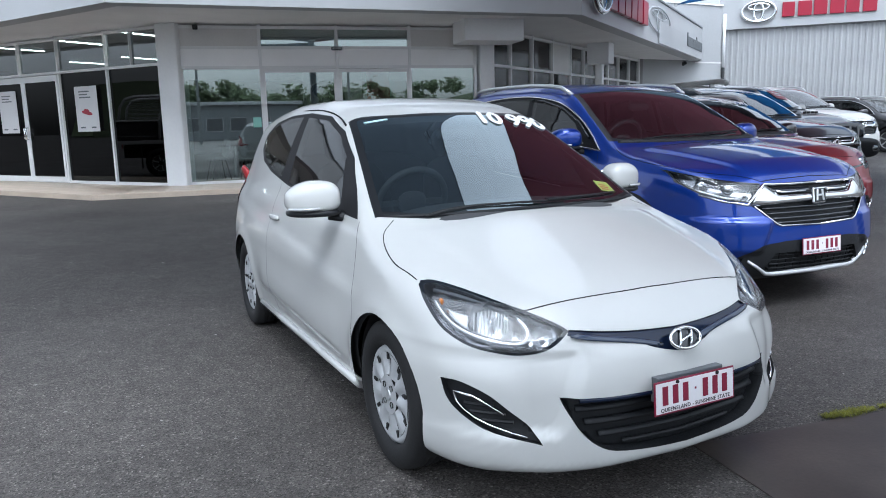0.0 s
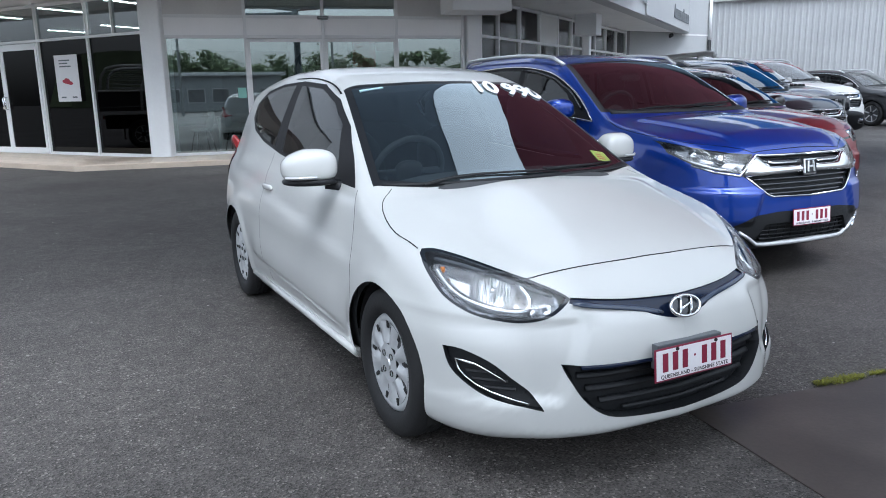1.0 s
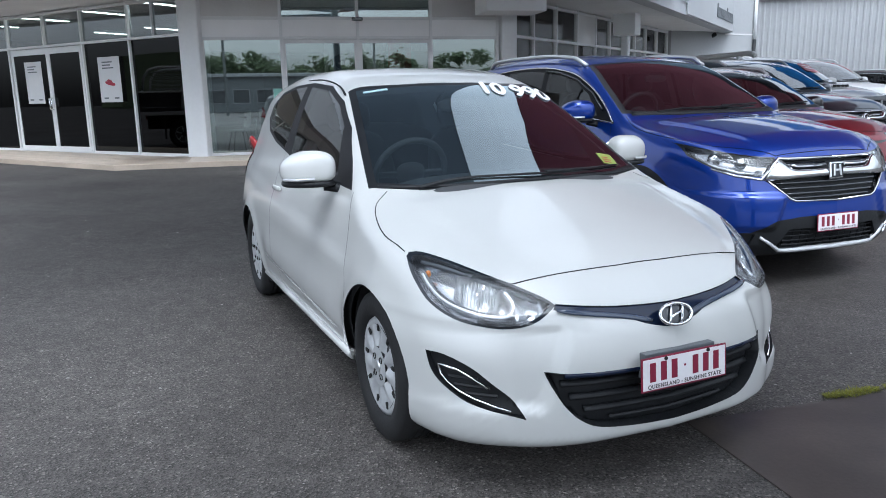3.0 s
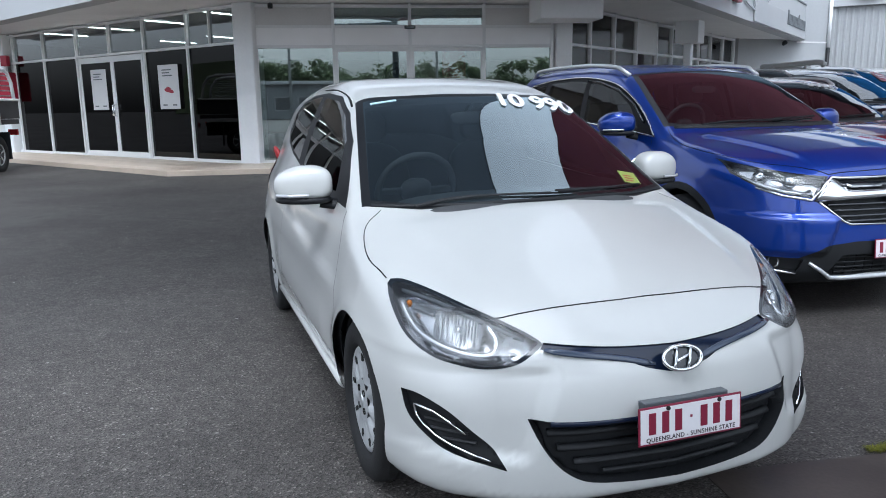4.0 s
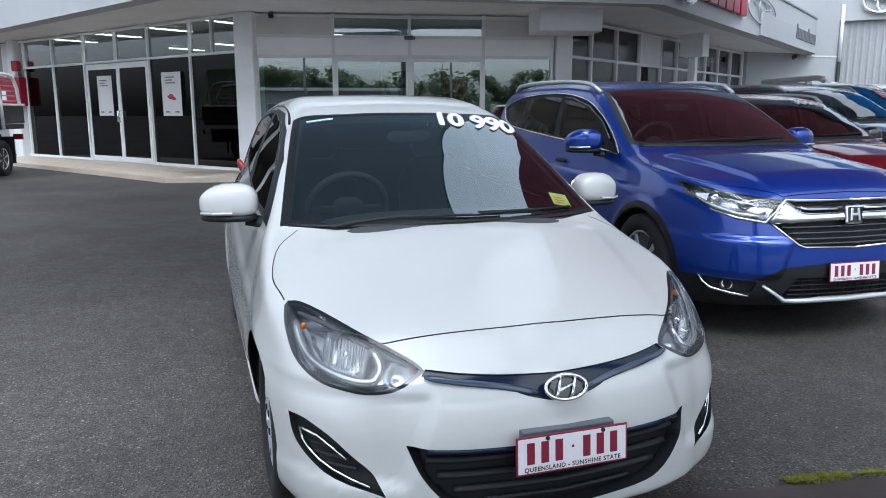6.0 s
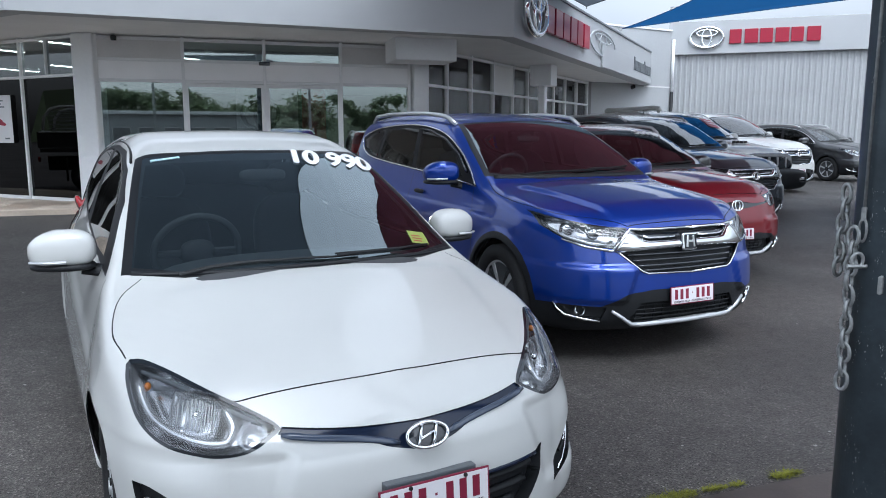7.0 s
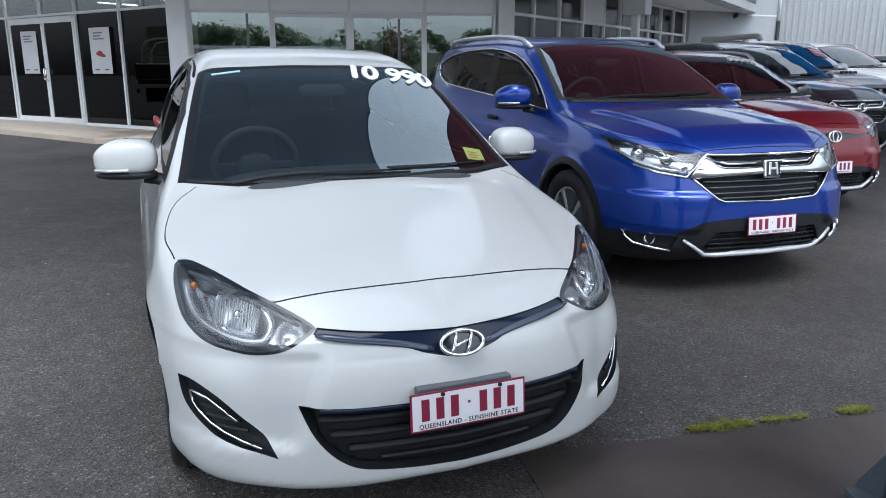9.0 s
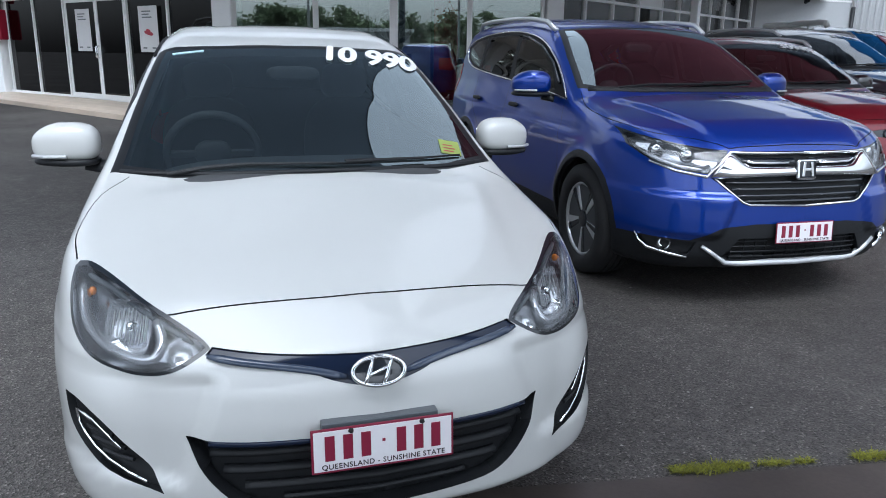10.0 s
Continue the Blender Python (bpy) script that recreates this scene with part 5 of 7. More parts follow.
ring_sign(screen, pose(-0.35, -0.03, 1.75), 0.42, 0.36, 0.05, GREYTEXT)
for k in range(6):
    part("letter_block", box(-0.78 + k * 0.15, -0.03, 1.0, -0.66 + k * 0.15, 0.001, 1.14), GREYTEXT, screen)
banner = thing("feather_banner", "tall red display banner inside the showroom", "banner", ins @ pose(4.35, 2.6, FLOOR))
part("cloth", prism([(-0.28, 0), (0.28, 0), (0.28, 0.05), (-0.28, 0.05)], 0.1, 2.6), SIGNRED, banner)
part("base_plate", box(-0.3, -0.2, 0, 0.3, 0.25, 0.02), SATIN, banner)


def cafe_chair(m):
    c = thing("cafe_chair", "white plastic chair with thin dark legs", "chair", m, "chairs behind the entrance glass")
    part("seat", turned(blob(0.22, 0.21, 0.03, 3), pose(0, 0, 0.45)), PANEL, c, smooth=True)
    part("backrest", turned(blob(0.025, 0.21, 0.2, 3), pose(-0.2, 0, 0.68, 0, -10, 0)), PANEL, c, smooth=True)
    for sx in (-1, 1):
        for sy in (-1, 1):
            part("leg", tube([(sx * 0.12, sy * 0.12, 0.43), (sx * 0.2, sy * 0.2, 0.0)], 0.011, 6), GLOSSBLACK, c)
    return c


chair_one = cafe_chair(ins @ pose(0.55, 1.0, FLOOR, 0, 0, 200))
copy_thing(chair_one, ins @ pose(1.25, 1.1, FLOOR, 0, 0, -20))
table = thing("cafe_table", "small dark round table between chairs", "table", ins @ pose(0.9, 1.35, FLOOR))
part("tabletop", turned(lathe([(-0.015, 0.0), (-0.015, 0.36), (0.012, 0.36), (0.012, 0.0)], 32, "z"), pose(0, 0, 0.72)), GLOSSBLACK, table)
part("pedestal", tube([(0, 0, 0.02), (0, 0, 0.71)], 0.03, 10), SATIN, table)
part("foot", lathe([(0.0, 0.0), (0.0, 0.24), (0.02, 0.22), (0.025, 0.0)], 28, "z"), SATIN, table)

# ---- the post with its cable and chain ----
POST = mat("dark_teal_post_paint", (0.076, 0.098, 0.116), 0.40, grain=0.12, scale=50, spread=0.28, big=5, bump=0.03)
SCUFF = mat("scuffed_paint", (0.42, 0.44, 0.45), 0.6, grain=0.4, scale=160)
PX, PY, PR = 2.29, 2.60, 0.118
post = thing("sail_post", "dark teal painted steel post, scratched, with welded foot fins", "post", pose(PX, PY, 0, 0, 0.0, 0))
part("shaft", lathe([(0.0, 0.0), (0.0, PR), (5.2, PR), (5.2, 0.0)], 64, "z"), POST, post, smooth=True)
part("base_plate", prism([(0.24 * math.cos(a), 0.24 * math.sin(a)) for a in [math.pi / 4 + math.pi / 2 * k for k in range(4)]], 0.004, 0.028, 0.003), POST, post)
for k in range(4):
    a = math.degrees(math.pi / 2 * k) + 35
    fin = bmesh.new()
    pts = [(PR - 0.01, 0.028), (PR + 0.10, 0.028), (PR + 0.10, 0.05), (PR - 0.01, 0.24)]
    lo = [fin.verts.new((x, -0.006, z)) for x, z in pts]
    hi = [fin.verts.new((x, 0.006, z)) for x, z in pts]
    fin.faces.new(lo)
    fin.faces.new(hi[::-1])
    for i in range(4):
        fin.faces.new((lo[i], lo[(i + 1) % 4], hi[(i + 1) % 4], hi[i]))
    bmesh.ops.recalc_face_normals(fin, faces=fin.faces[:])
    part("fin", turned(fin, pose(0, 0, 0, 0, 0, a)), POST, post)
# scratches where chains have knocked the paint
rnd = random.Random(3)
face_dir = math.atan2(0.436 - PY, 0.858 - PX)
verts, faces = [], []


def scratch(a, z, w, h, slant):
    """One ragged chip of lost paint lying on the shaft."""
    i, r, k = len(verts), PR + 0.0007, rnd.randint(5, 7)
    for j in range(k):
        q = 6.283 * j / k
        f = rnd.uniform(0.45, 1.0)
        dz = h * math.sin(q) * f
        da = w * math.cos(q) * f + slant * dz
        verts.append((r * math.cos(a + da / PR), r * math.sin(a + da / PR), z + dz))
    faces.append(tuple(range(i, i + k)))


for _ in range(34):      # knocks come in clusters: short streaks with specks about them
    a0, z0, slant = face_dir + rnd.uniform(-1.15, 1.15), rnd.uniform(0.35, 2.1), rnd.uniform(-0.3, 0.3)
    tall = rnd.uniform(0.01, 0.07)
    for _ in range(rnd.randint(5, 16)):
        dz = rnd.gauss(0, tall)
        scratch(a0 + (rnd.gauss(0, 0.006) + slant * dz) / PR, z0 + dz, rnd.uniform(0.0005, 0.0018), rnd.uniform(0.0008, 0.006), slant)
for _ in range(120):
    scratch(face_dir + rnd.uniform(-1.4, 1.4), rnd.uniform(0.2, 2.2), rnd.uniform(0.0004, 0.001), rnd.uniform(0.0005, 0.002), 0)
for a0, z0, w in ((0.45, 1.07, 0.030), (-0.25, 1.21, 0.022), (0.05, 1.20, 0.012)):   # sideways scrapes
    for _ in range(26):
        scratch(face_dir + a0 + rnd.gauss(0, w) / PR, z0 + rnd.gauss(0, 0.003), rnd.uniform(0.001, 0.006), rnd.uniform(0.0004, 0.0012), 0)
for _ in range(60):      # one long upright scrape high on the shaft
    dz = rnd.uniform(-0.12, 0.12)
    scratch(face_dir + 0.62 + (rnd.gauss(0, 0.003) - 0.08 * dz) / PR, 1.86 + dz, rnd.uniform(0.0004, 0.0016), rnd.uniform(0.001, 0.006), -0.08)
tagged(part("scratches", mesh_of("scratches", verts, faces, SCUFF, False), SCUFF, post), "pale scratches and chips in the paint", kind="stuff")
lug = face_dir + 0.30
part("eye_lug", turned(box(-0.006, -0.006, -0.028, 0.022, 0.006, 0.028, 0.004), Matrix.Translation((PR * math.cos(face_dir - 0.24), PR * math.sin(face_dir - 0.24), 1.047)) @ pose(0, 0, 0, 0, 0, math.degrees(face_dir - 0.24))), STEEL, post)

cable_a = face_dir - 0.76
cx_, cy_ = (PR + 0.012) * math.cos(cable_a), (PR + 0.012) * math.sin(cable_a)
cable = thing("wire_cable", "galvanised wire cable running up the post", "cable", pose(PX + cx_, PY + cy_, 0))
part("strand", tube([(0.0, 0.0, 1.24), (0.001, 0.0, 2.4), (0.0, 0.0, 5.0)], 0.0048, 8), STEEL, cable, smooth=True)
part("ferrule", tube([(0, 0, 1.235), (0, 0, 1.275)], 0.008, 10), STEEL, cable)
loop = tube([(0.014 * math.sin(q) * (1 if q < 3.14 else 1), 0, 1.205 + 0.035 * math.cos(q)) for q in [2 * math.pi * i / 20 for i in range(20)]], 0.004, 6, True)
part("loop", turned(loop, pose(0, 0, 0, 0, 0, math.degrees(cable_a) + 90)), STEEL, cable)


def chain(x, y, z_top, links, label, lean=0.0, lay=1.0):
    c = thing("chain", label, "chain", pose(x, y, 0), "chains on the post")
    one = tube([(0.0, (0.017 * math.cos(q)), 0.030 * math.sin(q)) for q in [2 * math.pi * i / 20 for i in range(20)]], 0.0062, 8, True)
    me = bpy.data.meshes.new("link")
    for f in one.faces:
        f.smooth = True
    one.to_mesh(me)
    one.free()
    me.materials.append(STEEL)
    rr = random.Random(links)
    for i in range(links):
        ob = new("link", me)
        ob.parent = c
        ob.matrix_basis = pose(rr.uniform(-0.002, 0.002) + lean * i * 0.01, rr.uniform(-0.002, 0.002), z_top - 0.0455 * i * lay, rr.uniform(-6, 6), rr.uniform(-5, 5), 90 * (i % 2) + rr.uniform(-14, 14) + 25)
    return c


ca = face_dir - 0.86
chain(PX + (PR + 0.03) * math.cos(ca), PY + (PR + 0.03) * math.sin(ca), 1.185, 11, "hanging galvanised steel chain shackled to the cable")
cb = face_dir - 1.28
chain(PX + (PR + 0.03) * math.cos(cb), PY + (PR + 0.03) * math.sin(cb), 1.31, 6, "short rusty end of galvanised chain", -0.2)
sh = thing("shackle", "galvanised bow shackle joining cable and chain", "shackle", pose(PX + (PR + 0.032) * math.cos(face_dir - 0.70), PY + (PR + 0.032) * math.sin(face_dir - 0.70), 1.115))
part("bow", tube([(0.018 * math.cos(q), 0, 0.022 * math.sin(q)) for q in [math.radians(d) for d in range(-60, 250, 20)]], 0.006, 8), STEEL, sh, smooth=True)
part("pin", tube([(-0.03, 0, -0.018), (0.03, 0, -0.018)], 0.007, 8), STEEL, sh)

# ---- shade sails overhead ----
def sail(name, corners, material, label, sag=0.35, belly=(0.1, 0.1, 0.1, 0.1), n=18):
    """A tensioned cloth between corners: its edges curve inwards, its middle sinks."""
    cs = [Vector(c) for c in corners]
    mid_pt = sum(cs, Vector()) / len(cs)
    rim = []
    for a, b, hollow in zip(cs, cs[1:] + cs[:1], belly):
        inward = mid_pt - (a + b) / 2
        inward.z = 0
        for i in range(n):
            t = i / n
            p = a.lerp(b, t) + inward.normalized() * (b - a).length * hollow * 4 * t * (1 - t)
            rim.append(p)
    verts, faces, rings = [], [], 10
    for j in range(rings + 1):
        s = j / rings
        for p in rim:
            q = p.lerp(mid_pt, s)
            q.z -= sag * math.sin(s * math.pi / 2) * 0.6
            verts.append(tuple(q))
    m = len(rim)
    for j in range(rings):
        for i in range(m):
            a, b = j * m + i, j * m + (i + 1) % m
            faces.append((a, b, b + m, a + m))
    ob = thing("shade_sail", label, "shade sail", None, "shade sails over the yard")
    part("cloth", mesh_of("cloth", verts, faces, material), material, ob)
    part("hem", tube(rim, 0.010, 6, True), material, ob)
    for c in cs:
        out = (c - mid_pt)
        out.z = 0
        part("corner_ring", tube([tuple(c + out.normalized() * (0.05 + 0.05 * math.cos(q)) + Vector((0, 0, 0.05 * math.sin(q)))) for q in [2 * math.pi * i / 14 for i in range(14)]], 0.008, 6, True), STEEL, ob)
    return ob


sail("grey", [(2.2, 2.72, 4.45), (1.4, 9.7, 4.7), (-7.4, 10.6, 5.0), (-3.6, 2.0, 4.8)], SAIL_GREY, "charcoal shade sail out of direct view over the yard", belly=(0.16, 0.05, 0.05, 0.05))
sail("red", [(2.30, 2.80, 4.45), (10.2, 9.0, 4.8), (9.6, 16.2, 5.6), (1.25, 12.4, 4.85)], SAIL_RED, "red shade sail stretched over the parked cars", belly=(0.07, 0.06, 0.06, 0.012))
sail("dark", [(4.97, 18.4, 4.5), (8.74, 14.3, 5.2), (-3.5, 9.5, 5.5)], SAIL_GREY, "charcoal shade sail tied to the fascia", belly=(0.035, 0.06, 0.035))
sail("blue", [(6.85, 22.0, 4.5), (16.8, 17.6, 5.25), (16.7, 14.6, 5.6), (8.45, 17.2, 5.5)], SAIL_BLUE, "blue shade sail stretched over the yard", belly=(0.05, 0.06, 0.06, 0.11))
# this sail is unseen, added to shade the cars and the near ground
sail("near", [(2.35, 2.45, 4.45), (-1.6, -0.8, 4.6), (0.4, -6.5, 4.7), (7.5, -3.5, 4.7)], SAIL_GREY, "charcoal shade sail out of direct view over the yard", belly=(0.08, 0.08, 0.08, 0.08))

# ---- across the street, seen only in the glass ----
FOLIAGE = cloth("foliage", (0.11, 0.14, 0.08), (0.20, 0.25, 0.15))
BARK = mat("bark", (0.12, 0.09, 0.07), 0.8, grain=0.3, scale=20)


def street_tree(x, y, h, spread, seed):
    rr = random.Random(seed)
    t = thing("tree", "leafy green roadside tree", "tree", pose(x, y, 0), "trees across the street")
    limbs = [tube([(0, 0, 0), (0.1, 0.05, h * 0.3), (0.05, 0.15, h * 0.62)], [0.22, 0.16, 0.08], 8)]
    for k in range(5):
        a = k * 1.256 + rr.uniform(-0.3, 0.3)
        limbs.append(tube([(0.08, 0.1, h * 0.4), (math.cos(a) * spread * 0.35, math.sin(a) * spread * 0.35, h * 0.62), (math.cos(a) * spread * 0.6, math.sin(a) * spread * 0.6, h * 0.78)], [0.09, 0.06, 0.03], 6))
    part("trunk", join(*limbs), BARK, t)
    verts, faces = [], []
    clumps = [(Vector((rr.gauss(0, spread * 1.2), rr.gauss(0, spread * 0.5), h * rr.uniform(0.45, 0.95))), rr.uniform(0.35, 0.75) * spread * 0.6) for _ in range(20)]
    for _ in range(2600):
        c, size = rr.choice(clumps)
        p = c + Vector((rr.gauss(0, 0.45), rr.gauss(0, 0.45), rr.gauss(0, 0.35))) * size
        s = rr.uniform(0.16, 0.42)
        d1, d2 = Vector((rr.gauss(0, 1), rr.gauss(0, 1), rr.gauss(0, 0.6))).normalized() * s, Vector((rr.gauss(0, 1), rr.gauss(0, 1), rr.gauss(0, 1))).normalized() * s * 0.6
        i = len(verts)
        verts += [tuple(p - d1), tuple(p + d2), tuple(p + d1), tuple(p - d2)]
        faces.append((i, i + 1, i + 2, i + 3))
    part("crown", mesh_of("crown", verts, faces, FOLIAGE, False), FOLIAGE, t)


for i, (x, y, h, s) in enumerate(((-34, -58, 5, 3.4), (-27, -62, 5.4, 3.6), (-19, -64, 5, 3.2), (-11, -66, 6.2, 3.6), (-4, -66, 5.6, 4.0), (3, -67, 5.2, 3.6), (9, -66, 6.4, 3.2), (16, -64, 6.4, 4.0), (23, -62, 5, 3.2), (30, -58, 6, 4.0), (37, -54, 6, 3.6), (44, -40, 5, 2.6), (-46, -38, 5, 2.6))):
    street_tree(x, y, h * 1.05, s * 0.9, i + 11)


def street_building(x, y, turn, wide, tall, label, wall_mat):
    b = thing("building", label, "building", pose(x, y, 0, 0, 0, turn), "buildings across the street")
    part("wall", box(-wide / 2, 0, 0, wide / 2, 8, tall, 0.02), wall_mat, b)
    part("roof", box(-wide / 2 - 0.4, -0.6, tall, wide / 2 + 0.4, 8.4, tall + 0.35, 0.03), WHITE, b)
    for k in range(int(wide // 2.5)):
        win = part("window", box(-wide / 2 + 0.6 + k * 2.5, -0.05, 0.9, -wide / 2 + 2.4 + k * 2.5, 0.03, 2.4, 0.01), ALU, b)
        part("pane", box(-wide / 2 + 0.68 + k * 2.5, -0.07, 0.98, -wide / 2 + 2.32 + k * 2.5, -0.045, 2.32), DARKWALL, win)


street_building(-13, -50, 172, 20, 3.4, "low white building with a flat roof across the street", WHITE)
street_building(12, -52, 190, 17, 3.7, "low pale building with a flat roof across the street", PANEL)
def lamp_post(x, y, h):
    p = thing("street_lamp", "grey steel street lamp across the road", "street lamp", pose(x, y, 0), "street lamps")
    part("pole", tube([(0, 0, 0), (0, 0, h)], [0.14, 0.10], 10), STEEL, p)
    part("arm", tube([(0, 0, h - 0.05), (0, 0.8, h + 0.25), (0, 1.8, h + 0.3)], 0.05, 8), STEEL, p)
    part("head", box(-0.14, 1.6, h + 0.22, 0.14, 2.3, h + 0.36, 0.04), SATIN, p)


for lx, ly, lh in ((-19, -33, 7.5), (-6.5, -34, 7.5), (6, -34, 7.5), (19, -33, 7.5)):
    lamp_post(lx, ly, lh)
hills = bmesh.new()
hv = []
for i in range(49):
    a = math.radians(180 + 180 * i / 48)
    hgt = 9 + 2.5 * math.sin(i * 0.37) + 1.5 * math.sin(i * 0.9 + 1)
    hv.append((hills.verts.new((150 * math.cos(a), 150 * math.sin(a), -1)), hills.verts.new((158 * math.cos(a), 158 * math.sin(a), hgt)), hills.verts.new((200 * math.cos(a), 200 * math.sin(a), -1))))
for p, q in zip(hv, hv[1:]):
    hills.faces.new((p[0], q[0], q[1], p[1]))
    hills.faces.new((p[1], q[1], q[2], p[2]))
tagged(part("backdrop", hills, FOLIAGE, smooth=True), "distant wooded hills", "hills", kind="structure")


# ---- the cars ----
HATCH_LOOK = dict(
    wind=[(-0.945, 0.0), (-0.965, 0.28), (-1.02, 0.5), (-1.125, 0.715), (-1.36, 0.665), (-1.6, 0.612), (-1.86, 0.553), (-1.815, 0.3), (-1.80, 0.0),
          (-1.815, -0.3), (-1.86, -0.553), (-1.6, -0.612), (-1.36, -0.665), (-1.125, -0.715), (-1.02, -0.5), (-0.965, -0.28)],
    windows=[(-1.22, 0.955), (-1.36, 1.075), (-1.55, 1.21), (-1.8, 1.335), (-2.1, 1.415), (-2.5, 1.44), (-2.9, 1.43), (-3.2, 1.39), (-3.37, 1.31), (-3.36, 1.22), (-3.22, 1.14), (-2.95, 1.08), (-2.5, 1.025), (-1.8, 0.975)],
    panes=[[(-1.50, 0.995), (-1.62, 1.215), (-1.82, 1.315), (-2.1, 1.39), (-2.5, 1.415), (-2.47, 1.04), (-1.8, 0.995)],
           [(-2.66, 1.06), (-2.62, 1.42), (-2.9, 1.41), (-3.17, 1.37), (-3.34, 1.30), (-3.33, 1.23), (-3.2, 1.16), (-2.95, 1.10)]],
    head=[(0.768, 0.785), (0.755, 0.797), (0.72, 0.800), (0.67, 0.786), (0.62, 0.766), (0.56, 0.739), (0.50, 0.713), (0.45, 0.688), (0.42, 0.669), (0.408, 0.656), (0.43, 0.643), (0.469, 0.622), (0.503, 0.606), (0.54, 0.594), (0.59, 0.588), (0.641, 0.594), (0.70, 0.607), (0.74, 0.631), (0.765, 0.664), (0.775, 0.71), (0.776, 0.75)],
    slim=[[(-0.405, 0.660), (-0.27, 0.646), (-0.15, 0.638), (0, 0.634), (0.15, 0.638), (0.27, 0.646), (0.405, 0.660), (0.422, 0.644), (0.28, 0.623), (0.18, 0.606), (0.115, 0.580), (0, 0.558), (-0.115, 0.580), (-0.18, 0.606), (-0.28, 0.623), (-0.422, 0.644)]],
    low=[[(-0.482, 0.450), (-0.25, 0.441), (0, 0.438), (0.25, 0.441), (0.482, 0.450), (0.455, 0.38), (0.42, 0.325), (0.37, 0.278), (0.30, 0.248), (0.15, 0.231), (0, 0.227), (-0.15, 0.231), (-0.30, 0.248), (-0.37, 0.278), (-0.42, 0.325), (-0.455, 0.38)]],
    fog=[[(0.792, 0.497), (0.785, 0.44), (0.768, 0.40), (0.73, 0.358), (0.682, 0.330), (0.544, 0.290), (0.56, 0.325), (0.578, 0.357), (0.631, 0.405), (0.689, 0.460), (0.752, 0.495)]],
    tail=[[(-3.62, 0.98), (-3.78, 1.0), (-3.95, 0.80), (-3.90, 0.74), (-3.72, 0.82)]],
    seams=[("top", [(-0.268, 0.52), (-0.255, 0.47), (-0.235, 0.3), (-0.222, 0.12), (-0.22, 0.0)]),
           ("top", [(-0.60, 0.765), (-0.75, 0.785), (-0.9, 0.765), (-1.0, 0.725), (-1.075, 0.65)]),
           ("side", [(-1.07, 0.30), (-1.085, 0.55), (-1.12, 0.80), (-1.19, 0.95)]),
           ("side", [(-2.62, 1.03), (-2.60, 0.62), (-2.50, 0.36), (-2.42, 0.28)])],
    bonnet=[(-0.225, 0.0), (-0.227, 0.12), (-0.24, 0.3), (-0.26, 0.47), (-0.60, 0.762), (-0.75, 0.782), (-0.9, 0.762), (-1.0, 0.722), (-1.07, 0.65), (-0.94, 0.0),
            (-1.07, -0.65), (-1.0, -0.722), (-0.9, -0.762), (-0.75, -0.782), (-0.60, -0.762), (-0.26, -0.47), (-0.24, -0.3), (-0.227, -0.12)],
    doors=[[(-1.075, 0.30), (-1.09, 0.55), (-1.125, 0.80), (-1.2, 0.955), (-2.615, 1.02), (-2.595, 0.62), (-2.495, 0.36), (-2.42, 0.285)]],
    ease=True, rim_wide=0.009, slim_mat=GLOSSGREY, wheel="trim", rim=0.198, tyre_wide=0.185, cowl=(-1.0, 1.0), mirror_x=-1.72, mirror_z=1.30, door_mirror=(-1.43, 0.895, 1.035))

HATCH_AT = pose(0.853, 2.496, 0.0, 0, 0, -63.4)
hatch = build_car("hatchback_car", "white three-door hatchback with a price on its windscreen", HATCH_AT, HATCH, HATCH_LOOK, W_PAINT, 1.15)


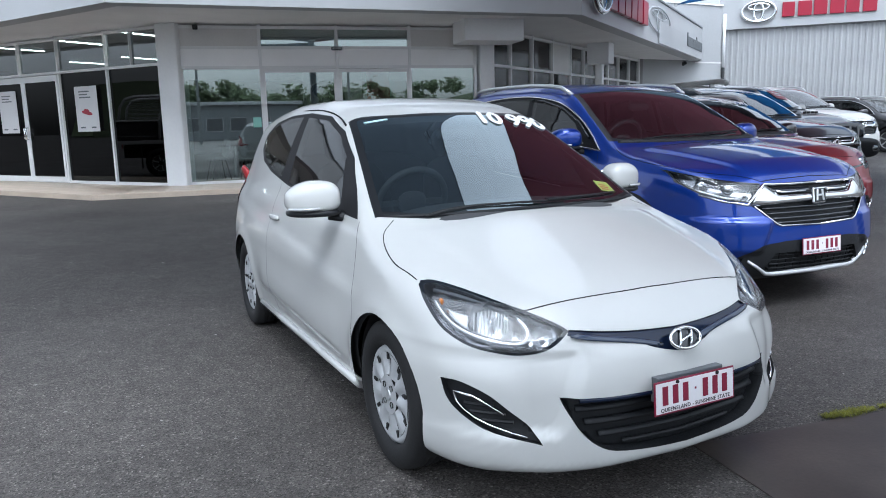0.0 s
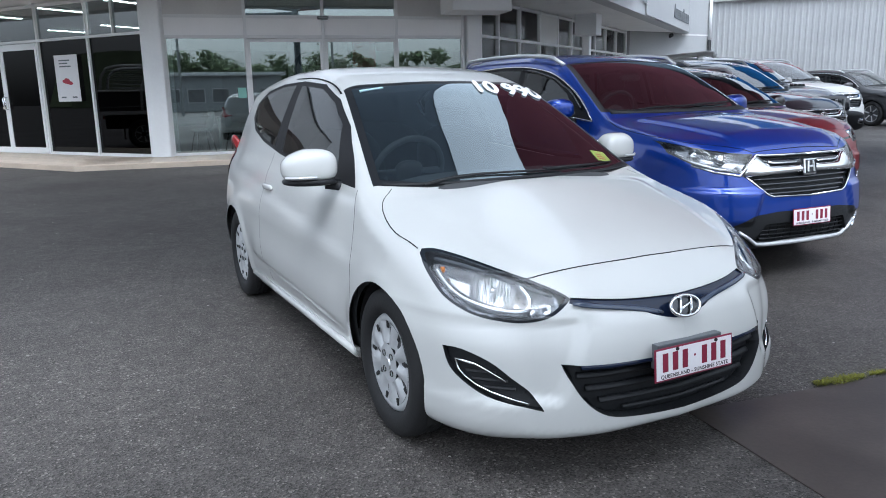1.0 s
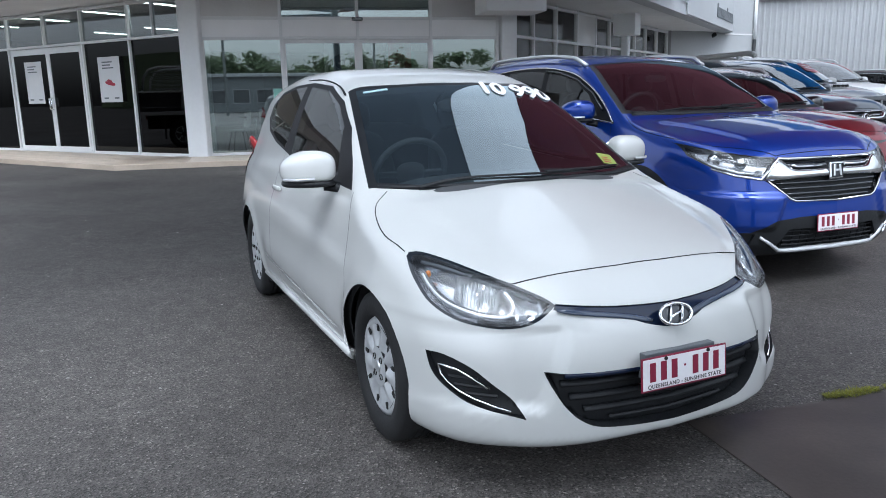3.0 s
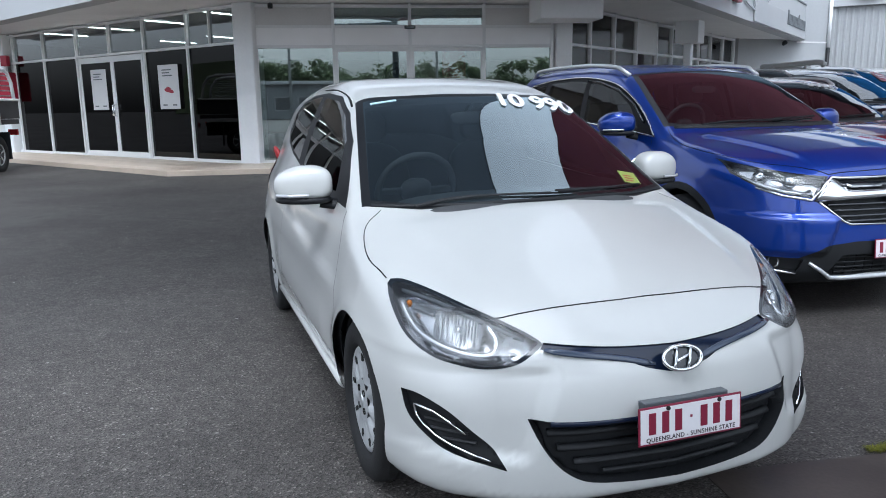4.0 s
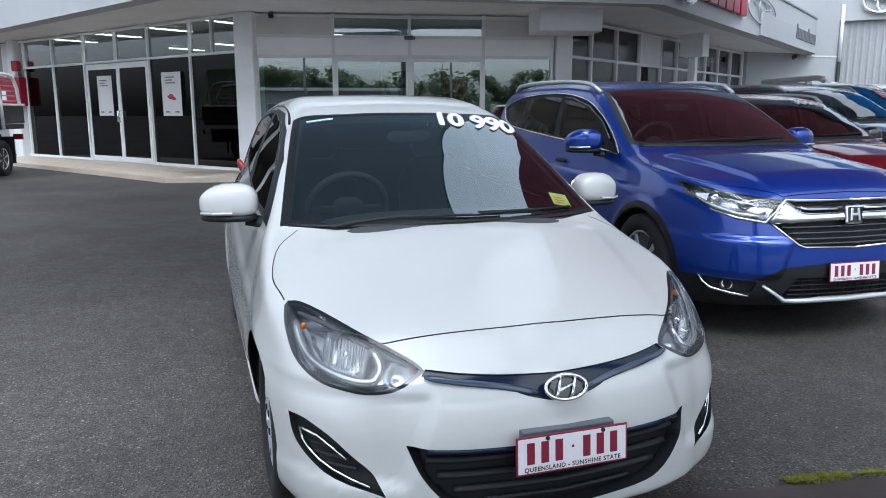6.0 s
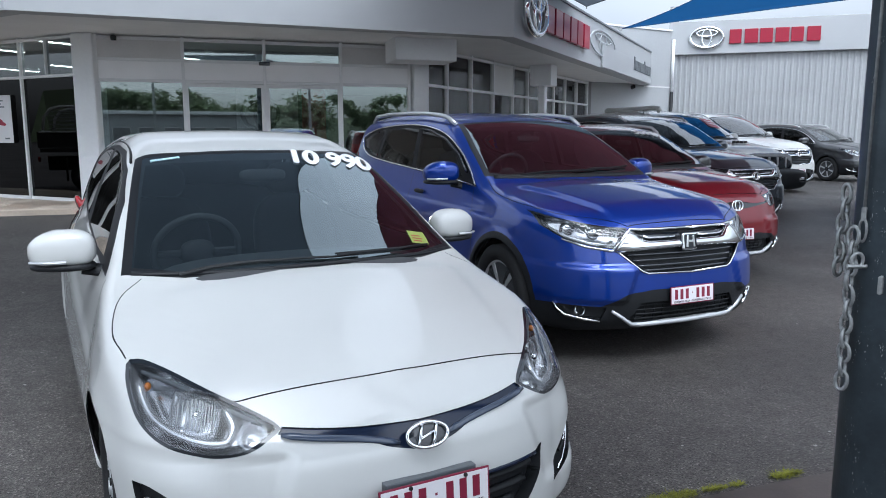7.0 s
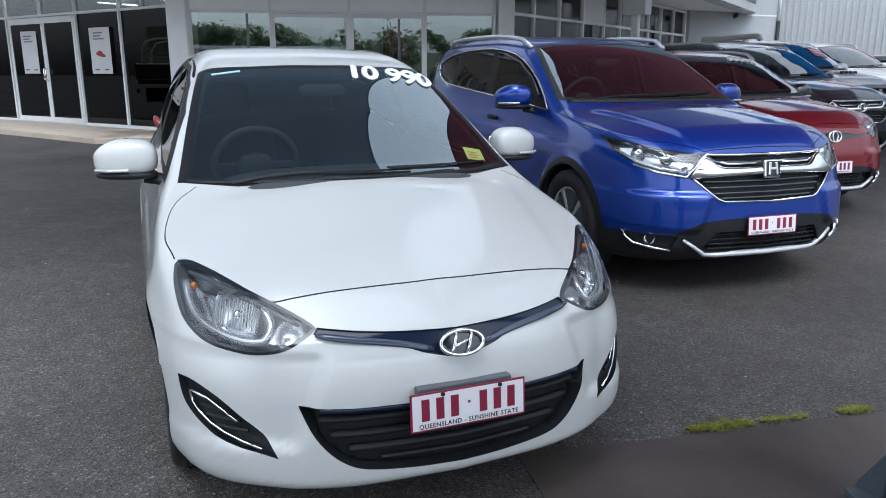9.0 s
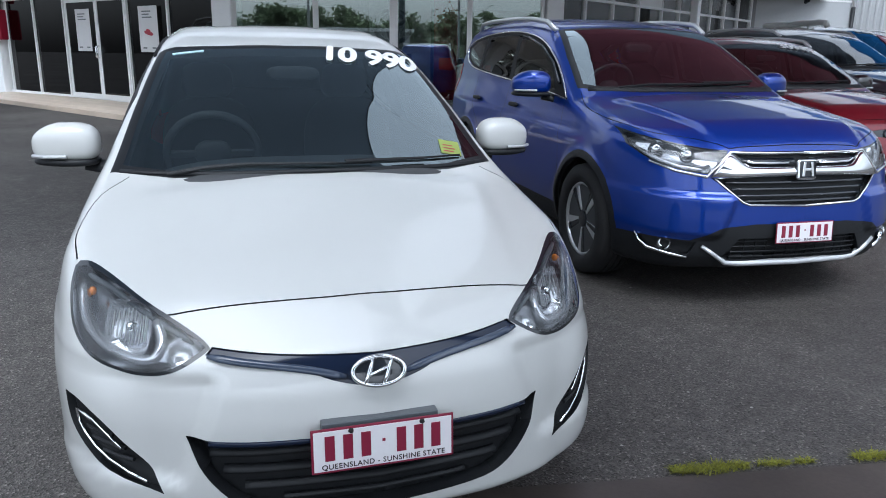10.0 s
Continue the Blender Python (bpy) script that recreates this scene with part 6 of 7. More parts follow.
def hatch_details(car):
    S = HATCH
    number_plate(car, pose(0.030, 0.0, 0.425, 0, -4, 0))
    part("plate_bracket", box(-0.02, -0.155, 0.40, 0.012, 0.150, 0.489, 0.003), GREYTEXT, car)
    for y, z in ((-0.085, 0.474), (0.10, 0.474)):
        part("plate_screw", turned(lathe([(0.0, 0.007), (0.004, 0.006), (0.005, 0.0)], 14), pose(0.032, y, z, 0, 0, -90)), SEAM, car)
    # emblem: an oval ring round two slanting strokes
    em = part("emblem", tube([(0, 0.068 * math.cos(q), 0.037 * math.sin(q)) for q in [2 * math.pi * i / 44 for i in range(44)]], 0.0062, 8, True), CHROME, car, "chrome oval emblem", pose(-0.022, 0.0, 0.603, 0, -28, 0), True)
    part("emblem_back", turned(blob(0.004, 0.064, 0.034, 2, 8, 32), pose(-0.006, 0, 0)), GLOSSBLACK, em)
    stroke = lambda y: tube([(0.001, y - 0.016, -0.033), (0.003, y - 0.006, -0.016), (0.003, y + 0.005, 0.012), (0.001, y + 0.014, 0.033)], [0.005, 0.0078, 0.0078, 0.005], 8, flat=0.7)
    part("emblem_stroke", join(stroke(-0.025), stroke(0.025), tube([(0.003, -0.026, -0.010), (0.004, 0.0, 0.0), (0.003, 0.026, 0.010)], 0.0055, 8, flat=0.7)), CHROME, em, smooth=True)
    nose, front = S["nose"], S["front"]
    fx = lambda y, z: float(nose(np.array(z)) + front(np.array(abs(y))))
    # the upper bar's lower facet, its sky reflection put into lighter navy
    for o in (-1, 1):
        part("bar_facet", tube([(fx(y, z) - 0.004, o * y, z) for y, z in flowing([(0.418, 0.647), (0.33, 0.633), (0.25, 0.621), (0.17, 0.607), (0.08, 0.585)], 3)], [0.006] + [0.011] * 11 + [0.007], 10, flat=0.5), BARFACET, car, "glossy navy lower edge of the grille bar", smooth=True)
    # lower grille slats
    for z, half, r in ((0.398, 0.425, 0.013), (0.350, 0.395, 0.013), (0.302, 0.345, 0.012), (0.262, 0.25, 0.008)):
        ys = [half * (-1 + 2 * i / 24) for i in range(25)]
        part("slat", tube([(fx(y, z) - 0.036, y, z + 0.004 * (abs(y) / half) ** 2) for y in ys], r, 8, flat=0.55), PLASTIC, car, smooth=True)
    part("grille_bar", tube([(fx(y, 0.44) - 0.008, y, 0.432 + 0.010 * (abs(y) / 0.47) ** 2) for y in [0.425 * (-1 + 2 * i / 24) for i in range(25)]], 0.011, 8), GLOSSGREY, car, smooth=True)
    for o in (-1, 1):
        # fog surround: a bright L-shaped strip and louvres
        pts = [(0.722, 0.443), (0.745, 0.450), (0.762, 0.455), (0.757, 0.42), (0.742, 0.395), (0.715, 0.368), (0.68, 0.348), (0.63, 0.329), (0.585, 0.315)]
        part("bright_strip", tube([(fx(y, z) - 0.004, o * y, z) for y, z in pts], 0.0048, 6), CHROME, car, "chrome L-shaped strip", smooth=True)
        part("bright_strip", tube([(fx(y, z) - 0.004, o * y, z) for y, z in ((0.757, 0.456), (0.72, 0.445), (0.68, 0.418), (0.645, 0.390))], 0.0042, 6), CHROME, car, smooth=True)
        for z, a, b in ((0.415, 0.665, 0.735), (0.388, 0.635, 0.722), (0.362, 0.615, 0.695)):
            part("louvre", tube([(fx(y, z) - 0.018, o * y, z) for y in [a + (b - a) * i / 6 for i in range(7)]], 0.006, 6), PLASTIC, car)
        # headlamp insides
        def lamp_at(y, z, deep, yaw, pitch):
            p, n = on_hull(S, (0.3, o * y, z), (-1, 0, 0))
            return Matrix.Translation(p - n * deep) @ pose(0, 0, 0, 0, -pitch, o * yaw)
        def inner(y, z, deep=0.03):
            p, n = on_hull(S, (0.3, o * y, z), (-1, 0, 0))
            return tuple(p - n * deep)
        aim = lamp_at(0.628, 0.697, 0.030, 42, 16)
        bowl = lathe([(0.0, 0.084), (-0.012, 0.079), (-0.030, 0.062), (-0.042, 0.034), (-0.046, 0.0)], 48)
        for v in bowl.verts:      # a rounded square rather than a circle
            rad = math.hypot(v.co.x, v.co.z)
            if rad > 1e-5:
                k = (max(abs(v.co.x), abs(v.co.z)) / rad) ** -0.55
                v.co.x, v.co.z = v.co.x * k * 0.98, v.co.z * k * 0.86
        part("main_reflector", turned(bowl, aim @ pose(0.0, 0, 0, 0, 0, -90)), LAMPSILVER, car, "bright headlamp reflector", smooth=True)
        part("outer_reflector", tube([inner(y, z, 0.030) for y, z in flowing([(0.752, 0.748), (0.752, 0.715), (0.740, 0.685), (0.715, 0.664)], 3)], [0.008] + [0.015] * 8 + [0.008], 8, flat=0.6), LAMPSILVER, car, "fluted indicator reflector", smooth=True)
        part("bulb", turned(blob(0.022, 0.016, 0.016, 2, 8, 14), aim @ pose(-0.018, 0, 0)), CHROME, car, smooth=True)
        aim2 = lamp_at(0.488, 0.652, 0.028, 26, 18)
        bowl2 = lathe([(0.0, 0.044), (-0.012, 0.038), (-0.026, 0.02), (-0.028, 0.0)], 28)
        part("inner_reflector", turned(bowl2, aim2 @ pose(0, 0, 0, 0, 0, -90)), LAMPSILVER, car, smooth=True)
        for i in range(11):
            a = (i - 5) * 0.012
            part("flute", turned(box(-0.001, -0.0016, -0.052 + 0.004 * abs(i - 5), 0.001, 0.0016, 0.052 - 0.004 * abs(i - 5)), aim @ pose(-0.006 - 0.016 * (1 - (a / 0.06) ** 2), a, 0.0)), SATIN, car)
        part("lamp_trim", tube([inner(y, z, 0.02) for y, z in flowing([(0.752, 0.755), (0.750, 0.715), (0.732, 0.675), (0.69, 0.648), (0.63, 0.632), (0.575, 0.630), (0.546, 0.645), (0.532, 0.675), (0.545, 0.71)], 3)], 0.0135, 8), LAMPSILVER, car, "silver lamp inner trim", smooth=True)
        part("lamp_brow", tube([inner(y, z, 0.020) for y, z in flowing([(0.735, 0.782), (0.66, 0.762), (0.585, 0.730), (0.52, 0.702), (0.455, 0.672)], 3)], [0.006] + [0.008] * 11 + [0.004], 8), GREYTEXT, car, "dark upper lamp trim", smooth=True)
        part("amber_bulb", turned(blob(0.010, 0.010, 0.013, 2, 8, 14), Matrix.Translation(inner(0.735, 0.755, 0.035))), AMBER, car, "amber indicator bulb", smooth=True)
        part("tail_lamp", turned(blob(0.065, 0.022, 0.075, 2.4, 12, 24), pose(-3.73, o * 0.69, 1.02, o * -22, -20, 0)), REDLENS, car, "red tail lamp", smooth=True)
        # door handles
        hx, hz = -2.50, 0.84
        hy = float(S["plan"](np.array(hx)) + S["section"](np.array(hz)))
        part("door_handle", turned(blob(0.085, 0.016, 0.016, 3, 8, 20), pose(hx, o * (hy + 0.006), hz)), W_PAINT, car, smooth=True)
        part("handle_cup", turned(blob(0.045, 0.004, 0.024, 2.4, 8, 20), pose(hx, o * (hy - 0.006), hz - 0.012)), SATIN, car, smooth=True)
        part("side_sill", tube([(x, o * (0.80 + 0.012), 0.235) for x in (-1.15, -1.8, -2.4, -2.9)], 0.035, 10, flat=0.6), W_PAINT, car, smooth=True)
    # wipers on the base of the glass
    def sits(x, y, up=0.012):
        p, n = on_hull(S, (x, y, 1.8), (0, 0, -1))
        return tuple(p + n * up)
    for line in ([(-1.045, -0.52), (-1.05, -0.40), (-1.04, -0.26), (-1.02, -0.10), (-1.01, 0.06), (-1.02, 0.20)], [(-1.03, 0.10), (-1.045, 0.25), (-1.075, 0.42), (-1.12, 0.58)]):
        wp = part("wiper", tube([sits(x, y, 0.007) for x, y in flowing(line, 3)], 0.0045, 6), PLASTIC, car, "black windscreen wiper")
        part("wiper_arm", tube([sits(x + 0.022 - 0.018 * i / len(line), y, 0.016) for i, (x, y) in enumerate(line[:-1])], 0.006, 6, flat=0.6), PLASTIC, wp)
    for o in (-1, 1):
        part("roof_moulding", tube([sits(x, o * y, 0.0015) for x, y in flowing([(-1.84, 0.572), (-2.0, 0.552), (-2.3, 0.538), (-2.7, 0.532)], 3)], [0.010, 0.010, 0.010, 0.009, 0.008, 0.007, 0.006, 0.005, 0.004, 0.002], 8, flat=0.5), SEALRUBBER, car, "black roof moulding", smooth=True)
    part("cowl_panel", tube([sits(-0.965 - 0.32 * y * y, y, 0.004) for y in [-0.68 + 0.0567 * i for i in range(25)]], 0.009, 8, flat=0.5), PLASTIC, car, "black cowl strip", smooth=True)
    # price and stickers on the glass
    tx = bold("10 990", 0.212, 0.0085, 0.12, 0.95, 0.79)
    part("price_lettering", stuck(tx, S, (-1.718, 0.345), -3.5, 0.005), DECAL, car, "white price numerals on the windscreen")
    part("roadworthy_sticker", stuck(box(-0.065, -0.009, 0, 0.065, 0.009, 0.0006), S, (-1.775, -0.435), 3, 0.002), STICKER_PALE, car)
    part("yellow_sticker", stuck(box(-0.043, -0.047, 0, 0.043, 0.047, 0.0006), S, (-1.165, 0.555), -6, 0.002), STICKER_YELLOW, car, "yellow-green paper label behind glass")
    part("sticker_print", stuck(join(*[box(-0.03, -0.033 + i * 0.02, 0, 0.012 + 0.008 * (i % 2), -0.026 + i * 0.02, 0.0005) for i in range(3)]), S, (-1.165, 0.555), -6, 0.0032), SIGNRED, car)


STICKER_PALE = mat("pale_blue_label", (0.45, 0.62, 0.68), 0.5)
STICKER_YELLOW = mat("lime_label", (0.27, 0.34, 0.08), 0.5)
hatch_details(hatch)

SUV_WINDOWS = [(-1.43, 1.10), (-1.73, 1.315), (-2.10, 1.475), (-2.45, 1.545), (-2.9, 1.58), (-3.5, 1.57), (-3.95, 1.525), (-4.20, 1.45), (-4.10, 1.34), (-3.85, 1.27), (-3.2, 1.215), (-2.3, 1.16)]
SUV_LOOK = dict(
    ease=True, border=0.045, fine=1.7, clad=0.385,
    front_clad=[[(-0.98, 0.08), (-0.98, 0.385), (-0.84, 0.404), (-0.63, 0.40), (-0.50, 0.478), (-0.30, 0.50), (0.30, 0.50), (0.50, 0.478), (0.63, 0.40), (0.84, 0.404), (0.98, 0.385), (0.98, 0.08)]],
    wind=[(-1.20, 0.0), (-1.225, 0.35), (-1.30, 0.62), (-1.40, 0.775), (-1.75, 0.715), (-2.15, 0.625), (-2.12, 0.3), (-2.11, 0.0), (-2.12, -0.3), (-2.15, -0.625), (-1.75, -0.715), (-1.40, -0.775), (-1.30, -0.62), (-1.225, -0.35)],
    windows=SUV_WINDOWS,
    panes=[[(-1.70, 1.15), (-1.90, 1.325), (-2.2, 1.46), (-2.5, 1.515), (-2.68, 1.535), (-2.64, 1.195)], [(-2.73, 1.20), (-2.77, 1.54), (-3.1, 1.555), (-3.5, 1.545), (-3.58, 1.255)], [(-3.65, 1.265), (-3.6, 1.54), (-3.93, 1.50), (-4.13, 1.44), (-4.05, 1.35), (-3.85, 1.30)]],
    head=[(0.862, 0.985), (0.80, 0.955), (0.683, 0.925), (0.55, 0.903), (0.43, 0.893), (0.50, 0.80), (0.545, 0.765), (0.682, 0.785), (0.80, 0.832), (0.860, 0.90)],
    slim=[[(-0.545, 0.752), (-0.47, 0.82), (-0.40, 0.87), (-0.34, 0.888), (0.34, 0.888), (0.40, 0.87), (0.47, 0.82), (0.545, 0.752), (0.44, 0.67), (0.37, 0.612), (0, 0.60), (-0.37, 0.612), (-0.44, 0.67)]],
    slim_deep=0.04, slim_mat=PLASTIC,
    low=[[(-0.46, 0.31), (-0.38, 0.42), (0.38, 0.42), (0.46, 0.31), (0.40, 0.285), (-0.40, 0.285)]],
    fog=[[(0.845, 0.398), (0.60, 0.392), (0.63, 0.31), (0.82, 0.335)]],
    tail=[[(-4.28, 1.02), (-4.30, 1.30), (-4.6, 1.28), (-4.7, 1.0), (-4.5, 0.95)]],
    seams=[("top", [(-0.155, 0.42), (-0.14, 0.2), (-0.135, 0.0)]), ("top", [(-0.155, 0.42), (-0.40, 0.74), (-0.70, 0.835), (-1.1, 0.83), (-1.36, 0.77)]),
           ("side", [(-1.33, 0.40), (-1.36, 0.75), (-1.45, 1.07)]), ("side", [(-2.66, 1.14), (-2.62, 0.7), (-2.55, 0.40)]), ("side", [(-3.6, 1.18), (-3.55, 0.98), (-3.2, 0.72), (-3.12, 0.45)])],
    bonnet=[(-0.14, 0.0), (-0.145, 0.2), (-0.16, 0.415), (-0.405, 0.735), (-0.70, 0.83), (-1.1, 0.825), (-1.36, 0.765), (-1.21, 0.0), (-1.36, -0.765), (-1.1, -0.825), (-0.70, -0.83), (-0.405, -0.735), (-0.16, -0.415), (-0.145, -0.2)],
    doors=[[(-1.335, 0.40), (-1.365, 0.75), (-1.455, 1.06), (-2.655, 1.12), (-2.615, 0.7), (-2.555, 0.40)], [(-2.56, 0.40), (-2.625, 0.7), (-2.665, 1.12), (-3.595, 1.16), (-3.545, 0.98), (-3.195, 0.72), (-3.12, 0.45)]],
    wheel="fork", rim=0.235, tyre_wide=0.235, cowl=(-1.25, 1.18), mirror_x=-2.02, mirror_z=1.45, door_mirror=(-1.70, 1.00, 1.185), mirror_size=1.12)

SUV_AT = pose(2.637, 5.113, 0.01, 0, 0, -66.5)
suv = build_car("suv_car", "metallic blue sport utility car with chrome grille", SUV_AT, SUV, SUV_LOOK, BLUE_PAINT, 0.9)


def ribbon(upper, lower, deep):
    """A band between two lines, bowed out along its middle and given depth to the rear."""
    bm = bmesh.new()
    rows = []
    for a, b in zip(upper, lower):
        a, b = Vector(a), Vector(b)
        back, bulge = Vector((deep, 0, 0)), Vector((0.012, 0, 0))
        rows.append([bm.verts.new(p) for p in (a - back, a, a.lerp(b, 0.3) + bulge, a.lerp(b, 0.7) + bulge, b, b - back)])
    for r, t in zip(rows, rows[1:]):
        for i in range(5):
            bm.faces.new((r[i], t[i], t[i + 1], r[i + 1]))
    bm.faces.new(rows[0])
    bm.faces.new(rows[-1][::-1])
    bmesh.ops.recalc_face_normals(bm, faces=bm.faces[:])
    return bm


def suv_grille(car, spec, badge, bars=True):
    k = spec.get("scale", (1, 1, 1))
    nose, front = spec["nose"], spec["front"]
    def q(y, z, out=0.0):
        return ((float(nose(np.array(z)) + front(np.array(abs(y)))) + out) * k[0], y * k[1], z * k[2])
    if bars:
        for o in (-1, 1):
            part("chrome_wing", ribbon([q(o * y, z, 0.006) for y, z in flowing([(0.03, 0.812), (0.2, 0.810), (0.32, 0.813), (0.365, 0.834), (0.40, 0.866), (0.432, 0.886)], 4)],
                                       [q(o * y, z, 0.010) for y, z in flowing([(0.03, 0.764), (0.2, 0.760), (0.35, 0.755), (0.45, 0.750), (0.50, 0.748), (0.548, 0.748)], 4)], 0.03), CHROME, car, "chrome grille wing", smooth=True)
            part("wing_insert", tube([q(o * y, z, -0.016) for y, z in ((0.05, 0.840), (0.22, 0.840), (0.33, 0.840), (0.375, 0.852))], [0.020, 0.020, 0.018, 0.008], 8, flat=0.3), GLOSSBLACK, car, smooth=True)
            part("chrome_lip", tube([q(o * y, z, 0.002) for y, z in ((0.10, 0.832), (0.22, 0.830), (0.31, 0.832), (0.345, 0.845))], 0.006, 8), CHROME, car, smooth=True)
            part("chrome_edge", tube([q(o * y, z, 0.004) for y, z in ((0.0, 0.882), (0.2, 0.882), (0.36, 0.884), (0.43, 0.888), (0.50, 0.815), (0.56, 0.752), (0.70, 0.778), (0.80, 0.822))], 0.009, 8), CHROME, car, smooth=True)
            part("chrome_edge", tube([q(o * y, z, 0.002) for y, z in ((0.52, 0.745), (0.45, 0.68), (0.38, 0.622), (0.34, 0.607), (0.0, 0.598))], 0.007, 8), CHROME, car, smooth=True)
        for z, half in ((0.725, 0.46), (0.69, 0.43), (0.655, 0.40), (0.625, 0.36)):
            part("grille_slat", tube([q(half * (-1 + 2 * i / 16), z, -0.016) for i in range(17)], 0.009, 8, flat=0.7), GLOSSBLACK, car, smooth=True)
    for i in range(4):
        part("intake_bar", tube([q(0.41 * (-1 + 2 * j / 12), 0.31 + i * 0.03, -0.018) for j in range(13)], 0.005, 6), PLASTIC, car)
    for i in range(13):
        y = 0.40 * (-1 + 2 * i / 12)
        part("intake_bar", tube([q(y, 0.295, -0.02), q(y, 0.415, -0.02)], 0.004, 6), PLASTIC, car)
    part("skid_plate", tube([q(0.57 * (-1 + 2 * j / 16), 0.272 + 0.10 * max(0, (abs(-1 + 2 * j / 16) - 0.74) / 0.26), 0.0) for j in range(17)], [0.014 + 0.008 * min(1, j / 3, (16 - j) / 3) for j in range(17)], 8, flat=0.7), SATIN, car, "silver skid plate edge", smooth=True)
    for o in (-1, 1):
        part("fog_strip", tube([q(o * y, z, 0.004) for y, z in ((0.845, 0.415), (0.83, 0.37), (0.80, 0.335), (0.72, 0.316), (0.63, 0.302))], [0.010, 0.014, 0.019, 0.019, 0.014], 8, flat=0.6), CHROME, car, "chrome fog lamp strip", smooth=True)
        fx, fy, fz = q(o * 0.735, 0.366, -0.02)
        fog = part("fog_lamp", turned(lathe([(-0.02, 0.0), (-0.01, 0.03), (0.02, 0.042), (0.026, 0.042)], 24), pose(fx, fy, fz, 0, 0, -90 + o * 25)), CHROME, car, smooth=True)
        part("lamp_projector", turned(lathe([(0.0, 0.048), (0.03, 0.046), (0.045, 0.03), (0.05, 0.0)], 28), pose((-0.40) * k[0], o * 0.725 * k[1], 0.872 * k[2], 0, 0, -90 + o * 20)), CHROME, car, smooth=True)
        part("lamp_projector", turned(lathe([(0.0, 0.042), (0.03, 0.04), (0.042, 0.026), (0.046, 0.0)], 28), pose((-0.285) * k[0], o * 0.60 * k[1], 0.852 * k[2], 0, 0, -90 + o * 20)), CHROME, car, smooth=True)
        part("lamp_strip", tube([((x - 0.012) * k[0], o * y * k[1], z * k[2]) for x, y, z in ((-0.20, 0.50, 0.80), (-0.185, 0.56, 0.782), (-0.24, 0.66, 0.795), (-0.35, 0.77, 0.84), (-0.52, 0.835, 0.905))], 0.012, 8), LAMPSILVER, car, smooth=True)
        part("lamp_panel", turned(box(-0.008, -0.19, -0.038, 0.0, 0.19, 0.038, 0.006), pose(-0.36 * k[0], o * 0.67 * k[1], 0.875 * k[2], 0, -14, o * 38)), LAMPSILVER, car)
    ex, ey, ez = q(0, badge[1], 0.012)
    if badge[0] == "frame":
        bd = part("emblem", box(-0.012, -0.062, -0.056, 0.010, 0.062, 0.056, 0.012), CHROME, car, "chrome framed emblem", pose(ex, ey, ez, 0, -8, 0))
        part("emblem_back", box(0.008, -0.050, -0.046, 0.012, 0.050, 0.046, 0.008), GLOSSBLACK, bd)
        part("emblem_stroke", box(0.010, -0.022, -0.008, 0.018, 0.022, 0.008, 0.003), CHROME, bd)
        for o in (-1, 1):
            part("emblem_stroke", turned(box(0.010, -0.010, -0.040, 0.018, 0.010, 0.040, 0.004), pose(0, o * 0.026, 0, o * 6, 0, 0)), CHROME, bd)
    else:
        bd = part("emblem", tube([(0, 0.07 * math.cos(a), 0.052 * math.sin(a)) for a in [2 * math.pi * i / 36 for i in range(36)]], 0.008, 8, True), CHROME, car, "chrome oval emblem", pose(ex, ey, ez, 0, -10, 0), True)
        part("emblem_stroke", tube([(0.002, 0.03 * math.cos(a), 0.045 * math.sin(a)) for a in [2 * math.pi * i / 28 for i in range(28)]], 0.006, 8, True), CHROME, bd, smooth=True)
    return q


def suv_extras(car, spec, rails=True):
    k = spec.get("scale", (1, 1, 1))
    S = spec
    def sits(x, y, up):
        p, n = on_hull(S, (x, y, 2.2), (0, 0, -1))
        p = p + n * up
        return (p.x * k[0], p.y * k[1], p.z * k[2])
    if rails:
        for o in (-1, 1):
            xs = [-2.15 - 0.15 * i for i in range(14)]
            ups = [0.005] + [0.05] * 12 + [0.005]
            part("roof_rail", tube([sits(x, o * 0.635, u) for x, u in zip(xs, ups)], 0.020, 8), SATIN, car, "silver roof rail", smooth=True)
    for line in ([(-1.30, -0.52), (-1.29, -0.3), (-1.275, -0.05), (-1.29, 0.18)], [(-1.30, 0.12), (-1.33, 0.35), (-1.40, 0.58)]):
        part("wiper", tube([sits(x, y, 0.014) for x, y in line], 0.009, 6), PLASTIC, car, "black windscreen wiper")
    part("cowl_panel", tube([sits(-1.225 - 0.25 * y * y, y, 0.004) for y in [-0.72 + 0.06 * i for i in range(25)]], 0.024, 8, flat=0.4), PLASTIC, car, smooth=True)
    for o in (-1, 1):
        rim = [(x * k[0], o * (float(S["plan"](np.array(x)) + S["section"](np.array(z))) + 0.005) * k[1], z * k[2]) for x, z in flowing(SUV_WINDOWS + SUV_WINDOWS[:1], 3)[:-1]]
        part("window_trim", tube(rim, 0.008, 6, True), CHROME, car, "chrome window trim", smooth=True)
        for hx in (-2.4, -3.4):
            hy = float(S["plan"](np.array(hx)) + S["section"](np.array(1.0)))
            part("door_handle", turned(blob(0.09, 0.018, 0.018, 3, 8, 20), pose(hx * k[0], o * (hy + 0.008) * k[1], 1.0 * k[2])), car.children[0].data.materials[0], car, smooth=True)


at = suv_grille(suv, SUV, ("frame", 0.795))
number_plate(suv, pose(0.012, 0.0, 0.452, 0, -4, 0), label="white number plate with maroon characters")
suv_extras(suv, SUV)


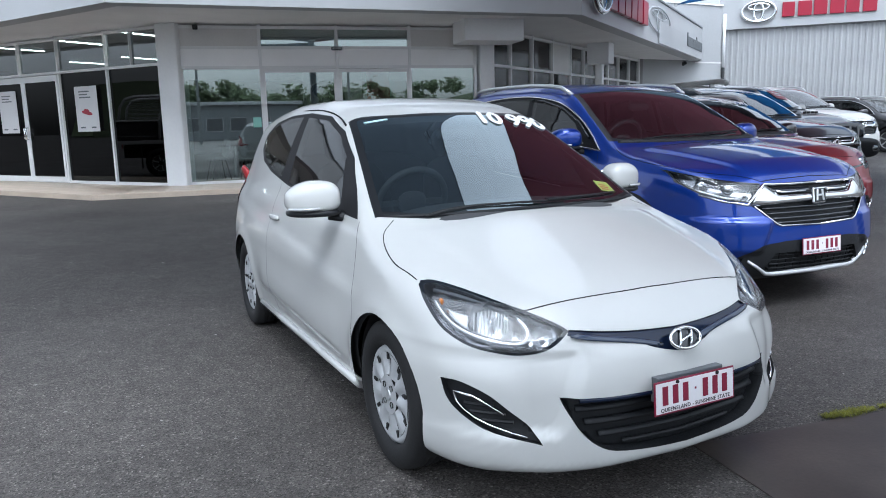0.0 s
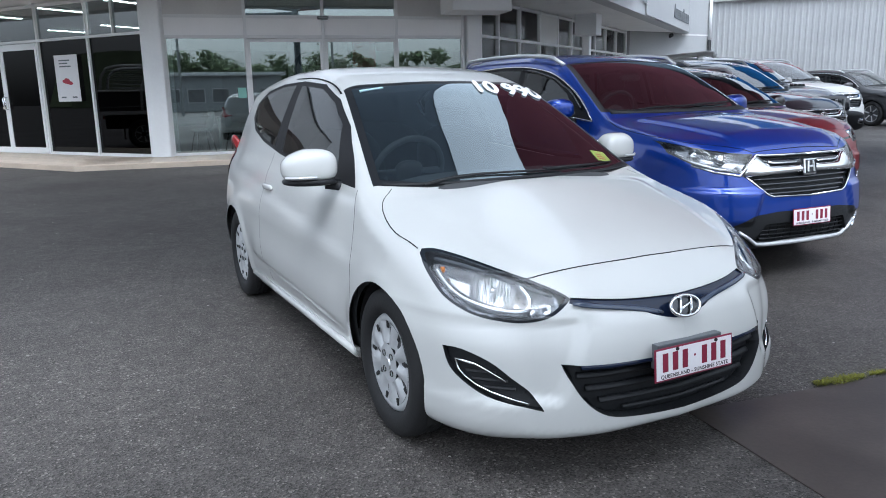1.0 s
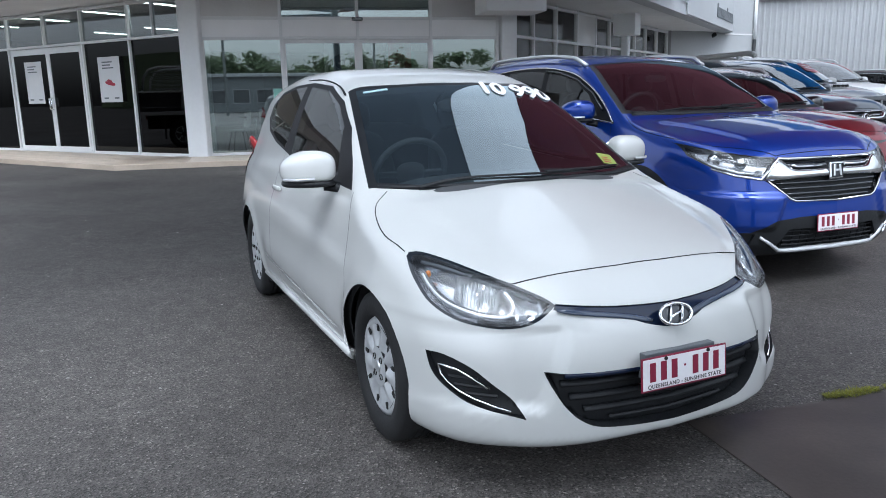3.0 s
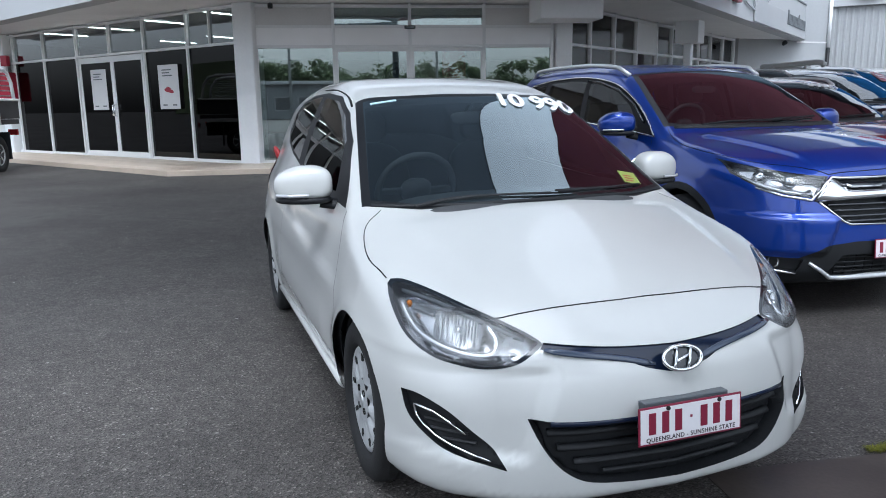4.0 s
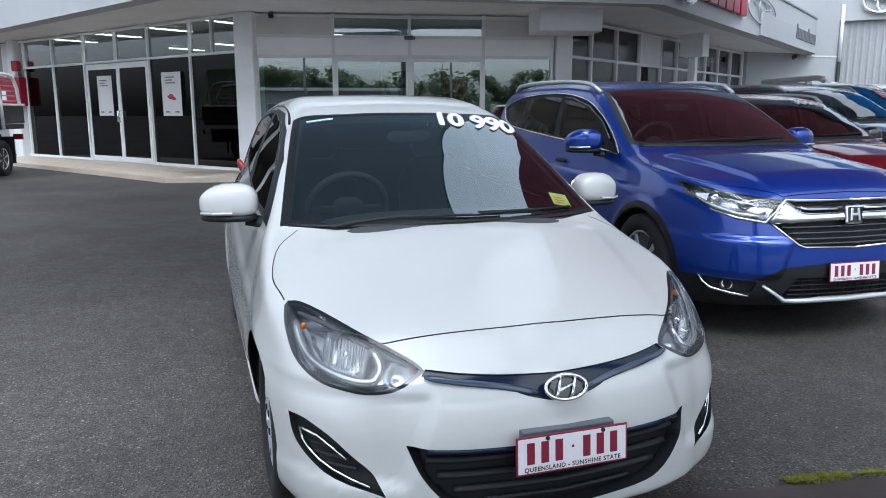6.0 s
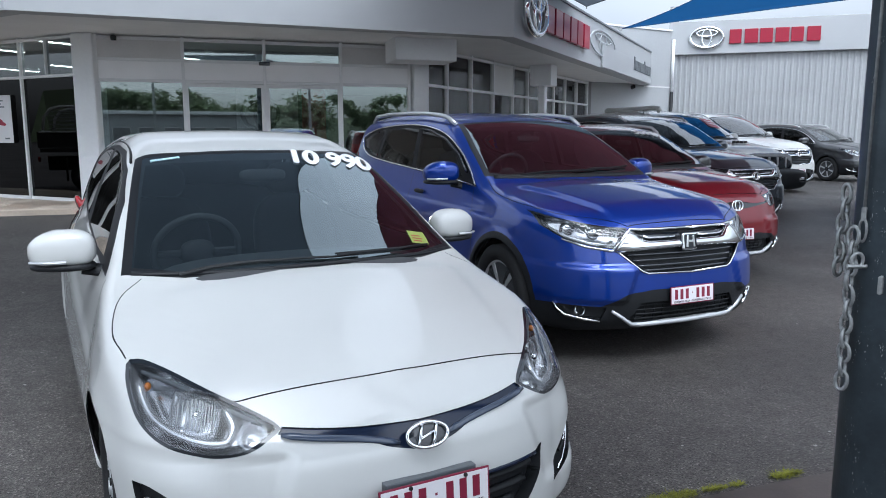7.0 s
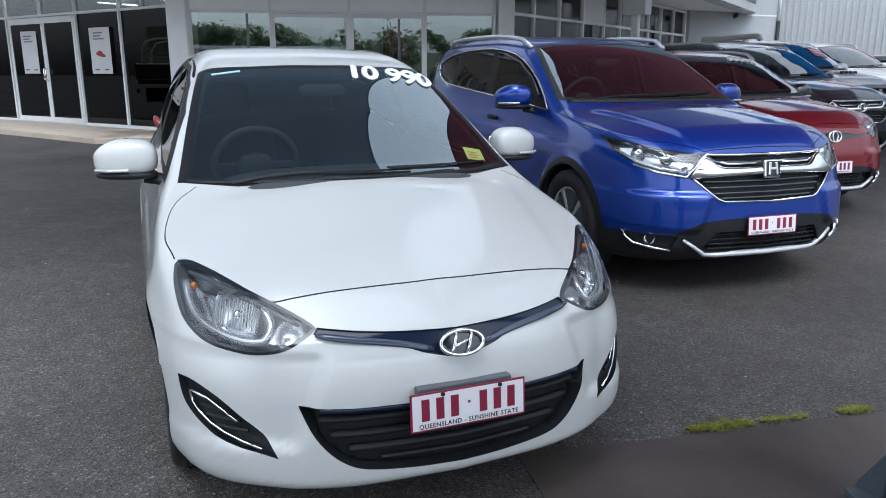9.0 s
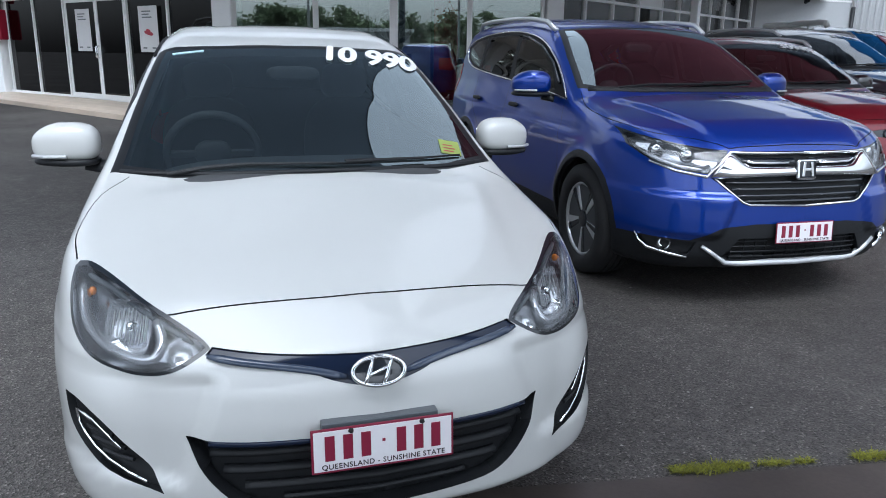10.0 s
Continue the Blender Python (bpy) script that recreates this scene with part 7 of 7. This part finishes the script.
def sun_visor_trim(car, spec):
    k = spec.get("scale", (1, 1, 1))
    for o in (-1, 1):
        pts = [(-1.62, 1.20), (-1.80, 1.325), (-2.10, 1.445), (-2.45, 1.515), (-2.7, 1.535)]
        part("weather_shield", tube([(x * k[0], o * (float(spec["plan"](np.array(x)) + spec["section"](np.array(z))) + 0.012) * k[1], z * k[2]) for x, z in pts], 0.026, 8, flat=0.35), GLOSSBLACK, car, "smoked plastic weather shield", smooth=True)


sun_visor_trim(suv, SUV)


def scaled(spec, k):
    s = dict(spec)
    s["scale"] = k
    return s


def other(name, label, x, y, turn, k, colour, look_over, badge, plate_label, price=None, rails=True, detail=0.6):
    spec = scaled(SUV, k)
    look_of = dict(SUV_LOOK)
    look_of.update(fine=1.0, glass=PLAINGLASS)
    look_of.update(look_over)
    car = build_car(name, label, pose(x, y, rise(x, y), 0, 0, turn), spec, look_of, colour, detail)
    suv_grille(car, spec, badge, look_over.get("bars", True))
    number_plate(car, pose(0.012 * k[0] + 0.006, 0.0, look_over.get("plate_z", 0.452) * k[2], 0, -4, 0), label=plate_label)
    suv_extras(car, spec, rails)
    if price:
        tx = bold(price, 0.20, 0.008, 0.12, 0.95, 0.9)
        bm = stuck(tx, SUV, (-2.0, 0.34), -3, 0.012)
        part("price_lettering", turned(bm, Matrix.Diagonal((*k, 1))), DECAL, car, "white price numerals on the windscreen")
    return car


crossover = other("crossover_car", "maroon crossover with a price on its windscreen", 4.07, 7.62, -69, (0.95, 0.967, 0.935), RED_PAINT,
                  dict(mirror_mat=BLACK_PAINT, bars=False, slim_mat=GLOSSBLACK, slim_deep=0.006, plate_z=0.50, wheel="six",
                       slim=[[(-0.62, 0.845), (-0.30, 0.815), (-0.10, 0.835), (0.10, 0.835), (0.30, 0.815), (0.62, 0.845), (0.60, 0.825), (0.28, 0.785), (0.10, 0.765), (-0.10, 0.765), (-0.28, 0.785), (-0.60, 0.825)]],
                       low=[[(-0.60, 0.30), (-0.50, 0.43), (0.50, 0.43), (0.60, 0.30), (0.40, 0.265), (-0.40, 0.265)]]), ("oval", 0.80), "white number plate with dark characters", "30990", True)
grey_suv = other("suv_car", "dark grey sport utility car with roof rails", 5.65, 10.6, -68, (1.0, 0.98, 1.01), GREY_PAINT,
                 dict(wheel="six"), ("oval", 0.80), "white number plate with dark characters")
white_ute = other("pickup_car", "white four-wheel-drive with a scooped bonnet", 7.05, 13.25, -68, (1.05, 1.0, 1.08), W_PAINT,
                  dict(wheel="six", bars=False, slim_mat=GLOSSBLACK), ("oval", 0.80), "white number plate with dark characters", None, False)
white_wagon = other("wagon_car", "white four-wheel-drive wagon with roof rack", 9.75, 17.2, -66, (1.04, 1.01, 1.12), W_PAINT,
                    dict(wheel="six"), ("oval", 0.80), "white number plate with dark characters", detail=0.5)
dark_suv = other("suv_car", "black sport utility car parked by the workshop", 14.2, 21.3, -68, (1.0, 0.98, 0.99), BLACK_PAINT,
                 dict(wheel="six"), ("oval", 0.80), "white number plate with dark characters", detail=0.5)
back_wagon = other("wagon_car", "white four-wheel-drive wagon with a covered spare wheel", 10.75, 13.7, 55, (1.04, 1.01, 1.12), W_PAINT,
                   dict(wheel="six", back=[(-0.68, 1.15), (-0.60, 1.50), (0.60, 1.50), (0.68, 1.15)]), ("oval", 0.80), "white number plate with dark characters", None, False)


def wagon_rear(car):
    """Covered spare wheel, rear plate, bumper, tow hitch and badge of the wagon seen from behind."""
    xr = -4.78
    cover = part("spare_wheel_cover", turned(lathe([(0.0, 0.36), (-0.05, 0.385), (-0.17, 0.375), (-0.20, 0.33), (-0.215, 0.0)], 48), pose(xr + 0.02, -0.16, 1.08, 0, 0, 90) @ Matrix.Diagonal((1, -1, 1, 1))), W_PAINT, car, "white moulded spare wheel cover", smooth=True)
    part("cover_handle", box(xr - 0.20, -0.26, 1.07, xr - 0.185, -0.05, 1.085, 0.003), SATIN, cover)
    part("rear_bumper", turned(blob(0.14, 0.90, 0.10, 4, 14, 36), pose(xr + 0.05, 0, 0.66)), W_PAINT, car, smooth=True)
    part("bumper_underside", box(xr - 0.05, -0.82, 0.46, xr + 0.2, 0.82, 0.57, 0.02), PLASTIC, car)
    part("tow_hitch", box(xr - 0.16, -0.07, 0.47, xr + 0.05, 0.07, 0.63, 0.01), PLASTIC, car)
    part("plate_recess", box(xr - 0.02, 0.22, 0.80, xr + 0.06, 0.72, 1.06, 0.02), PLASTIC, car)
    number_plate(car, pose(xr - 0.024, 0.47, 0.865, 0, 0, 180), label="white number plate with dark characters")
    part("name_bar", box(xr - 0.03, 0.30, 0.985, xr - 0.018, 0.62, 1.01), DECAL, car)
    ring_sign(car, pose(xr - 0.005, 0.50, 1.19, 0, 0, -90), 0.075, 0.055, 0.009)
    for o in (-1, 1):
        part("rear_lamp", turned(blob(0.05, 0.09, 0.22, 3.5, 14, 24), pose(xr + 0.08, o * 0.80, 1.1)), REDLENS, car, "red tail lamp", smooth=True)


wagon_rear(back_wagon)


def scoop(car, k):
    bm = turned(blob(0.22, 0.26, 0.05, 3.2, 12, 28), pose(-0.82 * k[0], 0, 1.105 * k[2], 0, 4, 0))
    sc = part("bonnet_scoop", bm, W_PAINT, car, smooth=True)
    for i in range(4):
        part("scoop_slot", box(-0.62 * k[0], -0.18 + i * 0.095, 1.11 * k[2] - 0.01, -0.60 * k[0], -0.11 + i * 0.095, 1.11 * k[2] + 0.03, 0.004), SEAM, sc)


scoop(white_ute, (1.05, 1.0, 1.08))


def bull_bar(car, k, material):
    bb = part("bull_bar", turned(blob(0.17, 0.90, 0.19, 4, 14, 32), pose(0.02, 0, 0.56)), material, car, "black steel bar bumper", smooth=True)
    part("grille_panel", turned(blob(0.07, 0.60, 0.16, 4.5, 12, 28), pose(-0.02, 0, 0.86, 0, -8, 0)), GLOSSBLACK, bb, smooth=True)
    for i in range(5):
        part("grille_bar", box(0.03, -0.40 + i * 0.2 - 0.02, 0.76, 0.058, -0.40 + i * 0.2 + 0.02, 0.95, 0.006), SATIN, bb)
    for o in (-1, 1):
        part("lamp", turned(blob(0.03, 0.07, 0.05, 3, 8, 16), pose(0.17, o * 0.68, 0.55)), CHROME, bb)


bull_bar(white_ute, (1, 1, 1), PLASTIC)


def roof_rack(car, k):
    rack = part("roof_rack", tube([(-3.9, -0.55, 1.83), (-3.88, -0.55, 1.855), (-2.4, -0.55, 1.87), (-2.25, -0.55, 1.85), (-2.2, -0.55, 1.81)], 0.055, 12), W_PAINT, car, "white rolled awning case", smooth=True)
    for x in (-3.5, -2.6):
        part("foot", box(x - 0.03, -0.62, 1.74, x + 0.03, -0.50, 1.82, 0.01), SATIN, rack)


roof_rack(white_ute, (1, 1, 1))


def red_card(car, spec, k):
    bm = turned(stuck(box(-0.15, -0.17, 0, 0.15, 0.17, 0.0006), SUV, (-1.78, 0.44), -4, 0.012), Matrix.Diagonal((*k, 1)))
    cd = part("price_card", bm, SIGNRED, car, "red price card on the windscreen")
    for i in range(2):
        part("card_line", turned(stuck(box(-0.10, -0.05 + i * 0.09, 0, 0.10, -0.015 + i * 0.09, 0.0006), SUV, (-1.78, 0.44), -4, 0.015), Matrix.Diagonal((*k, 1))), DECAL, cd)
    for i in range(5):
        part("price_bar", turned(stuck(box(-0.30 + i * 0.125, -0.05, 0, -0.21 + i * 0.125, 0.05, 0.0006), SUV, (-2.03, 0.30), -3, 0.012), Matrix.Diagonal((*k, 1))), DECAL, car)


red_card(white_ute, SUV, (1.05, 1.0, 1.08))
for i in range(5):
    part("price_bar", turned(stuck(box(-0.25 + i * 0.10, -0.04, 0, -0.18 + i * 0.10, 0.04, 0.0006), SUV, (-2.03, 0.36), -3, 0.012), Matrix.Diagonal((1.0, 0.98, 1.01, 1))), DECAL, grey_suv)


# ---- the tray-back truck by the left front ----
TRAYSTEEL = mat("weathered_tray_steel", (0.06, 0.06, 0.064), 0.7, 0.0, grain=0.15, scale=30, spread=0.2, big=3)


def tray_truck():
    t = thing("tray_truck", "tray-back work truck with a silver hoop frame", "truck", pose(-10.62, 12.62, 0.14, 0, 0, 284), "cars for sale in the yard")
    bed = part("tray", box(-2.2, -0.88, 0.95, 0.0, 0.88, 1.05, 0.01), TRAYSTEEL, t, "grey metal tray")
    for o in (-1, 1):
        part("drop_side", box(-2.2, o * 0.88 - 0.02, 1.06, 0.0, o * 0.88 + 0.02, 1.44, 0.01), TRAYSTEEL, bed)
        part("side_rib", tube([(-2.2, o * 0.91, 1.44), (0.0, o * 0.91, 1.44)], 0.025, 8), ALU, bed)
        part("hoop", tube([(-2.12, o * 0.86, 1.40), (-2.06, o * 0.86, 1.78), (-1.92, o * 0.86, 1.98), (-1.70, o * 0.86, 2.04), (-0.55, o * 0.86, 2.06)], 0.035, 10), ALU, t, "silver tubular hoop", smooth=True)
        part("hoop", tube([(-1.18, o * 0.92, 0.96), (-1.16, o * 0.92, 1.50), (-1.0, o * 0.90, 1.86), (-0.75, o * 0.88, 2.04)], 0.035, 10), ALU, t, smooth=True)
        for i in range(5):
            part("mesh_bar", tube([(-1.95, o * 0.86, 1.52 + i * 0.10), (-1.15, o * 0.86, 1.52 + i * 0.10)], 0.012, 6), STEEL, t)
    part("tail_board", box(-2.24, -0.88, 1.06, -2.20, 0.88, 1.44, 0.01), TRAYSTEEL, bed)
    part("chassis", box(-2.1, -0.45, 0.5, 2.6, 0.45, 0.84, 0.02), PLASTIC, t)
    part("cab", turned(blob(0.95, 0.88, 0.62, 5, 20, 36), pose(1.1, 0, 1.18)), GREY_PAINT, t, smooth=True)
    part("bonnet", turned(blob(0.75, 0.84, 0.30, 5, 16, 32), pose(2.4, 0, 0.88)), GREY_PAINT, t, smooth=True)
    part("cab_window", box(0.5, -0.90, 1.30, 1.5, 0.90, 1.62, 0.05), GLOSSBLACK, t)
    for x in (-1.2, 2.2):
        for o in (-1, 1):
            wheel(t, x, o * 0.76, 0.37, 0.235, "six", 0.21, o)
    for o in (-1, 1):
        part("mud_flap", box(-1.66, o * 0.76 - 0.13, 0.25, -1.64, o * 0.76 + 0.13, 0.8, 0.003), PLASTIC, t)
        part("rear_lamp", box(-2.26, o * 0.72 - 0.1, 0.72, -2.22, o * 0.72 + 0.1, 0.84, 0.01), REDLENS, t, "red tail lamp")
    return t


tray_truck()
cabinet = thing("hose_cabinet", "red wall cabinet with a white label by the end column", "cabinet", pose(-13.64, 19.0, 1.60, 0, 0, -8))
part("body", box(-0.36, 0.0, 0.0, 0.30, 0.26, 0.76, 0.03), SIGNRED, cabinet)
part("door", box(-0.33, -0.015, 0.03, 0.27, -0.001, 0.73, 0.006), SIGNRED, cabinet)
part("label", box(-0.30, -0.020, 0.16, -0.16, -0.014, 0.40), DECAL, cabinet)
bell = thing("alarm_bell", "small red alarm box above the cabinet", "alarm box", pose(-13.53, 19.05, 2.52, 0, 0, -8))
part("body", box(-0.10, 0.0, 0.0, 0.10, 0.14, 0.28, 0.03), SIGNRED, bell)
part("bracket", box(-0.03, 0.10, -0.20, 0.03, 0.16, 0.02, 0.004), STEEL, bell)
part("bracket", box(-0.03, 0.13, -0.20, 0.03, 0.22, 0.25, 0.004), STEEL, bell)

# ---- tiles of the walkway ----
tile_shape = box(-0.296, -0.206, -0.012, 0.296, 0.206, 0.0, 0.003, 1)
tile_data = bpy.data.meshes.new("tile")
tile_shape.to_mesh(tile_data)
tile_shape.free()
tile_data.materials.append(TILE)
for p, a in rows_of_tiles:
    ob = new("tile", tile_data)
    ob.parent = plinth
    ob.matrix_basis = pose(p.x, p.y, FLOOR, 0, 0, a)
